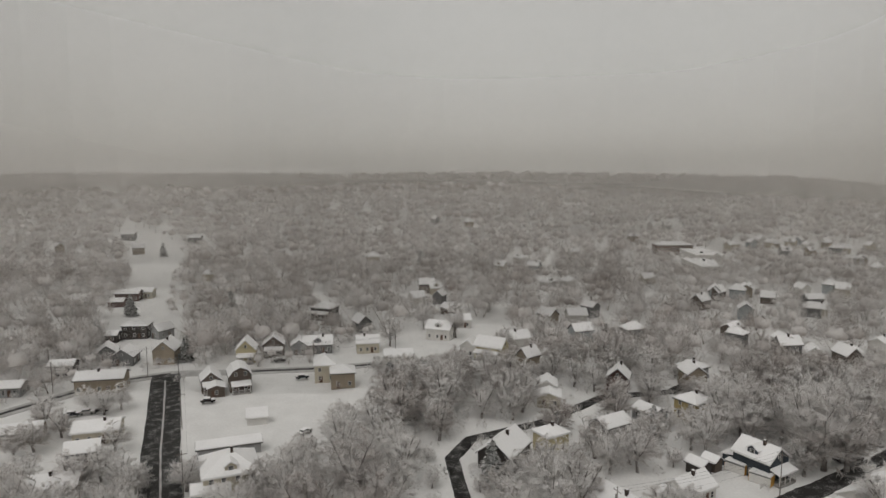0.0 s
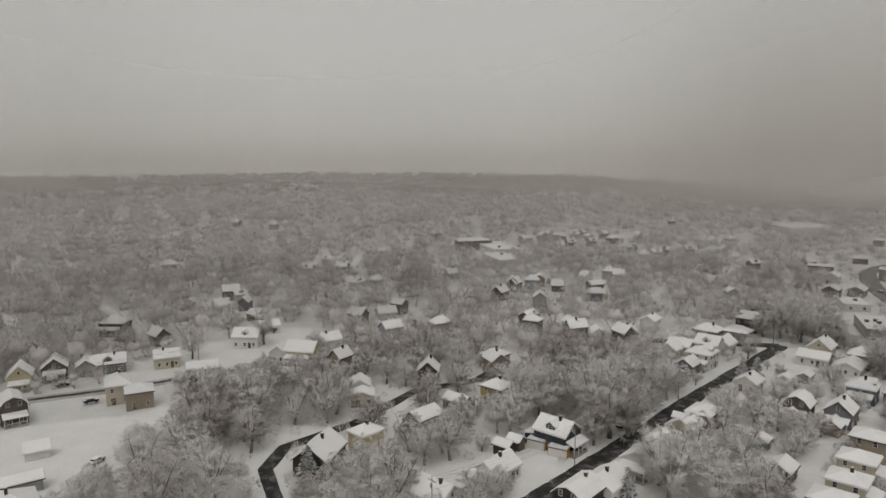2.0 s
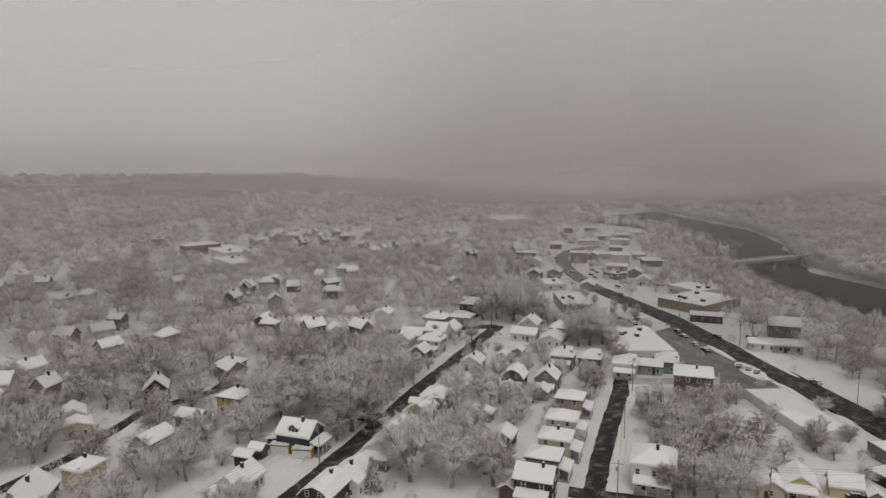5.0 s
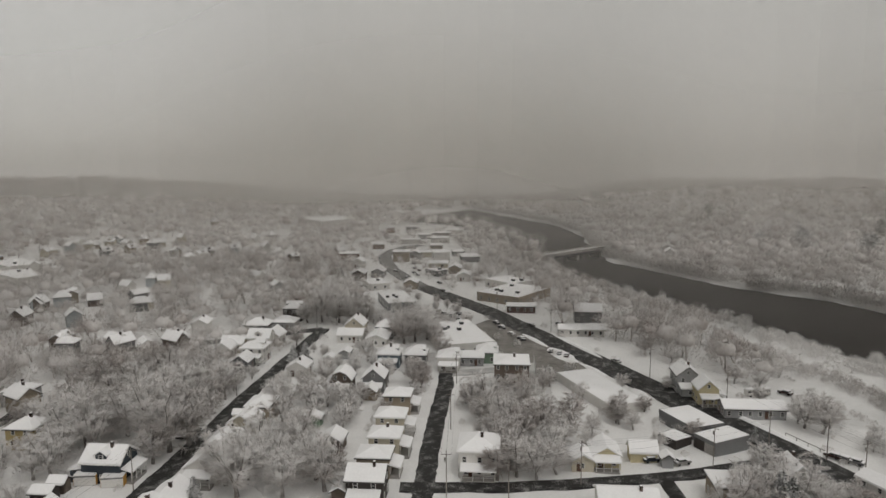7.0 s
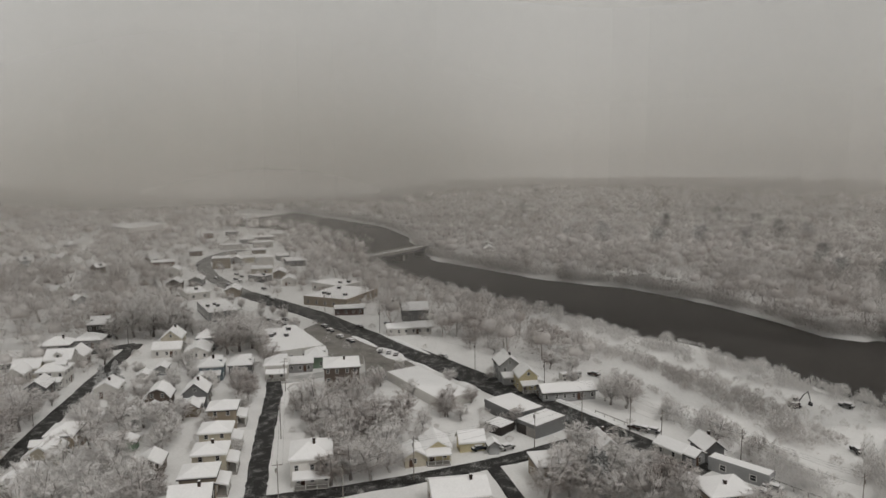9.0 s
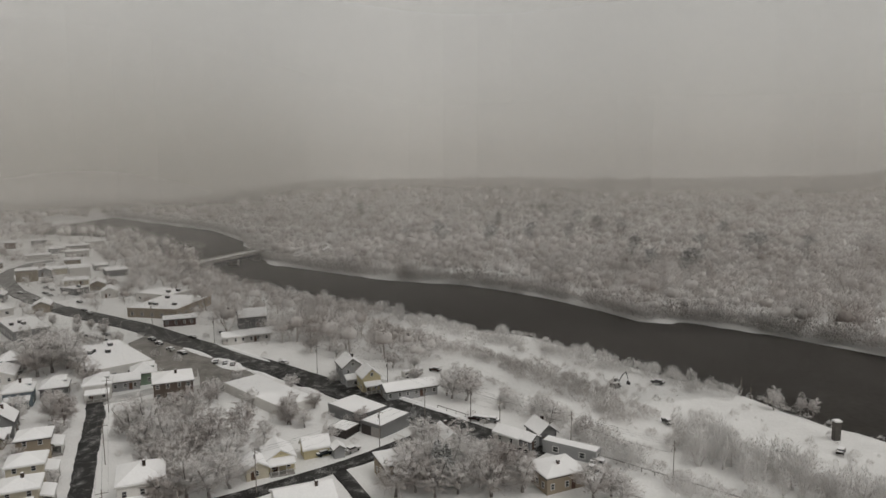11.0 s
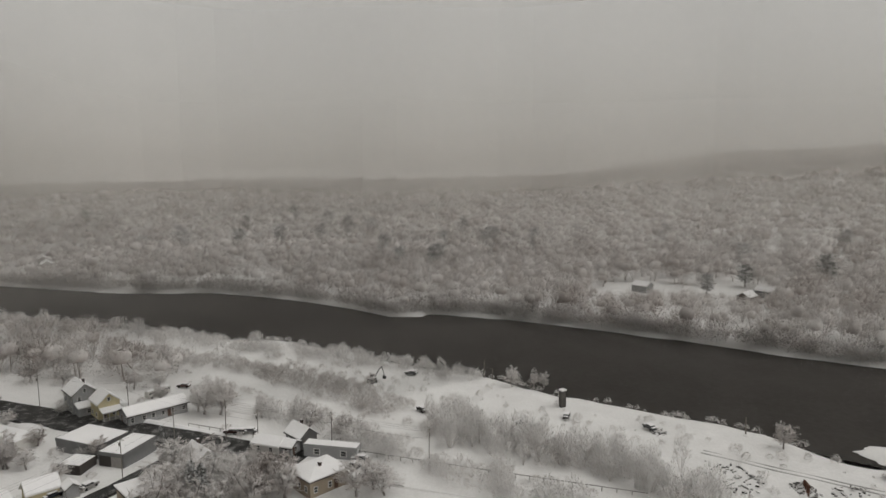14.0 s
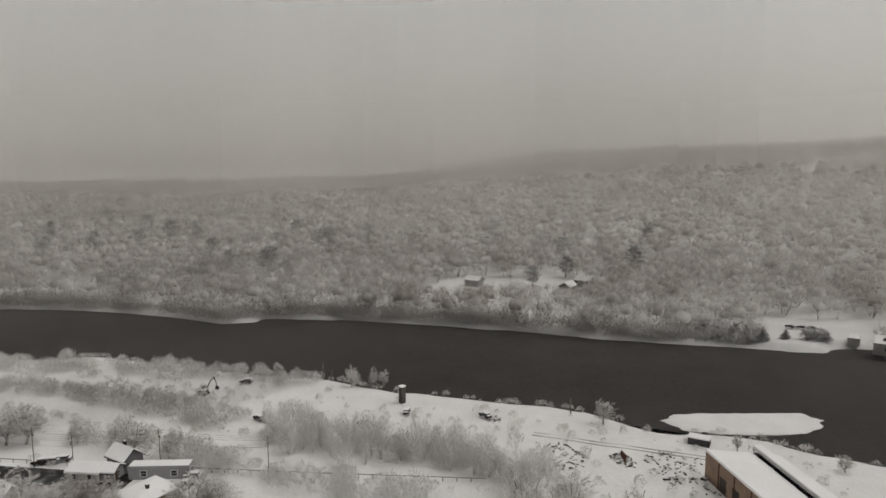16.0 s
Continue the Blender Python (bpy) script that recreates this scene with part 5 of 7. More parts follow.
def plant(kinds, x, y, height, ref, wide=1.0, group=""):
    """Copies one of the kinds to a spot, at a height."""
    k = used[0] % len(kinds)
    used[0] += 1
    s = height / ref[k]
    o = copy_thing(kinds[k], pose(x, y, ground_z(x, y), 0, 0, used[0] * 77 % 360) @ Matrix.Diagonal((s * wide, s * wide, s, 1)))
    return tagged(o, group=group)


REF = [13, 15, 11, 14, 12]
SPRUCES = [conifer(s, h, w, "snow-laden dark green spruce") for s, h, w in ((7, 11, 2.7), (8, 12, 3.2), (9, 10, 2.4))]
SREF = [11, 12, 10]
PINES = [pine(s, 18, w, "tall snow-clotted white pine above the bare woods") for s, w in ((31, 4.6), (32, 5.4), (33, 4.0))]
PREF = [18, 18, 18]
# -- trees in the town --
plant(KINDS, 83.6, 120.9, 14.1, REF, 1.40)
plant(KINDS, 88.1, 119.1, 11.7, REF, 1.40)
plant(KINDS, 91.9, 116.2, 11.9, REF, 1.40)
plant(KINDS, 95.8, 113.2, 11.2, REF, 1.40)
plant(KINDS, 96.9, 107.1, 13.4, REF, 1.40)
plant(KINDS, 81.9, 114.8, 13.9, REF, 1.40)
plant(KINDS, 87.5, 107.2, 12.1, REF, 1.40)
plant(KINDS, 94.4, 101.8, 12.9, REF, 1.40)
plant(KINDS, 96.9, 126.4, 12.8, REF, 1.40)
plant(KINDS, 104.6, 121.2, 13.7, REF, 1.40)
plant(KINDS, 125.1, 147.9, 7.2, REF, 1.4)
plant(KINDS, 135.8, 153.8, 6.9, REF, 1.4)
plant(KINDS, 115.2, 139.9, 8.8, REF, 1.4)
plant(KINDS, 126.4, 142.3, 8.8, REF, 1.4)
plant(KINDS, 120.3, 75.1, 9.7, REF, 1.40)
plant(KINDS, 124.0, 72.3, 10.8, REF, 1.40)
plant(KINDS, 125.4, 68.1, 10.1, REF, 1.40)
plant(KINDS, 130.4, 65.9, 8.8, REF, 1.40)
plant(KINDS, 130.2, 78.2, 10.4, REF, 1.40)
plant(KINDS, 133.4, 74.0, 8.3, REF, 1.40)
plant(KINDS, 137.4, 71.0, 9.4, REF, 1.40)
plant(KINDS, 145.1, 71.2, 10.0, REF, 1.40)
plant(KINDS, 134.6, 85.6, 9.9, REF, 1.40)
plant(KINDS, 140.5, 80.3, 9.5, REF, 1.40)
plant(KINDS, 146.4, 78.1, 10.3, REF, 1.40)
plant(KINDS, 144.9, 95.8, 8.2, REF, 1.40)
plant(KINDS, 146.8, 89.9, 10.5, REF, 1.40)
plant(KINDS, 159.0, 76.4, 9.3, REF, 1.40)
plant(KINDS, 152.0, 103.4, 9.9, REF, 1.40)
plant(KINDS, 156.5, 125.2, 8.9, REF, 1.4)
plant(KINDS, 159.1, 130.6, 9.1, REF, 1.4)
plant(KINDS, 131.6, 135.1, 7.3, REF, 1.4)
plant(KINDS, 125.9, 125.1, 8.5, REF, 1.4)
plant(KINDS, 129.8, 137.7, 8.3, REF, 1.4)
plant(KINDS, 137.1, 131.5, 7.3, REF, 1.4)
plant(KINDS, 122.0, 134.0, 7.4, REF, 1.4)
plant(KINDS, 198.2, 161.1, 14.7, REF, 1.4)
plant(KINDS, 193.8, 163.0, 14.1, REF, 1.4)
plant(KINDS, 200.1, 172.7, 11.4, REF, 1.4)
plant(KINDS, 209.5, 167.3, 14.9, REF, 1.4)
plant(KINDS, 202.7, 159.0, 11.7, REF, 1.4)
plant(KINDS, 206.8, 170.9, 11.3, REF, 1.4)
plant(KINDS, 86.1, 146.5, 20.3, REF, 1.25)
plant(KINDS, 84.9, 150.8, 19.7, REF, 1.25)
plant(KINDS, 90.8, 145.6, 18.7, REF, 1.25)
plant(KINDS, 85.4, 164.7, 12.4, REF, 1.4)
plant(KINDS, 79.0, 179.6, 12.7, REF, 1.4)
plant(KINDS, 79.8, 172.3, 14.0, REF, 1.4)
plant(KINDS, 91.6, 168.9, 13.1, REF, 1.4)
plant(KINDS, 88.2, 177.0, 11.6, REF, 1.4)
plant(KINDS, 200.4, 64.8, 4.3, REF, 1.4)
plant(KINDS, 192.3, 75.9, 5.4, REF, 1.4)
plant(KINDS, 178.5, 82.4, 5.3, REF, 1.4)
plant(KINDS, 178.3, 63.7, 5.6, REF, 1.4)
plant(KINDS, 165.0, 61.7, 5.7, REF, 1.4)
plant(KINDS, 166.0, 66.8, 5.1, REF, 1.4)
plant(KINDS, 191.5, 26.1, 9.8, REF, 1.4)
plant(KINDS, 190.2, 21.7, 10.9, REF, 1.4)
plant(KINDS, 131.5, 29.8, 9.8, REF, 1.4)
plant(KINDS, 134.5, 26.2, 8.4, REF, 1.4)
plant(KINDS, 132.7, 21.7, 8.7, REF, 1.4)
plant(KINDS, 134.5, 17.1, 8.0, REF, 1.4)
plant(KINDS, 137.7, 12.7, 9.1, REF, 1.4)
plant(KINDS, 140.9, 8.0, 8.9, REF, 1.4)
plant(KINDS, 137.7, 3.7, 9.5, REF, 1.4)
plant(KINDS, 134.3, 10.0, 9.8, REF, 1.4)
plant(KINDS, 139.3, 29.0, 10.3, REF, 1.4)
plant(KINDS, 141.3, 24.3, 9.4, REF, 1.4)
plant(KINDS, 143.4, 19.5, 8.4, REF, 1.4)
plant(KINDS, 145.5, 14.7, 9.0, REF, 1.4)
plant(KINDS, 147.6, 9.7, 8.3, REF, 1.4)
plant(KINDS, 156.1, 29.0, 8.5, REF, 1.4)
plant(KINDS, 151.9, 23.8, 8.7, REF, 1.4)
plant(KINDS, 153.3, 19.4, 8.9, REF, 1.4)
plant(KINDS, 146.5, 14.2, 8.9, REF, 1.4)
plant(KINDS, 147.8, 9.7, 7.0, REF, 1.4)
plant(KINDS, 142.5, 4.9, 8.6, REF, 1.4)
plant(KINDS, 146.2, 22.0, 7.7, REF, 1.4)
plant(KINDS, 142.9, 15.1, 8.6, REF, 1.4)
plant(KINDS, 148.4, 29.9, 6.8, REF, 1.4)
plant(KINDS, 138.2, -14.7, 7.5, REF, 1.4)
plant(KINDS, 135.5, -10.9, 9.1, REF, 1.4)
plant(KINDS, 135.1, -16.7, 7.1, REF, 1.4)
plant(KINDS, 148.7, 90.6, 9.4, REF, 1.4)
plant(KINDS, 146.4, 83.4, 9.8, REF, 1.4)
plant(KINDS, 154.4, 100.1, 11.6, REF, 1.4)
plant(KINDS, 159.3, 91.9, 11.9, REF, 1.4)
plant(KINDS, -99.4, 183.2, 7.7, REF, 1.4)
plant(KINDS, -90.5, 184.5, 7.8, REF, 1.4)
plant(KINDS, -93.2, 180.3, 8.8, REF, 1.4)
plant(KINDS, -96.4, 164.9, 7.9, REF, 1.4)
plant(KINDS, -103.8, 170.4, 9.8, REF, 1.4)
plant(KINDS, -74.3, 140.6, 9.2, REF, 1.4)
plant(KINDS, -68.8, 138.1, 8.5, REF, 1.4)
plant(KINDS, -64.7, 135.6, 8.5, REF, 1.4)
plant(KINDS, -75.8, 136.3, 8.0, REF, 1.4)
plant(KINDS, -100.4, 151.9, 9.0, REF, 1.4)
plant(KINDS, -98.5, 156.5, 8.5, REF, 1.4)
plant(KINDS, -78.8, 156.5, 7.7, REF, 1.4)
plant(KINDS, -54.4, 136.8, 9.1, REF, 1.4)
plant(KINDS, -78.4, 136.8, 9.6, REF, 1.4)
plant(KINDS, -90.1, 139.3, 7.7, REF, 1.4)
plant(KINDS, 194.5, 217.2, 11.5, REF, 1.35)
plant(KINDS, 199.5, 213.8, 14.8, REF, 1.35)
plant(KINDS, 202.3, 206.4, 14.3, REF, 1.35)
plant(KINDS, 203.7, 199.4, 12.8, REF, 1.35)
plant(KINDS, 209.4, 196.5, 12.1, REF, 1.35)
plant(KINDS, 208.4, 219.6, 14.8, REF, 1.35)
plant(KINDS, 213.5, 212.4, 11.1, REF, 1.35)
plant(KINDS, 217.2, 207.3, 13.1, REF, 1.35)
plant(KINDS, 167.6, 193.8, 8.0, REF, 1.30)
plant(KINDS, 189.2, 176.3, 5.9, REF, 1.30)
plant(KINDS, 203.9, 157.3, 10.5, REF, 1.30)
plant(KINDS, 197.2, 150.2, 9.9, REF, 1.30)
plant(KINDS, 164.8, 134.1, 8.3, REF, 1.30)
plant(KINDS, 180.9, 2.0, 5.4, REF, 1.20)
plant(KINDS, 183.2, -0.3, 6.9, REF, 1.20)
plant(KINDS, 166.5, -9.6, 5.6, REF, 1.20)
plant(KINDS, 170.2, -11.2, 6.2, REF, 1.20)
plant(KINDS, 190.4, 10.3, 6.2, REF, 1.20)
# -- spruces --
plant(SPRUCES, -89.3, 230.4, 9.8, SREF, 1.00)
plant(SPRUCES, -9.0, 176.2, 11.9, SREF, 1.00)
plant(SPRUCES, -15.8, 196.1, 10.8, SREF, 1.00)
plant(SPRUCES, -198.7, 480.7, 10.8, SREF, 1.00)
plant(SPRUCES, -139.8, 299.2, 10.5, SREF, 1.00)
plant(SPRUCES, 10.5, 139.3, 10.8, SREF, 1.00)
plant(SPRUCES, -14.6, 446.2, 10.1, SREF, 1.00)
plant(SPRUCES, 53.6, 166.7, 8.2, SREF, 1.00)
plant(SPRUCES, 72.8, 116.0, 8.1, SREF, 1.00)
plant(SPRUCES, 280.0, 283.1, 7.8, SREF, 1.00)
plant(SPRUCES, 150.3, 169.6, 9.5, SREF, 1.00)
plant(SPRUCES, 174.1, 34.3, 4.5, SREF, 1.00)
plant(SPRUCES, 140.3, 22.3, 9.9, SREF, 1.00)
plant(SPRUCES, 137.9, 20.0, 10.0, SREF, 1.00)
plant(SPRUCES, 71.0, 151.8, 6.8, SREF, 1.00)
plant(SPRUCES, 155.7, 175.9, 7.1, SREF, 1.00)
plant(SPRUCES, 146.9, 171.7, 8.8, SREF, 1.00)
plant(PINES, 565.2, -61.8, 17.9, PREF, 1.4)
plant(PINES, 561.3, -139.7, 15.5, PREF, 1.4)
plant(PINES, 569.8, 89.7, 14.5, PREF, 1.4)
plant(PINES, 516.1, 40.2, 19.1, PREF, 1.4)
plant(PINES, 517.4, 105.7, 15.7, PREF, 1.4)
plant(PINES, 486.0, -141.3, 18.0, PREF, 1.4)
plant(PINES, 424.7, -64.4, 16.3, PREF, 1.4)
plant(PINES, 487.1, -105.7, 16.8, PREF, 1.4)
plant(PINES, 628.0, -29.6, 15.5, PREF, 1.4)
plant(PINES, 646.3, 1.7, 18.6, PREF, 1.4)
plant(PINES, 662.3, 182.1, 16.0, PREF, 1.4)
plant(PINES, 482.5, -174.4, 17.1, PREF, 1.4)
plant(PINES, 490.8, -145.6, 18.3, PREF, 1.4)
plant(PINES, 415.0, -86.2, 18.5, PREF, 1.4)
plant(PINES, 371.4, -272.4, 16.3, PREF, 1.4)
plant(PINES, 312.4, -281.2, 18.6, PREF, 1.4)
plant(PINES, 533.3, 10.7, 18.6, PREF, 1.4)
plant(PINES, 525.7, 80.4, 17.8, PREF, 1.4)
plant(PINES, 572.8, -42.8, 19.1, PREF, 1.4)
plant(PINES, 494.2, -216.4, 14.8, PREF, 1.4)
plant(PINES, 464.6, -274.0, 17.0, PREF, 1.4)
plant(PINES, 391.6, -365.0, 16.2, PREF, 1.4)
plant(SPRUCES, 195.8, -204.1, 6.8, SREF, 2.1)
plant(SPRUCES, 190.1, -206.9, 6.8, SREF, 2.1)
plant(SPRUCES, 190.7, -216.2, 6.8, SREF, 2.1)
plant(SPRUCES, 182.1, -215.5, 6.8, SREF, 2.1)
plant(SPRUCES, 179.6, -221.3, 6.8, SREF, 2.1)
plant(SPRUCES, 186.0, -211.0, 6.0, SREF, 2.3)
plant(SPRUCES, 176.5, -224.5, 4.6, SREF, 2.2)
plant(SPRUCES, 173.3, -233.3, 4.0, SREF, 1.8)
plant(SPRUCES, 168.0, -241.5, 4.4, SREF, 2.4)
plant(SPRUCES, 165.3, -245.6, 4.2, SREF, 2.3)
plant(SPRUCES, 242.7, -329.3, 12.9, SREF, 1.00)
plant(PINES, 309.0, -206.4, 12.2, PREF, 1.4)
plant(PINES, 322.5, -238.5, 13.5, PREF, 1.4)
for k, o in enumerate(KINDS + SPRUCES + PINES):
    o.matrix_basis = pose(*((-20, 250), (5, 262), (22, 240), (-8, 275), (40, 262), (-130, 250), (-95, 300), (60, 245), (540, -20), (470, -60), (598, 40))[k], 0)
    o.location.z = ground_z(o.location.x, o.location.y)
EYE_H = 70.0
# what stays in view over the tree tops: eaves, road surfaces, open yards and the near water's edge, as (x, y, height, half-width)
OPEN_VIEW = [(hx, hy, 2.6, hr * 0.62) for hx, hy, hr in BUILT]
for r_ in (ROAD_A, ROAD_B, ROAD_B2, ROAD_C, ROAD_D, ROAD_D2, ROAD_L, ROAD_X[:7], ROAD_M[:5]):
    for a, b in zip(r_, r_[1:]):
        n_ = max(1, int(math.hypot(b[0] - a[0], b[1] - a[1]) / 6))
        OPEN_VIEW += [(a[0] + (b[0] - a[0]) * k / n_, a[1] + (b[1] - a[1]) * k / n_, 0.0, 2.0) for k in range(n_)]
for i, (a, b) in enumerate(zip(NEAR_BANK[4:22], NEAR_BANK[5:23])):
    OPEN_VIEW += [(a[0] + (b[0] - a[0]) * k / 5, a[1] + (b[1] - a[1]) * k / 5, 2.5 if i < 5 else -1.5, 5.0) for k in range(5)]
for x in range(-290, 20, 8):
    for y in range(140, 590, 8):
        if any(inside([(x, y)], q)[0] for q in (YARD, YARD_W, BACK, LOT)):
            OPEN_VIEW.append((x, y, 0.5, 2.5))
for x in range(224, 300, 6):
    for y in range(-8, 78, 6):
        if inside([(x, y)], STRAND)[0]:
            OPEN_VIEW.append((x, y, 1.0, 2.0))
for x in range(280, 450, 8):
    for y in range(-256, 60, 8):
        if any(inside([(x, y)], q)[0] for q in (GLADE, GLADE_S)):
            OPEN_VIEW.append((x, y, 3.5, 3.0))
OPEN_VIEW = np.array(OPEN_VIEW)
VIEW_R = np.hypot(OPEN_VIEW[:, 0], OPEN_VIEW[:, 1])


def tallest(x, y, crown=4.5):
    """How high a tree may stand here and still leave the open places behind it in view."""
    r = math.hypot(x, y)
    ux, uy = x / r, y / r
    along = OPEN_VIEW[:, 0] * ux + OPEN_VIEW[:, 1] * uy
    off = np.abs(OPEN_VIEW[:, 0] * uy - OPEN_VIEW[:, 1] * ux)
    hit = (along > r - 1) & (off < OPEN_VIEW[:, 3] + crown) & (along < r * 1.45)
    if not hit.any():
        return 99.0
    line = EYE_H - (EYE_H - OPEN_VIEW[hit, 2]) * r / VIEW_R[hit]
    side = np.maximum(0, off[hit] - OPEN_VIEW[hit, 3]) / crown       # only the edge of the crown reaches over
    return float(np.min(line + 1.2 + 4.0 * side ** 2))


def grown(spots, low, high, least, rng):
    """Spots with the ground and the height that a tree reaches there."""
    out = []
    for (x, y), z in zip(spots, land(spots)):
        top = tallest(x, y)
        h = min(rng.uniform(low, high), top * rng.uniform(0.9, 1.0))
        if h > least:
            out.append((x, y, float(z), h))
    return out


near = scatter(rng, 118, 275, 8.3)
near = near[free(near, 0.5, 4.0)]
near = sorted(grown(near, 9.5, 17, 3.6, rng), key=lambda p: math.hypot(p[0], p[1]))
for x, y, _, h in near[:185]:
    plant(KINDS, x, y, h, REF, rng.uniform(1.3, 1.6) if h < 11 else rng.uniform(1.1, 1.35), "trees round the town")
yard = scatter(rng, 150, 330, 8.5, 25, 92)
yard = yard[inside(yard, TOWN) & (np.min([off_line(yard, r_) for r_ in ROADS], axis=0) > 4.5) & (off_line(yard, ROAD_C) > 12)]
yard = [p for p in yard if all(math.hypot(p[0] - hx, p[1] - hy) > hr + 1.0 for hx, hy, hr in BUILT) and not (205 < p[0] < 262 and 85 < p[1] < 150)]
for x, y, _, h in grown(yard[::2], 5, 10, 3.0, rng):
    plant(KINDS, x, y, h, REF, 1.2, "trees in the yards")


def woods(name, variants, spots, ref, material, label, rng, core):
    """Trees too many to count, each at its own height."""
    v, m = [], []
    normals = [round_normals(q, q[:, 2].max(), 0.2, core=core) for q in variants]
    for x, y, z, h in spots:
        k = rng.integers(len(variants))
        a, s = rng.uniform(0, math.tau), h / ref
        w = s * rng.uniform(0.85, 1.2) if h > 0.75 * ref else s * rng.uniform(1.0, 1.4)
        c, d = math.cos(a), math.sin(a)
        q, o = variants[k], normals[k]
        v.append(np.stack([(q[:, 0] * c - q[:, 1] * d) * w + x, (q[:, 0] * d + q[:, 1] * c) * w + y, q[:, 2] * s + z], 1))
        m.append(np.stack([o[:, 0] * c - o[:, 1] * d, o[:, 0] * d + o[:, 1] * c, o[:, 2]], 1))
    v = np.concatenate(v)
    return tagged(tri_mesh(name, v, tri_faces(v), material, None, np.concatenate(m)), label, "woods", kind="stuff")


mid = [clump(s, 14, 6.6, 640, 1.6, 0.14, up=0.6, low=0.0, trunk=True, core=0.42, grid=(11, 4)) for s in range(20, 27)]
ring = np.concatenate([scatter(rng, 268, 460, 12.0, -36, 68), scatter(rng, 268, 460, 10.6, 68, 152)])
ring = grown(ring[free(ring, 0.5, 4.0)], 9, 17.5, 3.5, rng) + near[185:]
uptown = scatter(rng, 315, 640, 9.5, 42, 62)
uptown = uptown[inside(uptown, UPTOWN) & (off_line(uptown, ROAD_C) > 7)]
uptown = [p for p in uptown if all(math.hypot(p[0] - hx, p[1] - hy) > hr * 0.85 for hx, hy, hr in BUILT)]
ring = ring + grown(uptown[::2], 4, 9, 2.5, rng)
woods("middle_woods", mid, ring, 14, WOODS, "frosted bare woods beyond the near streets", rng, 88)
farv = [clump(s, 14, 7.0, 190, 2.0, 0.24, trunk=True, core=0.5, grid=(8, 3)) for s in range(40, 47)]
ring = np.concatenate([scatter(rng, 460, 850, 14.0, -36, 68), scatter(rng, 460, 850, 12.6, 68, 152)])
ring = grown(ring[free(ring, 0.0, 4.0)], 9, 18, 4.0, rng)
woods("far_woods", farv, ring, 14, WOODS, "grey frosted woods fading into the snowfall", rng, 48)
dist = [clump(s, 14, 8.6, 26, 2.8, 0.4, trunk=False, core=0.75, grid=(7, 3)) for s in range(60, 66)]
ring = scatter(rng, 850, 1420, 17.5)
ring = ring[free(ring, 0.0, 4.0)]
away = np.hypot(ring[:, 0], ring[:, 1])
ring = ring[away < np.interp(np.degrees(np.arctan2(ring[:, 0], ring[:, 1])), [-60, 95, 110, 170], [1170, 1170, 1420, 1420])]
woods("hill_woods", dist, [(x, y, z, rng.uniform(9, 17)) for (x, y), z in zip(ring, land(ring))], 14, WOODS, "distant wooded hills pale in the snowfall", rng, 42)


# ---- scrub on the river flats ----
def band(line, half, gap, rng):
    pts = []
    for a, b in zip(line, line[1:]):
        n = max(1, int(math.hypot(b[0] - a[0], b[1] - a[1]) * 2 * half / gap ** 2))
        t = rng.uniform(0, 1, n)
        w = rng.normal(size=n) * half * 0.55
        d = np.array([b[0] - a[0], b[1] - a[1]], float)
        d /= np.hypot(*d)
        pts += [(a[0] + (b[0] - a[0]) * u - d[1] * v, a[1] + (b[1] - a[1]) * u + d[0] * v, 0.0) for u, v in zip(t, w)]
    return pts


BRUSH_A = [(248, 42), (240, 29), (230, 18), (221, 8), (212, -1), (202, -10), (193, -17), (179, -27)]
BRUSH_B = [(171, -34), (157, -42), (149, -51), (143, -60), (135, -69), (126, -74), (113, -79)]
BRUSH_C = [(188, 9), (176, -4), (160, -15), (144, -29), (137, -37), (118, -56)]
BANK = [(343, 150), (312, 109), (293, 70), (268, 36), (252, 10), (233, -15), (216, -39), (204, -56)]


def thicket(seed, height, spread_, stems, twigs):
    """Many thin upright stems from the ground, each feathered with short twigs."""
    rng = np.random.default_rng(seed)
    a, r = rng.uniform(0, math.tau, stems), spread_ * rng.uniform(0, 1, stems) ** 0.5
    foot = np.stack([np.cos(a) * r, np.sin(a) * r, np.zeros(stems)], 1)
    way = np.column_stack([np.cos(a) * 0.18, np.sin(a) * 0.18, np.ones(stems)]) + rng.normal(size=(stems, 3)) * 0.09
    tall = height * rng.uniform(0.6, 1.05, stems) * (1 - 0.25 * r / spread_)
    v = blades(foot, way, tall, np.full(stems, 0.07), rng)
    k = np.repeat(np.arange(stems), twigs)
    t = rng.uniform(0.12, 0.95, len(k))
    unit = way / np.linalg.norm(way, axis=1)[:, None]
    base = foot[k] + unit[k] * (tall[k] * t)[:, None]
    spray = unit[k] + rng.normal(size=(len(k), 3)) * 0.75
    return np.concatenate([v, blades(base, spray, rng.uniform(0.45, 1.1, len(k)) * (1.3 - t) * height / 5, rng.uniform(0.05, 0.11, len(k)), rng)])


sap = [clump(s, 5.2, 2.2, 440, 0.75, 0.085, up=0.9, low=0.0, trunk=False) for s in range(80, 85)]
poplar = [clump(s, 8.0, 1.9, 620, 0.75, 0.09, up=0.9, low=0.0, trunk=True) for s in range(86, 90)]
bush = [clump(s, 3.6, 2.3, 460, 0.6, 0.09, up=0.5, low=0.0, trunk=False) for s in range(90, 95)]
stuff("brush", sap, band(BRUSH_A[:4], 5, 2.6, rng) + band(BRUSH_A[3:], 7, 2.3, rng), SCRUB, "dense thicket of frosted saplings beside the trail", "brush", rng, (0.5, 0.9))
stuff("brush", poplar + poplar + sap + bush, band(BRUSH_B, 6.5, 2.5, rng), SCRUB, "tall frosted saplings and bushes on the flats", "brush", rng, (0.7, 1.3))
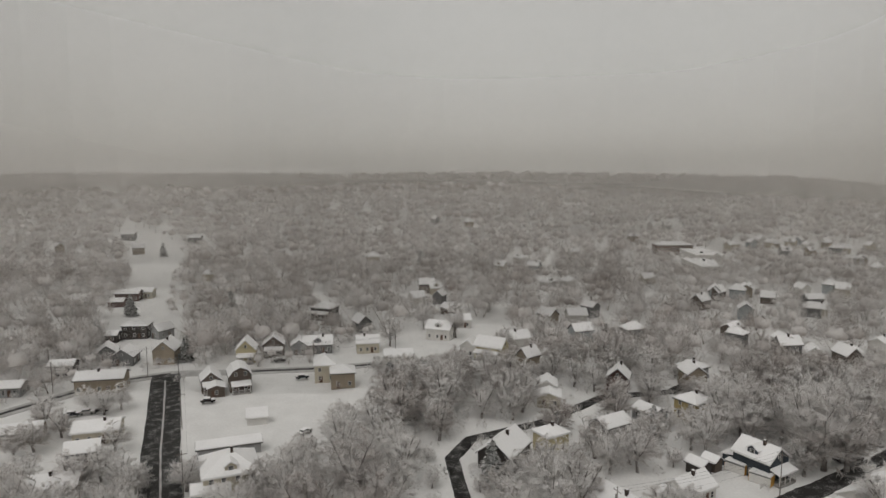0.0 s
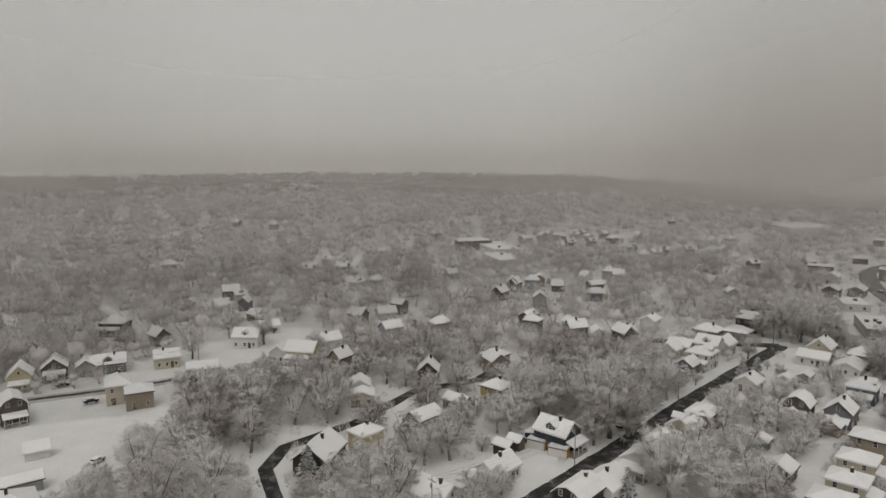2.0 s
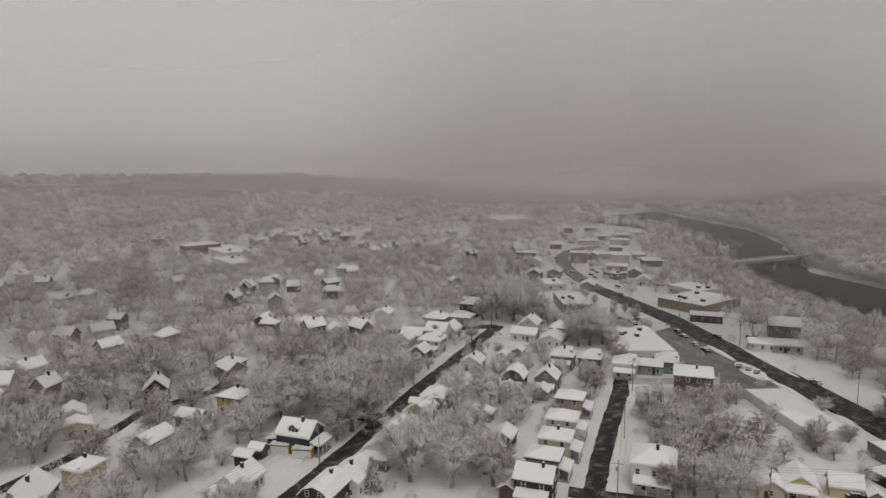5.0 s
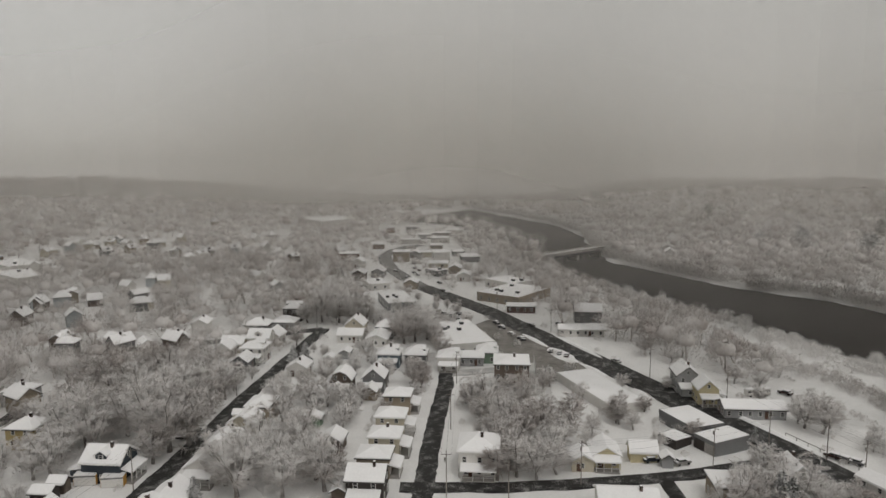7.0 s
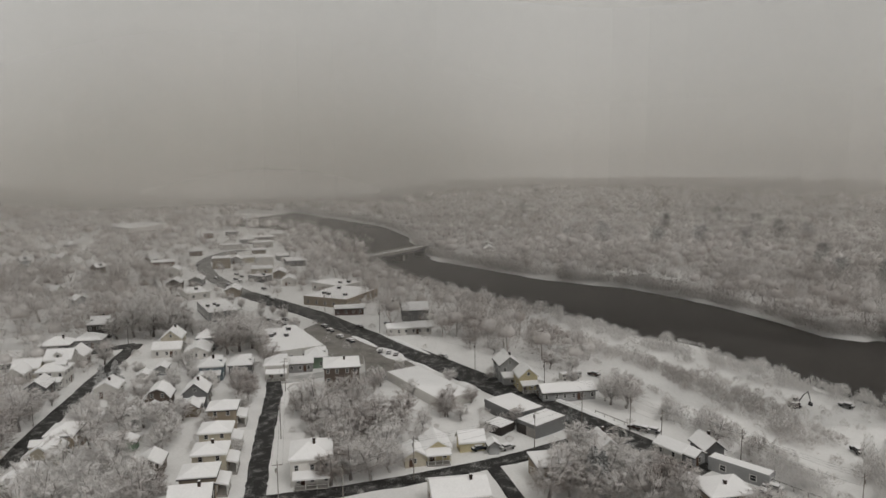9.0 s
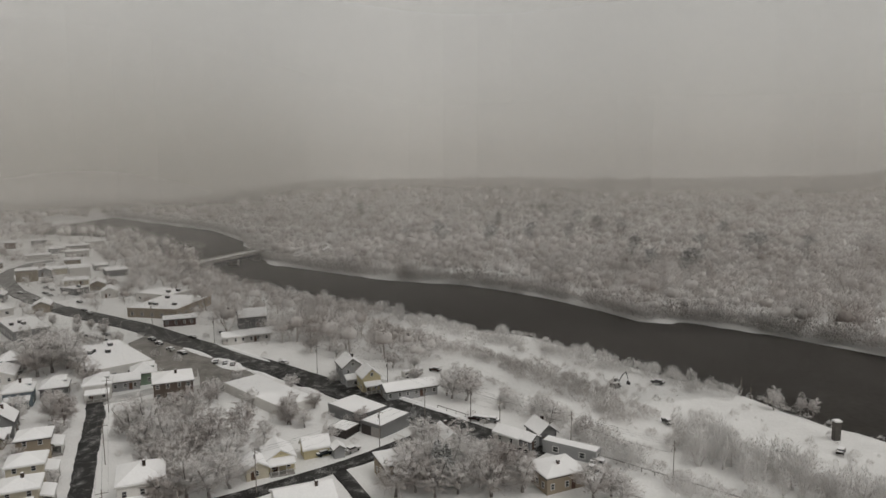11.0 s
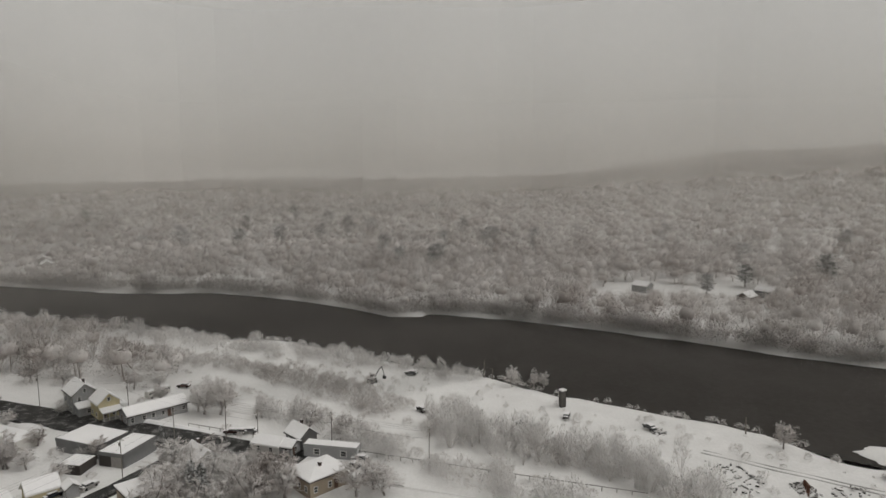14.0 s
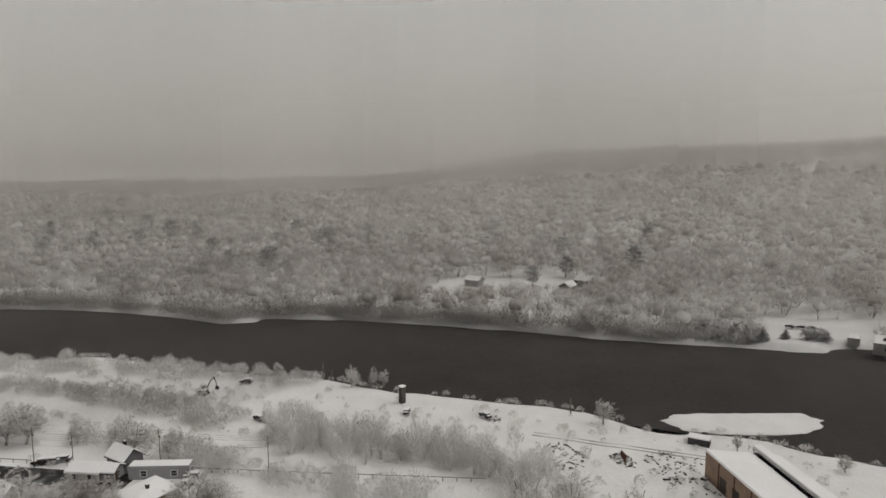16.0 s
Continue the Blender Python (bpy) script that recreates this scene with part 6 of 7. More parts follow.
stuff("brush", bush, band(BRUSH_C, 5, 3.5, rng), SCRUB, "scattered frosted bushes along the road edge", "brush", rng, (0.7, 1.5))


def shore(x, y):
    """Height of the sloping river bank at a spot on the land side."""
    e_ = off_line([(x, y)], NEAR_BANK)[0] + 1.8 * math.sin(x * 0.13) + 1.6 * math.sin(y * 0.21) + 1.2 * math.sin((x - y) * 0.37)
    return -4.5 * (1 - float(smooth(-5, 5, e_)))


bank_spots = [(x, y, shore(x, y)) for x, y, z in band(BANK, 5.5, 3.3, rng) if not inside([(x, y)], RIVER)[0] and shore(x, y) > -1.7]
stuff("bank_brush", bush + bush + sap, bank_spots, SCRUB, "frosted bushes along the near river bank", "brush", rng, (0.5, 1.4))
lowbush = [clump(s, 4.5, 2.6, 130, 0.9, 0.2, up=0.6, low=0.0, trunk=False) for s in range(100, 104)]
far_spots = [(x, y, -0.7) for x, y, z in band(FAR_BANK[0:23], 6, 2.2, rng)]
ok = [not inside([p[:2]], POINT)[0] and not inside([p[:2]], RIVER)[0] and off_line([p[:2]], FAR_BANK)[0] > 0.4 for p in far_spots]
stuff("far_bank_brush", lowbush, [p for p, k in zip(far_spots, ok) if k], SCRUB, "frosted brush along the far river bank", "brush", rng, (0.7, 1.8))
low_spots = [(x, y, -1.3) for x, y, z in band(FAR_BANK[3:23], 3, 2.0, rng) if math.sin(x * 0.11) + math.sin(y * 0.17 + 1) > -0.5]
low_spots = [p for p in low_spots if not inside([p[:2]], POINT)[0] and not inside([p[:2]], RIVER)[0]]
stuff("far_bank_tufts", [clump(s, 3, 2.0, 60, 0.9, 0.2, up=0.6, low=0.0, trunk=False) for s in range(104, 107)], low_spots, SCRUB, "frosted brush hanging over the far water's edge", "brush", rng, (0.6, 1.2))
edges = [p for p in band(NEAR_BANK[9:22], 4.5, 2.5, rng) if not inside([p[:2]], RIVER)[0]]
stuff("bank_edge_tufts", [clump(s, 1.6, 1.2, 90, 0.45, 0.1, up=0.6, low=0.0, trunk=False) for s in (110, 111, 112)], [(x, y, shore(x, y)) for x, y, z in edges if shore(x, y) > -1.6],
      SCRUB, "frosted tufts and small bushes at the water's edge", "brush", rng, (0.4, 1.3))
flat_spots = scatter(rng, 120, 330, 5.0, 78, 150)
keep = inside(flat_spots, FLATS) & ~inside(flat_spots, RIVER) & (off_line(flat_spots, NEAR_BANK) > 9) & (np.sin(flat_spots[:, 0] * 0.19 + 1) * np.sin(flat_spots[:, 1] * 0.16) > -0.05) & (off_line(flat_spots, ROAD_C) > 8) & (off_line(flat_spots, [(236, 33), (209, 9.6), (178, -14.5), (153, -37), (139, -52), (126, -67), (105, -88)]) > 6)
stuff("flats_bushes", bush, [(x, y, 0) for x, y in flat_spots[keep]], SCRUB, "loose clumps of low frosted bushes on the flats", "bushes", rng, (0.12, 0.75))
TRAIL = [(236, 33), (209, 9.6), (178, -14.5), (153, -37), (139, -52), (126, -67), (105, -88)]
side = [(x - 4.5, y + 4.5) for x, y in TRAIL], [(x + 4, y - 4) for x, y in TRAIL]
stuff("trail_edge_brush", lowbush, band(side[0], 1.4, 2.3, rng) + band(side[1], 1.4, 2.3, rng), SCRUB, "low frosted brush along both edges of the trail", "brush", rng, (0.2, 0.5))
under = scatter(rng, 118, 270, 5.5)
under = under[free(under, 0.5, 4.0)]
stuff("undergrowth", lowbush, [(x, y, 0) for x, y in under], SCRUB, "frosted undergrowth beneath the trees", "brush", rng, (0.4, 0.9))
row = [(x, y, -0.4) for x, y, z in band(FAR_BANK[0:24], 9, 3.2, rng)]
row = [p for p in row if not inside([p[:2]], RIVER)[0] and not inside([p[:2]], POINT)[0] and off_line([p[:2]], FAR_BANK)[0] > 2.5]
stuff("far_bank_trees", [thicket(s, 10, 1.6, 5, 40) for s in range(120, 126)], row, SCRUB, "slender frosted trees lining the far river bank", "trees", rng, (0.6, 1.3))
stuff("yard_shrubs", bush, [(x, y, 0) for x, y in scatter(rng, 120, 300, 9, 25, 90) if min(off_line([(x, y)], r_)[0] for r_ in ROADS) > 5
                            and all(math.hypot(x - hx, y - hy) > hr - 1 for hx, hy, hr in BUILT) and inside([(x, y)], TOWN)[0]][::2],
      SCRUB, "frosted shrubs and hedges in the yards", "shrubs", rng, (0.35, 0.95))

laden = [clump(s, 4.6, 2.9, 300, 0.8, 0.26, up=0.3, low=0.0, trunk=False, core=0.5, grid=(9, 4)) for s in (130, 131, 132)]
stuff("laden_shrubs", laden, [(x, y, -0.2) for x, y in ((199, -201), (196.5, -206), (193, -205), (191, -210.5), (188, -209), (186.5, -214.5), (183.5, -214), (182.5, -219), (179.5, -219), (178.5, -224), (195, -211), (189.5, -217), (169, -240), (166, -244))],
      NEEDLE, "dark evergreen shrubs heavy with snow on the river point", "shrubs", rng, (0.85, 1.35), core=72)
TRACKS = [(139.3, -93.6), (126.8, -104.9), (115.4, -115.9), (105.3, -125.1)]
for o_ in (0.0, 1.7):
    strip("wheel_tracks", [(x + o_ * 0.62, y - o_ * 0.78) for x, y in TRACKS], 0.3, SLUSH, "faint wheel tracks across the snowy flat", "tracks", -0.19, 0.3)

# the snow-covered gravel bar in the river
ISLAND = [(x * 0.963, y * 0.963) for x, y in [(141.4, -138.2), (143, -145), (140.6, -151.6), (135, -163), (126.7, -180.2), (120, -181), (116.6, -175.8), (116, -168), (118, -161), (125, -148), (132.8, -139)]]
cx, cy = sum(p[0] for p in ISLAND) / len(ISLAND), sum(p[1] for p in ISLAND) / len(ISLAND)
edge_ = []
for (ax, ay), (bx, by) in zip(ISLAND, ISLAND[1:] + ISLAND[:1]):
    for k in range(9):      # a ragged water line
        px, py = ax + (bx - ax) * k / 9, ay + (by - ay) * k / 9
        w_ = 1 + 0.05 * noise.noise(Vector((px, py, 0)) * 0.35) + 0.035 * noise.noise(Vector((px, py, 7)) * 1.3)
        edge_.append((cx + (px - cx) * w_, cy + (py - cy) * w_))
ISLAND = edge_
iv, n_i = [], len(ISLAND)
for s, h in ((1.0, -2.6), (0.95, -2.0), (0.86, -1.72)):
    iv += [(cx + (x - cx) * s, cy + (y - cy) * s, h) for x, y in ISLAND]
fi = [(r * n_i + k, r * n_i + (k + 1) % n_i, (r + 1) * n_i + (k + 1) % n_i, (r + 1) * n_i + k) for r in (0, 1) for k in range(n_i)] + [tuple(range(2 * n_i, 3 * n_i))]
tagged(arr("gravel_bar", iv, fi, SNOW), "flat snow-covered gravel bar in the dark river", "river island", kind="structure")


def excavator(x, y, rot):
    e = thing("excavator", x, y, 0.1, rot, "dark tracked excavator with its arm bent over the snow", "excavator")
    for s in (-1, 1):
        part("track", box(-2, 2, s * 1.1 - 0.3, s * 1.1 + 0.3, 0, 0.9, 0.3), TYRE, e)
    part("body", box(-1.9, 1.2, -1.3, 1.3, 0.95, 2.1, 0.15), WALLS["dark"], e)
    cab = part("cab", box(0.1, 1.5, 0.2, 1.3, 2.1, 3.2, 0.12), STEEL, e)
    part("cab_window", box(1.46, 1.53, 0.35, 1.15, 2.3, 3.0), GLASS, cab)
    part("roof_snow", box(-1.8, 1.1, -1.25, 0.1, 2.1, 2.4, 0.1), ROOF_SNOW, e)
    part("boom", tube(bmesh.new(), [(1.2, 0, 1.8), (3.4, 0, 4.6), (5.2, 0, 5.6)], 0.34, 0.24, 4), WALLS["slate"], e)
    part("stick", tube(bmesh.new(), [(5.0, 0, 5.7), (6.0, 0, 3.4), (6.5, 0, 1.4)], 0.24, 0.16, 4), WALLS["slate"], e)
    bm = bmesh.new()
    solid(bm, [(6.0, 0.3), (6.9, 0.1), (7.1, 1.0), (6.5, 1.6), (6.2, 1.3)], -0.6, 0.6)
    part("bucket", bm, STEEL, e)
    e.scale = (0.78, 0.78, 0.78)


excavator(208, -22.4, -55)
for tx, ty, th, tw in ((195, -64.3, 7.0, 1.1), (192.5, -70.5, 6.0, 0.8), (190.8, -73, 6.5, 0.8), (137, -114.5, 7.0, 1.2), (108.5, -131.5, 5.0, 0.8), (90.3, -144.5, 4.2, 1.2)):
    plant(KINDS, tx, ty, th, REF, tw, "small trees on the river bank")
pier = thing("stone_pier", 175.5, -72.9, -0.3, 12, "lone dark stone pier capped with snow on the bank", "pier")
part("shaft", box(-0.7, 0.7, -0.8, 0.8, -1, 5.0, 0.08), mat("dark stone", (0.12, 0.11, 0.1), 0.9, (0.07, 0.065, 0.06), 2, 0.4), pier)
part("snow_cap", box(-0.8, 0.8, -0.9, 0.9, 5.0, 5.5, 0.2), ROOF_SNOW, pier)
for px, py, ph in ((206, -58.5, 6.0), (203.5, -60.5, 4.0), (146.5, -111, 5.0)):
    p_ = thing("wooden_post", px, py, -0.6, 20, "frosted wooden post standing on the river bank", "post", "posts on the bank")
    part("post_shaft", tube(bmesh.new(), [(0, 0, -0.6), (0.05, 0, ph * 0.5), (0.15, 0, ph)], 0.2, 0.15, 6), WOOD_POLE, p_)
hut = thing("dark_hut", 116, -127, 0, 35, "low dark metal hut with snow on its flat roof", "hut")
part("hut_wall", box(-2.5, 2.5, -1.4, 1.4, -0.3, 1.8, 0.05), WALLS["dark"], hut)
part("hut_snow", box(-2.6, 2.6, -1.5, 1.5, 1.8, 2.15, 0.12), ROOF_SNOW, hut)
for k in range(3):
    d_ = part("hut_panel", box(-0.6, 0.6, 0, 0.05, 0.15, 1.6), STEEL, hut)
    d_.matrix_basis = pose(-1.6 + 1.6 * k, 1.4, 0, 0, 0, 0)

# the works by the river: flat roof and a long covered conveyor
works = thing("works_building", 85.7, -116.1, 0, 160.0, "ochre factory building with a snowy flat roof", "factory building")
BUILT.append((86.5, -116, 18))
OCHRE = mat("ochre cladding", (0.36, 0.25, 0.18), 0.85, (0.17, 0.12, 0.095), 2.5, 0.3, amount=0.8)
bm = bmesh.new()
SKEW = ((-15.7, -7.1), (13.5, -7.1), (16, 7.1), (-11, 7.1))
low_, top_ = [bm.verts.new((x, y, -0.5)) for x, y in SKEW], [bm.verts.new((x, y, 6)) for x, y in SKEW]
bm.faces.new(top_)
bm.faces.new(low_[::-1])
for k in range(4):
    bm.faces.new((low_[k], low_[(k + 1) % 4], top_[(k + 1) % 4], top_[k]))
part("wall", bm, OCHRE, works)
bm = bmesh.new()
low_, top_ = [bm.verts.new((x * 1.01, y * 1.02, 6)) for x, y in SKEW], [bm.verts.new((x * 1.0, y * 1.0, 6.42)) for x, y in SKEW]
bm.faces.new(top_)
for k in range(4):
    bm.faces.new((low_[k], low_[(k + 1) % 4], top_[(k + 1) % 4], top_[k]))
part("snow_cover", bm, ROOF_SNOW, works)
for k in range(5):
    w_ = part("bay_door", box(-1.3, 1.3, 0, 0.06, 0, 3.2), WALLS["dark"], works)
    w_.matrix_basis = pose(-8 + 5 * k, -7.1, 0, 0, 0, 180)
for k in range(4):
    part("downpipe", box(-9.9 + 6.2 * k, -9.7 + 6.2 * k, -7.28, -7.1, 0, 5.9), RUST, works)
conveyor = thing("conveyor_gallery", 85.0, -119.8, 6.3, 158.6, "long snowy covered conveyor along the roof edge", "conveyor")
part("gallery", box(-14, 13, -0.9, 0.9, 0.15, 0.7, 0.08), TRIM, conveyor)
part("gallery_snow", box(-14.05, 13.05, -0.95, 0.95, 0.7, 1.1, 0.14), ROOF_SNOW, conveyor)
part("rail", box(-14, 13, -2.0, -1.95, 0.9, 0.96), STEEL, conveyor)
for k in range(14):
    part("rail_post", box(-13.8 + 2 * k, -13.7 + 2 * k, -2.0, -1.92, 0.1, 0.9), STEEL, conveyor)
part("catwalk", box(-14, 13, -2.1, -0.95, 0.0, 0.12), ROOF_SNOW, conveyor)


def rubble(x, y, r, n, seed, label):
    g = np.random.default_rng(seed)
    v, f = [], []
    for k in range(n):
        a, d = g.uniform(0, math.tau), r * math.sqrt(g.uniform())
        c = Vector((x + d * math.cos(a), y + 0.6 * d * math.sin(a), g.uniform(0, 0.3)))
        q = Euler(g.uniform(-0.5, 0.5, 3) + np.array([0, 0, g.uniform(0, 6)])).to_matrix()
        s = g.uniform(0.08, 0.3, 3) * (3.5 if g.uniform() < 0.25 else 1, 1, 0.7)
        b = len(v)
        for i in range(8):
            v.append(tuple(c + q @ Vector((((i & 1) * 2 - 1) * s[0], ((i >> 1 & 1) * 2 - 1) * s[1], ((i >> 2) * 2 - 1) * s[2]))))
        f += [tuple(b + j for j in w) for w in ((0, 2, 3, 1), (4, 5, 7, 6), (0, 1, 5, 4), (2, 6, 7, 3), (0, 4, 6, 2), (1, 3, 7, 5))]
    return tagged(arr("rubble", v, f, DEBRIS), label, "rubble", kind="stuff")


DEBRIS = frosted("snowy debris", (0.06, 0.05, 0.045), (0.78, 0.77, 0.76), 0.6, 0.6)
rubble(117, -104, 4, 70, 1, "heap of broken beams and stones half under snow")
rubble(106, -113, 12, 130, 2, "scattered rubble poking through the snow")
rubble(126, -93, 9, 70, 3, "stones and scrap scattered over the snow")
rubble(164, -58, 4, 50, 4, "dark scrap heap among the saplings")
rubble(153, -90, 3.5, 30, 5, "dark scrap pile on the open flat")
rubble(92, -128, 7, 60, 6, "planks and scrap beside the works")
rubble(-10, 158, 3, 30, 7, "stacked timber and scrap at the edge of the yard")

stone_ruin = thing("ruined_wall", 117, -104, 0, -30, "ruined rusty frame of a collapsed shed", "ruin")
for k in range(4):
    part("frame_post", box(-2.4 + 1.6 * k - 0.15, -2.4 + 1.6 * k + 0.15, -0.15, 0.15, -0.2, 2.6 - 0.35 * k), RUST, stone_ruin)
part("frame_beam", tube(bmesh.new(), [(-2.5, 0, 2.5), (0, 0, 2.1), (2.5, 0, 1.4)], 0.2, 0.2, 4), RUST, stone_ruin)

hall(146, -252, -60, 8, 14, 3.4, "white", "", "low white riverside building with a flat snowy roof", units=1)
# a plain snow-topped box stands in for a rounded tank
hall(158.5, -252.5, -60, 4, 7, 1.8, "white", "n", "small white box in place of a rounded tank by the water", name="tank_box", category="shed")

# ---- road bridge over the river ----
bridge = thing("road_bridge", 437, 211, 0, math.degrees(math.atan2(-15, 72)), "low concrete girder bridge over the dark river", "bridge")
part("deck", box(-48, 48, -5, 5, 3.6, 4.4), CONCRETE, bridge)
for s in (-1, 0, 1):
    part("girder", box(-48, 48, s * 3.6 - 0.35, s * 3.6 + 0.35, 1.9, 3.6), STEEL, bridge)
part("deck_snow", box(-48, 48, -4.6, 4.6, 4.4, 4.6), SLUSH, bridge)
for s in (-1, 1):
    part("parapet", box(-48, 48, s * 4.8 - 0.2, s * 4.8 + 0.2, 4.4, 5.5), CONCRETE, bridge)
for px in (-26, 0, 26):
    part("pier", box(px - 1.2, px + 1.2, -4.4, 4.4, -8, 1.9, 0.3), CONCRETE, bridge)


# ---- cars ----
CAR_SETS = {}


def car(x, y, rot, paint):
    if paint not in CAR_SETS:
        e = thing("parked_car", 0, 0, 0, 0, "snow-covered " + {"slate": "grey", "dark": "black", "grey": "silver", "navy": "dark blue"}.get(paint, paint) + " car parked in the snow", "car", "parked cars")
        bm = bmesh.new()
        solid(bm, [(-2.2, 0.35), (2.2, 0.35), (2.25, 0.75), (1.9, 0.95), (1.1, 1.0), (-1.6, 1.0), (-2.2, 0.95)], -0.85, 0.85)
        bmesh.ops.bevel(bm, geom=bm.edges[:], offset=0.06, segments=2, affect="EDGES")
        part("body", bm, mat("car paint " + paint, tuple(c * 0.6 for c in PAINTS[paint]), 0.35, metal=0.2), e)
        bm = bmesh.new()
        solid(bm, [(-1.5, 1.0), (1.0, 1.0), (0.35, 1.42), (-1.1, 1.45)], -0.74, 0.74)
        part("cabin_glass", bm, GLASS, e)
        part("roof_snow", box(-1.4, 0.7, -0.76, 0.76, 1.4, 1.62, 0.08), ROOF_SNOW, e)
        part("boot_snow", box(-2.15, -1.5, -0.75, 0.75, 0.98, 1.12, 0.05), ROOF_SNOW, e)
        part("bonnet_snow", box(0.95, 2.1, -0.78, 0.78, 0.98, 1.12, 0.05), ROOF_SNOW, e)
        for wx in (-1.35, 1.35):
            for wy in (-0.8, 0.8):
                bm = bmesh.new()
                bmesh.ops.create_cone(bm, cap_ends=True, segments=14, radius1=0.33, radius2=0.33, depth=0.2)
                bmesh.ops.rotate(bm, verts=bm.verts, matrix=Matrix.Rotation(radians(90), 3, "X"))
                w_ = part("wheel", bm, TYRE, e)
                w_.location = (wx, wy, 0.33)
        e.matrix_world = pose(x, y, ground_z(x, y) + 0.32, 0, 0, rot) @ Matrix.Scale(0.92, 4)
        CAR_SETS[paint] = e
        return e
    return copy_thing(CAR_SETS[paint], pose(x, y, ground_z(x, y) + 0.32, 0, 0, rot))


# ---- poles and wires ----
def pole_line(spots, where):
    tops = []
    for i, (x, y) in enumerate(spots):
        j = min(i, len(spots) - 2)
        d = math.degrees(math.atan2(spots[j + 1][1] - spots[j][1], spots[j + 1][0] - spots[j][0]))
        e = thing("utility_pole", x, y, ground_z(x, y), d, "tall wooden utility pole along the " + where, "utility pole", "utility poles")
        part("shaft", tube(bmesh.new(), [(0, 0, -0.4), (0, 0, 5), (0, 0, 10.2)], 0.12, 0.08, 7), WOOD_POLE, e)
        part("cross_arm", box(-0.05, 0.05, -1.1, 1.1, 9.3, 9.4), WOOD_POLE, e)
        part("transformer", tube(bmesh.new(), [(0, 0.32, 7.8), (0, 0.32, 8.2), (0, 0.32, 8.6)], 0.18, 0.18, 8), CONCRETE, e)
        tops.append((Vector((x, y, ground_z(x, y) + 9.5)), Vector((-math.sin(radians(d)), math.cos(radians(d)), 0))))
    for (a, na), (b, nb) in zip(tops, tops[1:]):
        for o, drop in ((-1.1, 0), (0, 0), (1.1, 0), (0.2, -2.2)):
            p, q = a + na * o, b + nb * o
            p, q = p + Vector((0, 0, drop)), q + Vector((0, 0, drop))
            sag = 0.02 * (q - p).length
            pts = [tuple(p.lerp(q, t) - Vector((0, 0, sag * 4 * t * (1 - t)))) for t in np.linspace(0, 1, 9)]
            w_ = part("overhead_wire", tube(bmesh.new(), pts, 0.016, 0.016, 3), STEEL)
            tagged(w_, "sagging overhead wire between utility poles", "wire", "overhead wires")


# ---- the slushy car park and its snow islands ----
LOT_EDGE = [(233.7, 157), (247, 157), (232, 128), (208.5, 98), (202, 88), (184, 97), (197.1, 118.7), (215, 140)]
tagged(arr("car_park", [(x, y, 0.33) for x, y in LOT_EDGE], [range(len(LOT_EDGE))], mat("brown slush", (0.09, 0.08, 0.07), 0.55, (0.3, 0.28, 0.26), 1.0, 0.3, amount=0.5)),
       "brown slushy car park beside the main road", "car park", kind="structure")


def snow_bank(x, y, rot, l, w, h, label="ploughed snow bank beside the road"):
    e = thing("snow_bank", x, y, ground_z(x, y) + 0.3, rot, label, "snow bank", "snow banks")
    bm = bmesh.new()
    bmesh.ops.create_grid(bm, x_segments=14, y_segments=8, size=1)
    for v in bm.verts:
        r = min(1, math.hypot(v.co.x, v.co.y))
        v.co = Vector((v.co.x * l / 2, v.co.y * w / 2, h * (1 - r * r) - 0.15 + 0.12 * noise.noise(Vector((v.co.x * 3 + x, v.co.y * 3, 0)))))
    part("mound", bm, ROOF_SNOW, e)


snow_bank(214, 107, 52, 24, 8, 0.6, "low snow island in the car park")
snow_bank(226, 124.5, 57, 24, 3, 0.7)
snow_bank(191, 70, 58, 10, 5, 1.2)
snow_bank(205, 91, 58, 14, 3, 0.8)
snow_bank(150, -2, 57, 30, 2.5, 0.9)
snow_bank(186, 36, 57, 40, 2.5, 0.8)
snow_bank(228, 108, 57, 40, 2.5, 0.8)

bus = thing("parked_bus", 210.7, 41.6, 0, -45, "pale old bus parked beside the trees, snow on top", "bus")
bus.scale = (0.75, 0.75, 0.75)
part("body", box(-5, 5, -1.25, 1.25, 0.5, 2.9, 0.15), WALLS["white"], bus)
part("window_band", box(-4.6, 4.6, -1.28, 1.28, 1.8, 2.4), GLASS, bus)
part("roof_snow", box(-4.9, 4.9, -1.2, 1.2, 2.9, 3.2, 0.12), ROOF_SNOW, bus)
for wx in (-3.4, 3.2):
    for wy in (-1.1, 1.1):
        bm = bmesh.new()
        bmesh.ops.create_cone(bm, cap_ends=True, segments=14, radius1=0.5, radius2=0.5, depth=0.3)
        bmesh.ops.rotate(bm, verts=bm.verts, matrix=Matrix.Rotation(radians(90), 3, "X"))
        w_ = part("wheel", bm, TYRE, bus)
        w_.location = (wx, wy, 0.5)


def guard_rail(line, label):
    x0, y0 = line[0]
    e = thing("guard_rail", x0, y0, 0.3, 0, label, "guard rail")
    for (ax, ay), (bx, by) in zip(line, line[1:]):
        n = max(1, int(math.hypot(bx - ax, by - ay) / 3))
        part("rail", tube(bmesh.new(), [(ax - x0, ay - y0, 0.7), ((ax + bx) / 2 - x0, (ay + by) / 2 - y0, 0.7), (bx - x0, by - y0, 0.7)], 0.12, 0.12, 4), CONCRETE, e)
        for k in range(n):
            p_ = part("post", box(-0.08, 0.08, -0.08, 0.08, -0.3, 0.7), CONCRETE, e)
            p_.location = (ax + (bx - ax) * k / n - x0, ay + (by - ay) * k / n - y0, 0)


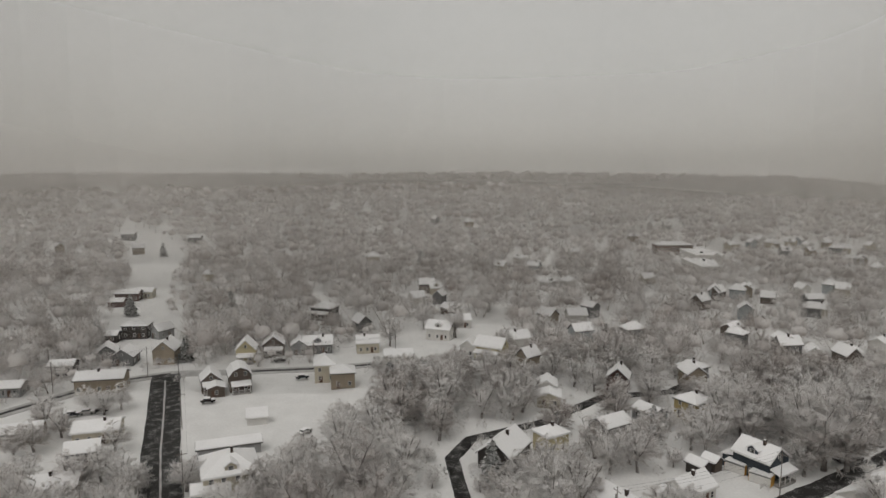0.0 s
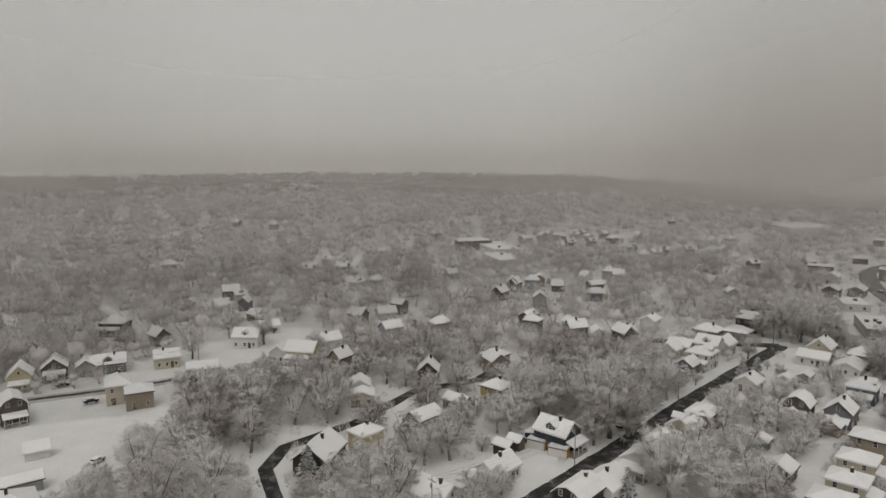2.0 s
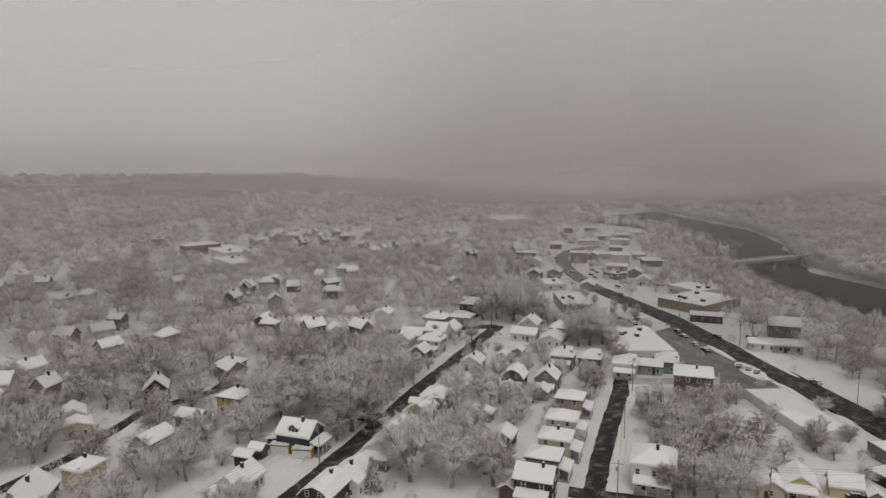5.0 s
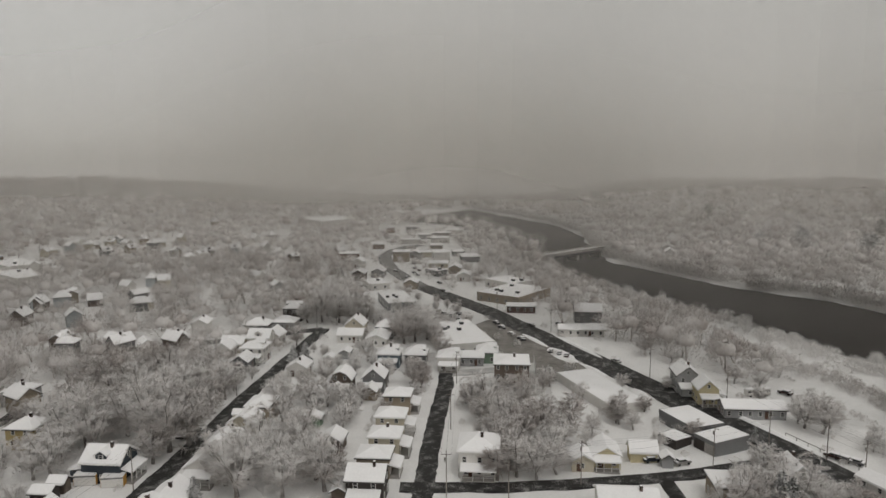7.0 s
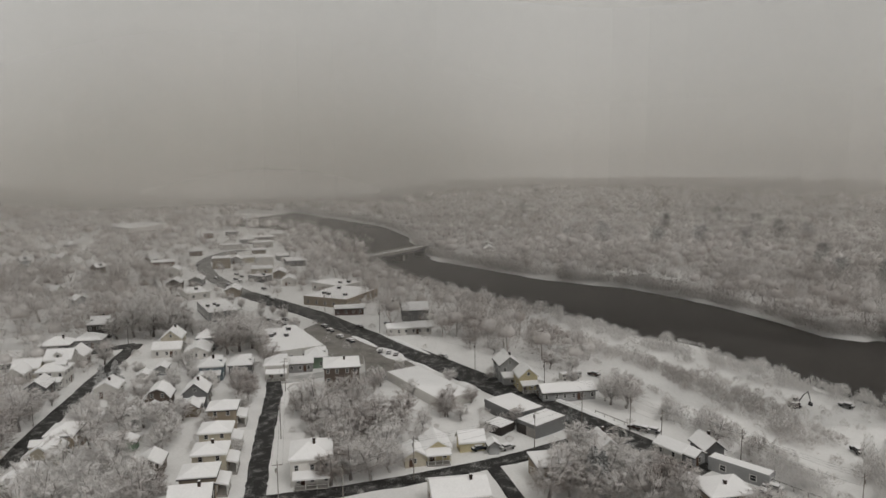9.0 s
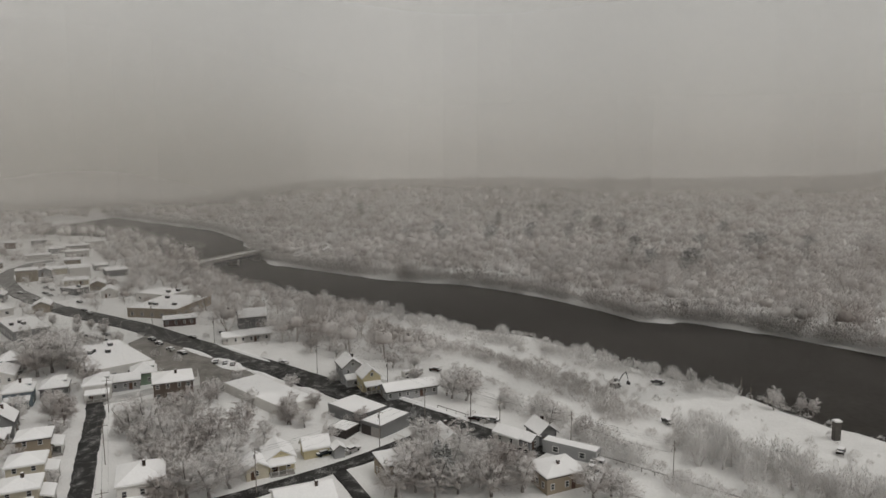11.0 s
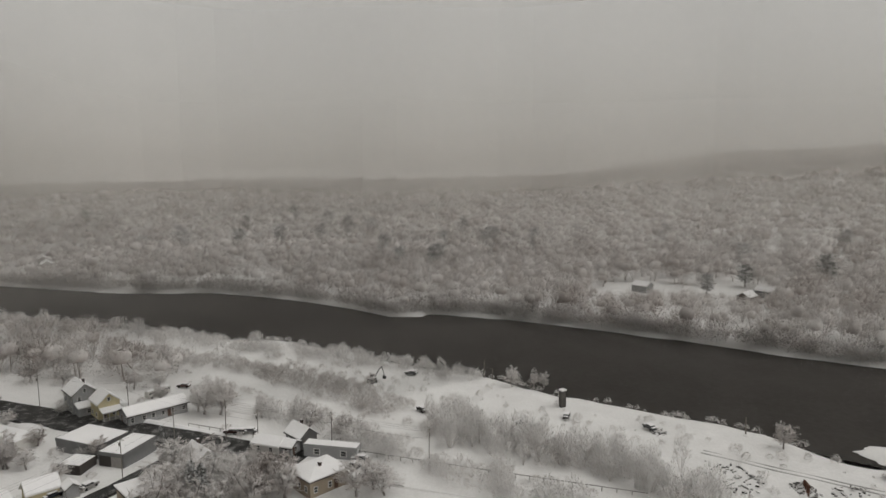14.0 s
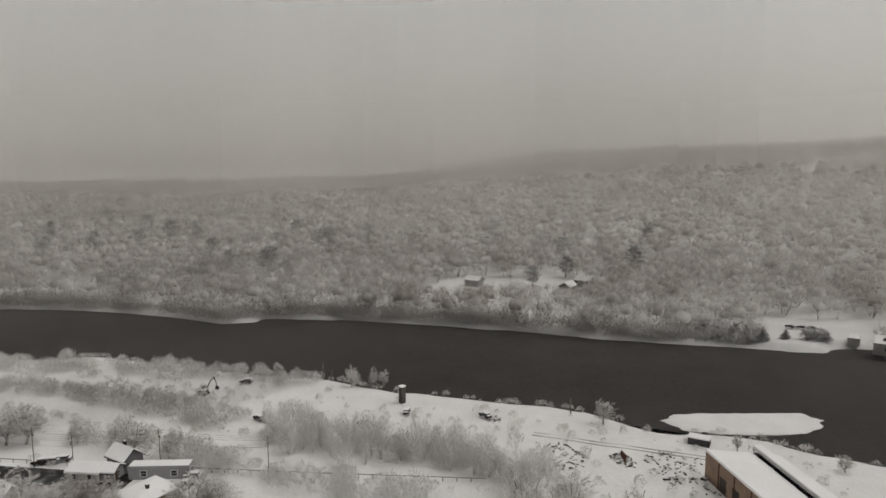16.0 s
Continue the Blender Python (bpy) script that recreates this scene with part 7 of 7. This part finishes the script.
guard_rail([(183, 29), (172, 12), (160, -7), (141, -38), (122, -70)], "long guard rail along the far side of the road")
guard_rail([(168, 33), (160, 18), (150, 2), (136, -21)], "guard rail along the near side of the road")


# ---- balconies of the apartment house ----
def balconies(x, y, rot, w, l, floors):
    for f_ in range(floors):
        b_ = thing("balcony", x, y, 0, rot - 90, "wooden balcony on the side of the dark apartment house", "balcony", "stacked balconies")
        zf = 0.4 + 2.7 * f_
        part("balcony_floor", box(w / 2 + 0.01, w / 2 + 1.9, -l * 0.4, l * 0.4, zf, zf + 0.18), TRIM, b_)
        part("railing", box(w / 2 + 1.82, w / 2 + 1.9, -l * 0.4, l * 0.4, zf + 0.5, zf + 1.05), TRIM, b_)
        for k in range(4):
            u = -l * 0.4 + 0.08 + k * (l * 0.8 - 0.16) / 3
            part("balcony_post", box(w / 2 + 1.75, w / 2 + 1.87, u - 0.06, u + 0.06, zf + 0.18, zf + 2.7), TRIM, b_)


balconies(176.4, 105.2, 32, 10.4, 10.4, 3)


# ---- two storage boxes on the snow below the dark blue house ----
def storage_box(x, y, rot):
    e = thing("storage_container", x, y, 0.1, rot, "white storage container with orange ends under a snow cap", "container", "storage containers")
    part("body", box(-2.3, 2.3, -1.05, 1.05, 0.1, 2.35, 0.04), WALLS["white"], e)
    for s in (-1, 1):
        part("end_door", box(s * 2.34 - 0.03, s * 2.34 + 0.03, -1.0, 1.0, 0.15, 2.3, 0.01), ORANGE, e, "orange end door")
    part("rail", box(-2.3, 2.3, -1.09, -1.06, 2.0, 2.3), WALLS["slate"], e)
    part("snow_cap", box(-2.32, 2.32, -1.08, 1.08, 2.36, 2.6, 0.1), SNOW, e)


storage_box(66.1, 145.9, -49)
storage_box(69.1, 140.3, -46)

# ---- parked cars, poles and wires ----
car(214.7, 111.6, 23, "slate")
car(213.9, 107.8, 23, "grey")
car(212.9, 104.5, 20, "red")
car(233.9, 144.3, 60, "navy")
car(226.9, 135.5, 60, "white")
car(223.2, 129.0, 56, "dark")
car(239.1, 150.3, 57, "navy")
car(244.3, 136.4, 60, "dark")
car(252.9, 127.8, 54, "navy")
car(216.7, 87.8, 59, "white")
car(238.4, 172.7, 59, "red")
car(243.7, 172.8, 61, "slate")
car(237.3, 189.4, 53, "grey")
car(236.0, 183.5, 60, "red")
car(316.3, 272.2, 59, "slate")
car(301.8, 251.2, 58, "grey")
car(175.3, 17.4, 75, "red")
car(174.8, 15.4, 75, "slate")
car(174.7, 13.1, 77, "grey")
car(-67.8, 189.4, 14, "dark")
car(-101.3, 178.9, 18, "navy")
car(-98.0, 180.5, 16, "white")
car(-95.0, 181.8, 19, "dark")
car(-35.3, 166.8, 61, "white")
car(-34.9, 158.2, 56, "dark")
car(92.5, 151.1, 28, "dark")
car(95.4, 150.9, 31, "navy")
car(236.5, 169.2, 63, "navy")
car(238.6, 174.0, 53, "white")
car(240.1, 178.3, 61, "dark")
car(223.2, 128.5, 55, "navy")
car(193.6, 170.0, 30, "dark")
car(192.0, 129.9, 27, "navy")
car(144.4, 138.4, 35, "white")
car(215.9, 35.0, 71, "red")
car(152.2, -13.2, 74, "slate")
car(149.0, -11.1, 74, "grey")
car(-56.6, 229.5, 14, "dark")
car(-45.0, 211.0, 20, "navy")
car(148.5, 50.9, -45, "navy")
car(151.4, 44.8, -36, "white")
car(93.4, 150.8, 29, "white")
car(95.8, 150.7, 27, "dark")
car(183.5, -249.5, 6, "dark")
car(180.5, -252.5, 15, "navy")
car(177.8, -255.5, 8, "white")
# the first four car copies stand in for snowed-over scrap machines
for x, y, rot, paint in ((180, -33.1, 20, "dark"), (212.9, -35.7, 60, "slate"), (166.6, -70.5, -30, "dark"), (154.5, -88.5, 10, "slate"),
                         (291, 262, 55, "dark"), (296, 266, 55, "navy"), (313, 252, 60, "white"), (318, 259, 60, "dark"), (327, 262, 50, "red"), (332, 270, 50, "grey"), (347, 283, 48, "dark"),
                         (352, 318, 45, "navy"), (362, 290, 50, "dark"), (405, 330, 10, "red"), (424, 325, 10, "dark"), (278, 205, 58, "grey"), (283, 211, 58, "dark"), (300, 226, 60, "navy")):
    car(x, y, rot, paint)
pole_line([(32.1, 118.7), (70.2, 134.3), (120.1, 166.3), (187.6, 204.1)], "street")
pole_line([(107.7, 79.6), (137.2, 99.9), (167.2, 119.5)], "street")
pole_line([(164.6, 10.3), (195.2, 46.3), (207.8, 72.8), (240.0, 124.9), (262.1, 164.2), (294.6, 213.5)], "main road")
pole_line([(111.4, 66.8), (128.7, 59.2), (154.4, 38.8), (170.8, 30.5)], "side street")
pole_line([(173.3, 18.6), (159.1, -7.1), (144.7, -28.2)], "main road")
pole_line([(-116.3, 196.1), (-95.3, 213.1), (-43.1, 220.8), (-16.5, 230.4)], "cross street")
pole_line([(-54.1, 134.4), (-68.1, 170.4), (-80.5, 201.1)], "straight street")

# ---- haze of falling snow, imitated by half-clear pale shells added round the town ----
def veil(radius, share, height):
    m = bpy.data.materials.new("haze shell")
    m.use_nodes = True
    n, l = m.node_tree.nodes, m.node_tree.links
    n.clear()
    out_ = n.new("ShaderNodeOutputMaterial")
    clear_, a, b = n.new("ShaderNodeBsdfTransparent"), n.new("ShaderNodeBsdfDiffuse"), n.new("ShaderNodeBsdfTranslucent")
    for q in (a, b):
        q.inputs["Color"].default_value = (0.9, 0.87, 0.83, 1)
    body, veil_ = n.new("ShaderNodeMixShader"), n.new("ShaderNodeMixShader")
    body.inputs[0].default_value = 0.5
    l.new(a.outputs[0], body.inputs[1])
    l.new(b.outputs[0], body.inputs[2])
    geo = n.new("ShaderNodeNewGeometry")
    sep = n.new("ShaderNodeSeparateXYZ")
    l.new(geo.outputs["Position"], sep.inputs[0])
    fade = n.new("ShaderNodeMapRange")
    fade.inputs["From Min"].default_value, fade.inputs["From Max"].default_value = 0, 70 + 2.0 * radius
    fade.inputs["To Min"].default_value, fade.inputs["To Max"].default_value = 1.0, 0.0
    l.new(sep.outputs["Z"], fade.inputs["Value"])
    soft_ = n.new("ShaderNodeMath")
    soft_.operation = "POWER"
    soft_.inputs[1].default_value = 1.6 * (70 + 2.0 * radius) / height
    l.new(fade.outputs[0], soft_.inputs[0])
    part_ = n.new("ShaderNodeMath")
    part_.operation = "MULTIPLY"
    part_.inputs[1].default_value = share
    l.new(soft_.outputs[0], part_.inputs[0])
    rise_ = n.new("ShaderNodeMapRange")
    rise_.interpolation_type = "SMOOTHSTEP"
    rise_.inputs["From Min"].default_value, rise_.inputs["From Max"].default_value = -3, 42
    l.new(sep.outputs["Z"], rise_.inputs["Value"])
    low_ = n.new("ShaderNodeMath")
    low_.operation = "MULTIPLY"
    l.new(part_.outputs[0], low_.inputs[0])
    l.new(rise_.outputs[0], low_.inputs[1])
    far_ = n.new("ShaderNodeVectorMath")
    far_.operation = "DISTANCE"
    far_.inputs[1].default_value = (720, 620, 0)
    l.new(geo.outputs["Position"], far_.inputs[0])
    thick = n.new("ShaderNodeMapRange")
    thick.interpolation_type = "SMOOTHSTEP"
    thick.inputs["From Min"].default_value, thick.inputs["From Max"].default_value = 100, 520
    thick.inputs["To Min"].default_value, thick.inputs["To Max"].default_value = 1.65, 1.0
    l.new(far_.outputs["Value"], thick.inputs["Value"])
    dense = n.new("ShaderNodeMath")
    dense.operation = "MULTIPLY"
    dense.use_clamp = True
    l.new(low_.outputs[0], dense.inputs[0])
    north = n.new("ShaderNodeVectorMath")
    north.operation = "DISTANCE"
    north.inputs[1].default_value = (100, 1050, 0)
    l.new(geo.outputs["Position"], north.inputs[0])
    thin_ = n.new("ShaderNodeMapRange")
    thin_.interpolation_type = "SMOOTHSTEP"
    thin_.inputs["From Min"].default_value, thin_.inputs["From Max"].default_value = 250, 950
    thin_.inputs["To Min"].default_value, thin_.inputs["To Max"].default_value = 0.68, 1.0
    l.new(north.outputs["Value"], thin_.inputs["Value"])
    mixed = n.new("ShaderNodeMath")
    mixed.operation = "MULTIPLY"
    l.new(thick.outputs[0], mixed.inputs[0])
    l.new(thin_.outputs[0], mixed.inputs[1])
    l.new(mixed.outputs[0], dense.inputs[1])
    l.new(dense.outputs[0], veil_.inputs[0])
    l.new(clear_.outputs[0], veil_.inputs[1])
    l.new(body.outputs[0], veil_.inputs[2])
    l.new(veil_.outputs[0], out_.inputs["Surface"])
    n_ = 128
    v, f = [], []
    for k in range(n_):
        a_ = math.tau * k / n_
        r = radius * (1 + 0.05 * math.sin(5 * a_ + radius) + 0.03 * math.sin(13 * a_))
        v += [(r * math.cos(a_), r * math.sin(a_), -8), (r * math.cos(a_), r * math.sin(a_), 70 + 2.0 * r)]
        j = (k + 1) % n_
        f.append((2 * k, 2 * j, 2 * j + 1, 2 * k + 1))
    shell = arr("haze_shell", v, f, m)
    return tagged(shell, "pale half-clear shell imitating the haze of falling snow", "haze", kind="stuff")


for radius, share, height in ((205, 0.09, 100), (285, 0.17, 115), (380, 0.25, 150), (510, 0.27, 210), (670, 0.28, 290), (860, 0.48, 420), (1120, 0.78, 520)):
    veil(radius, share, height)
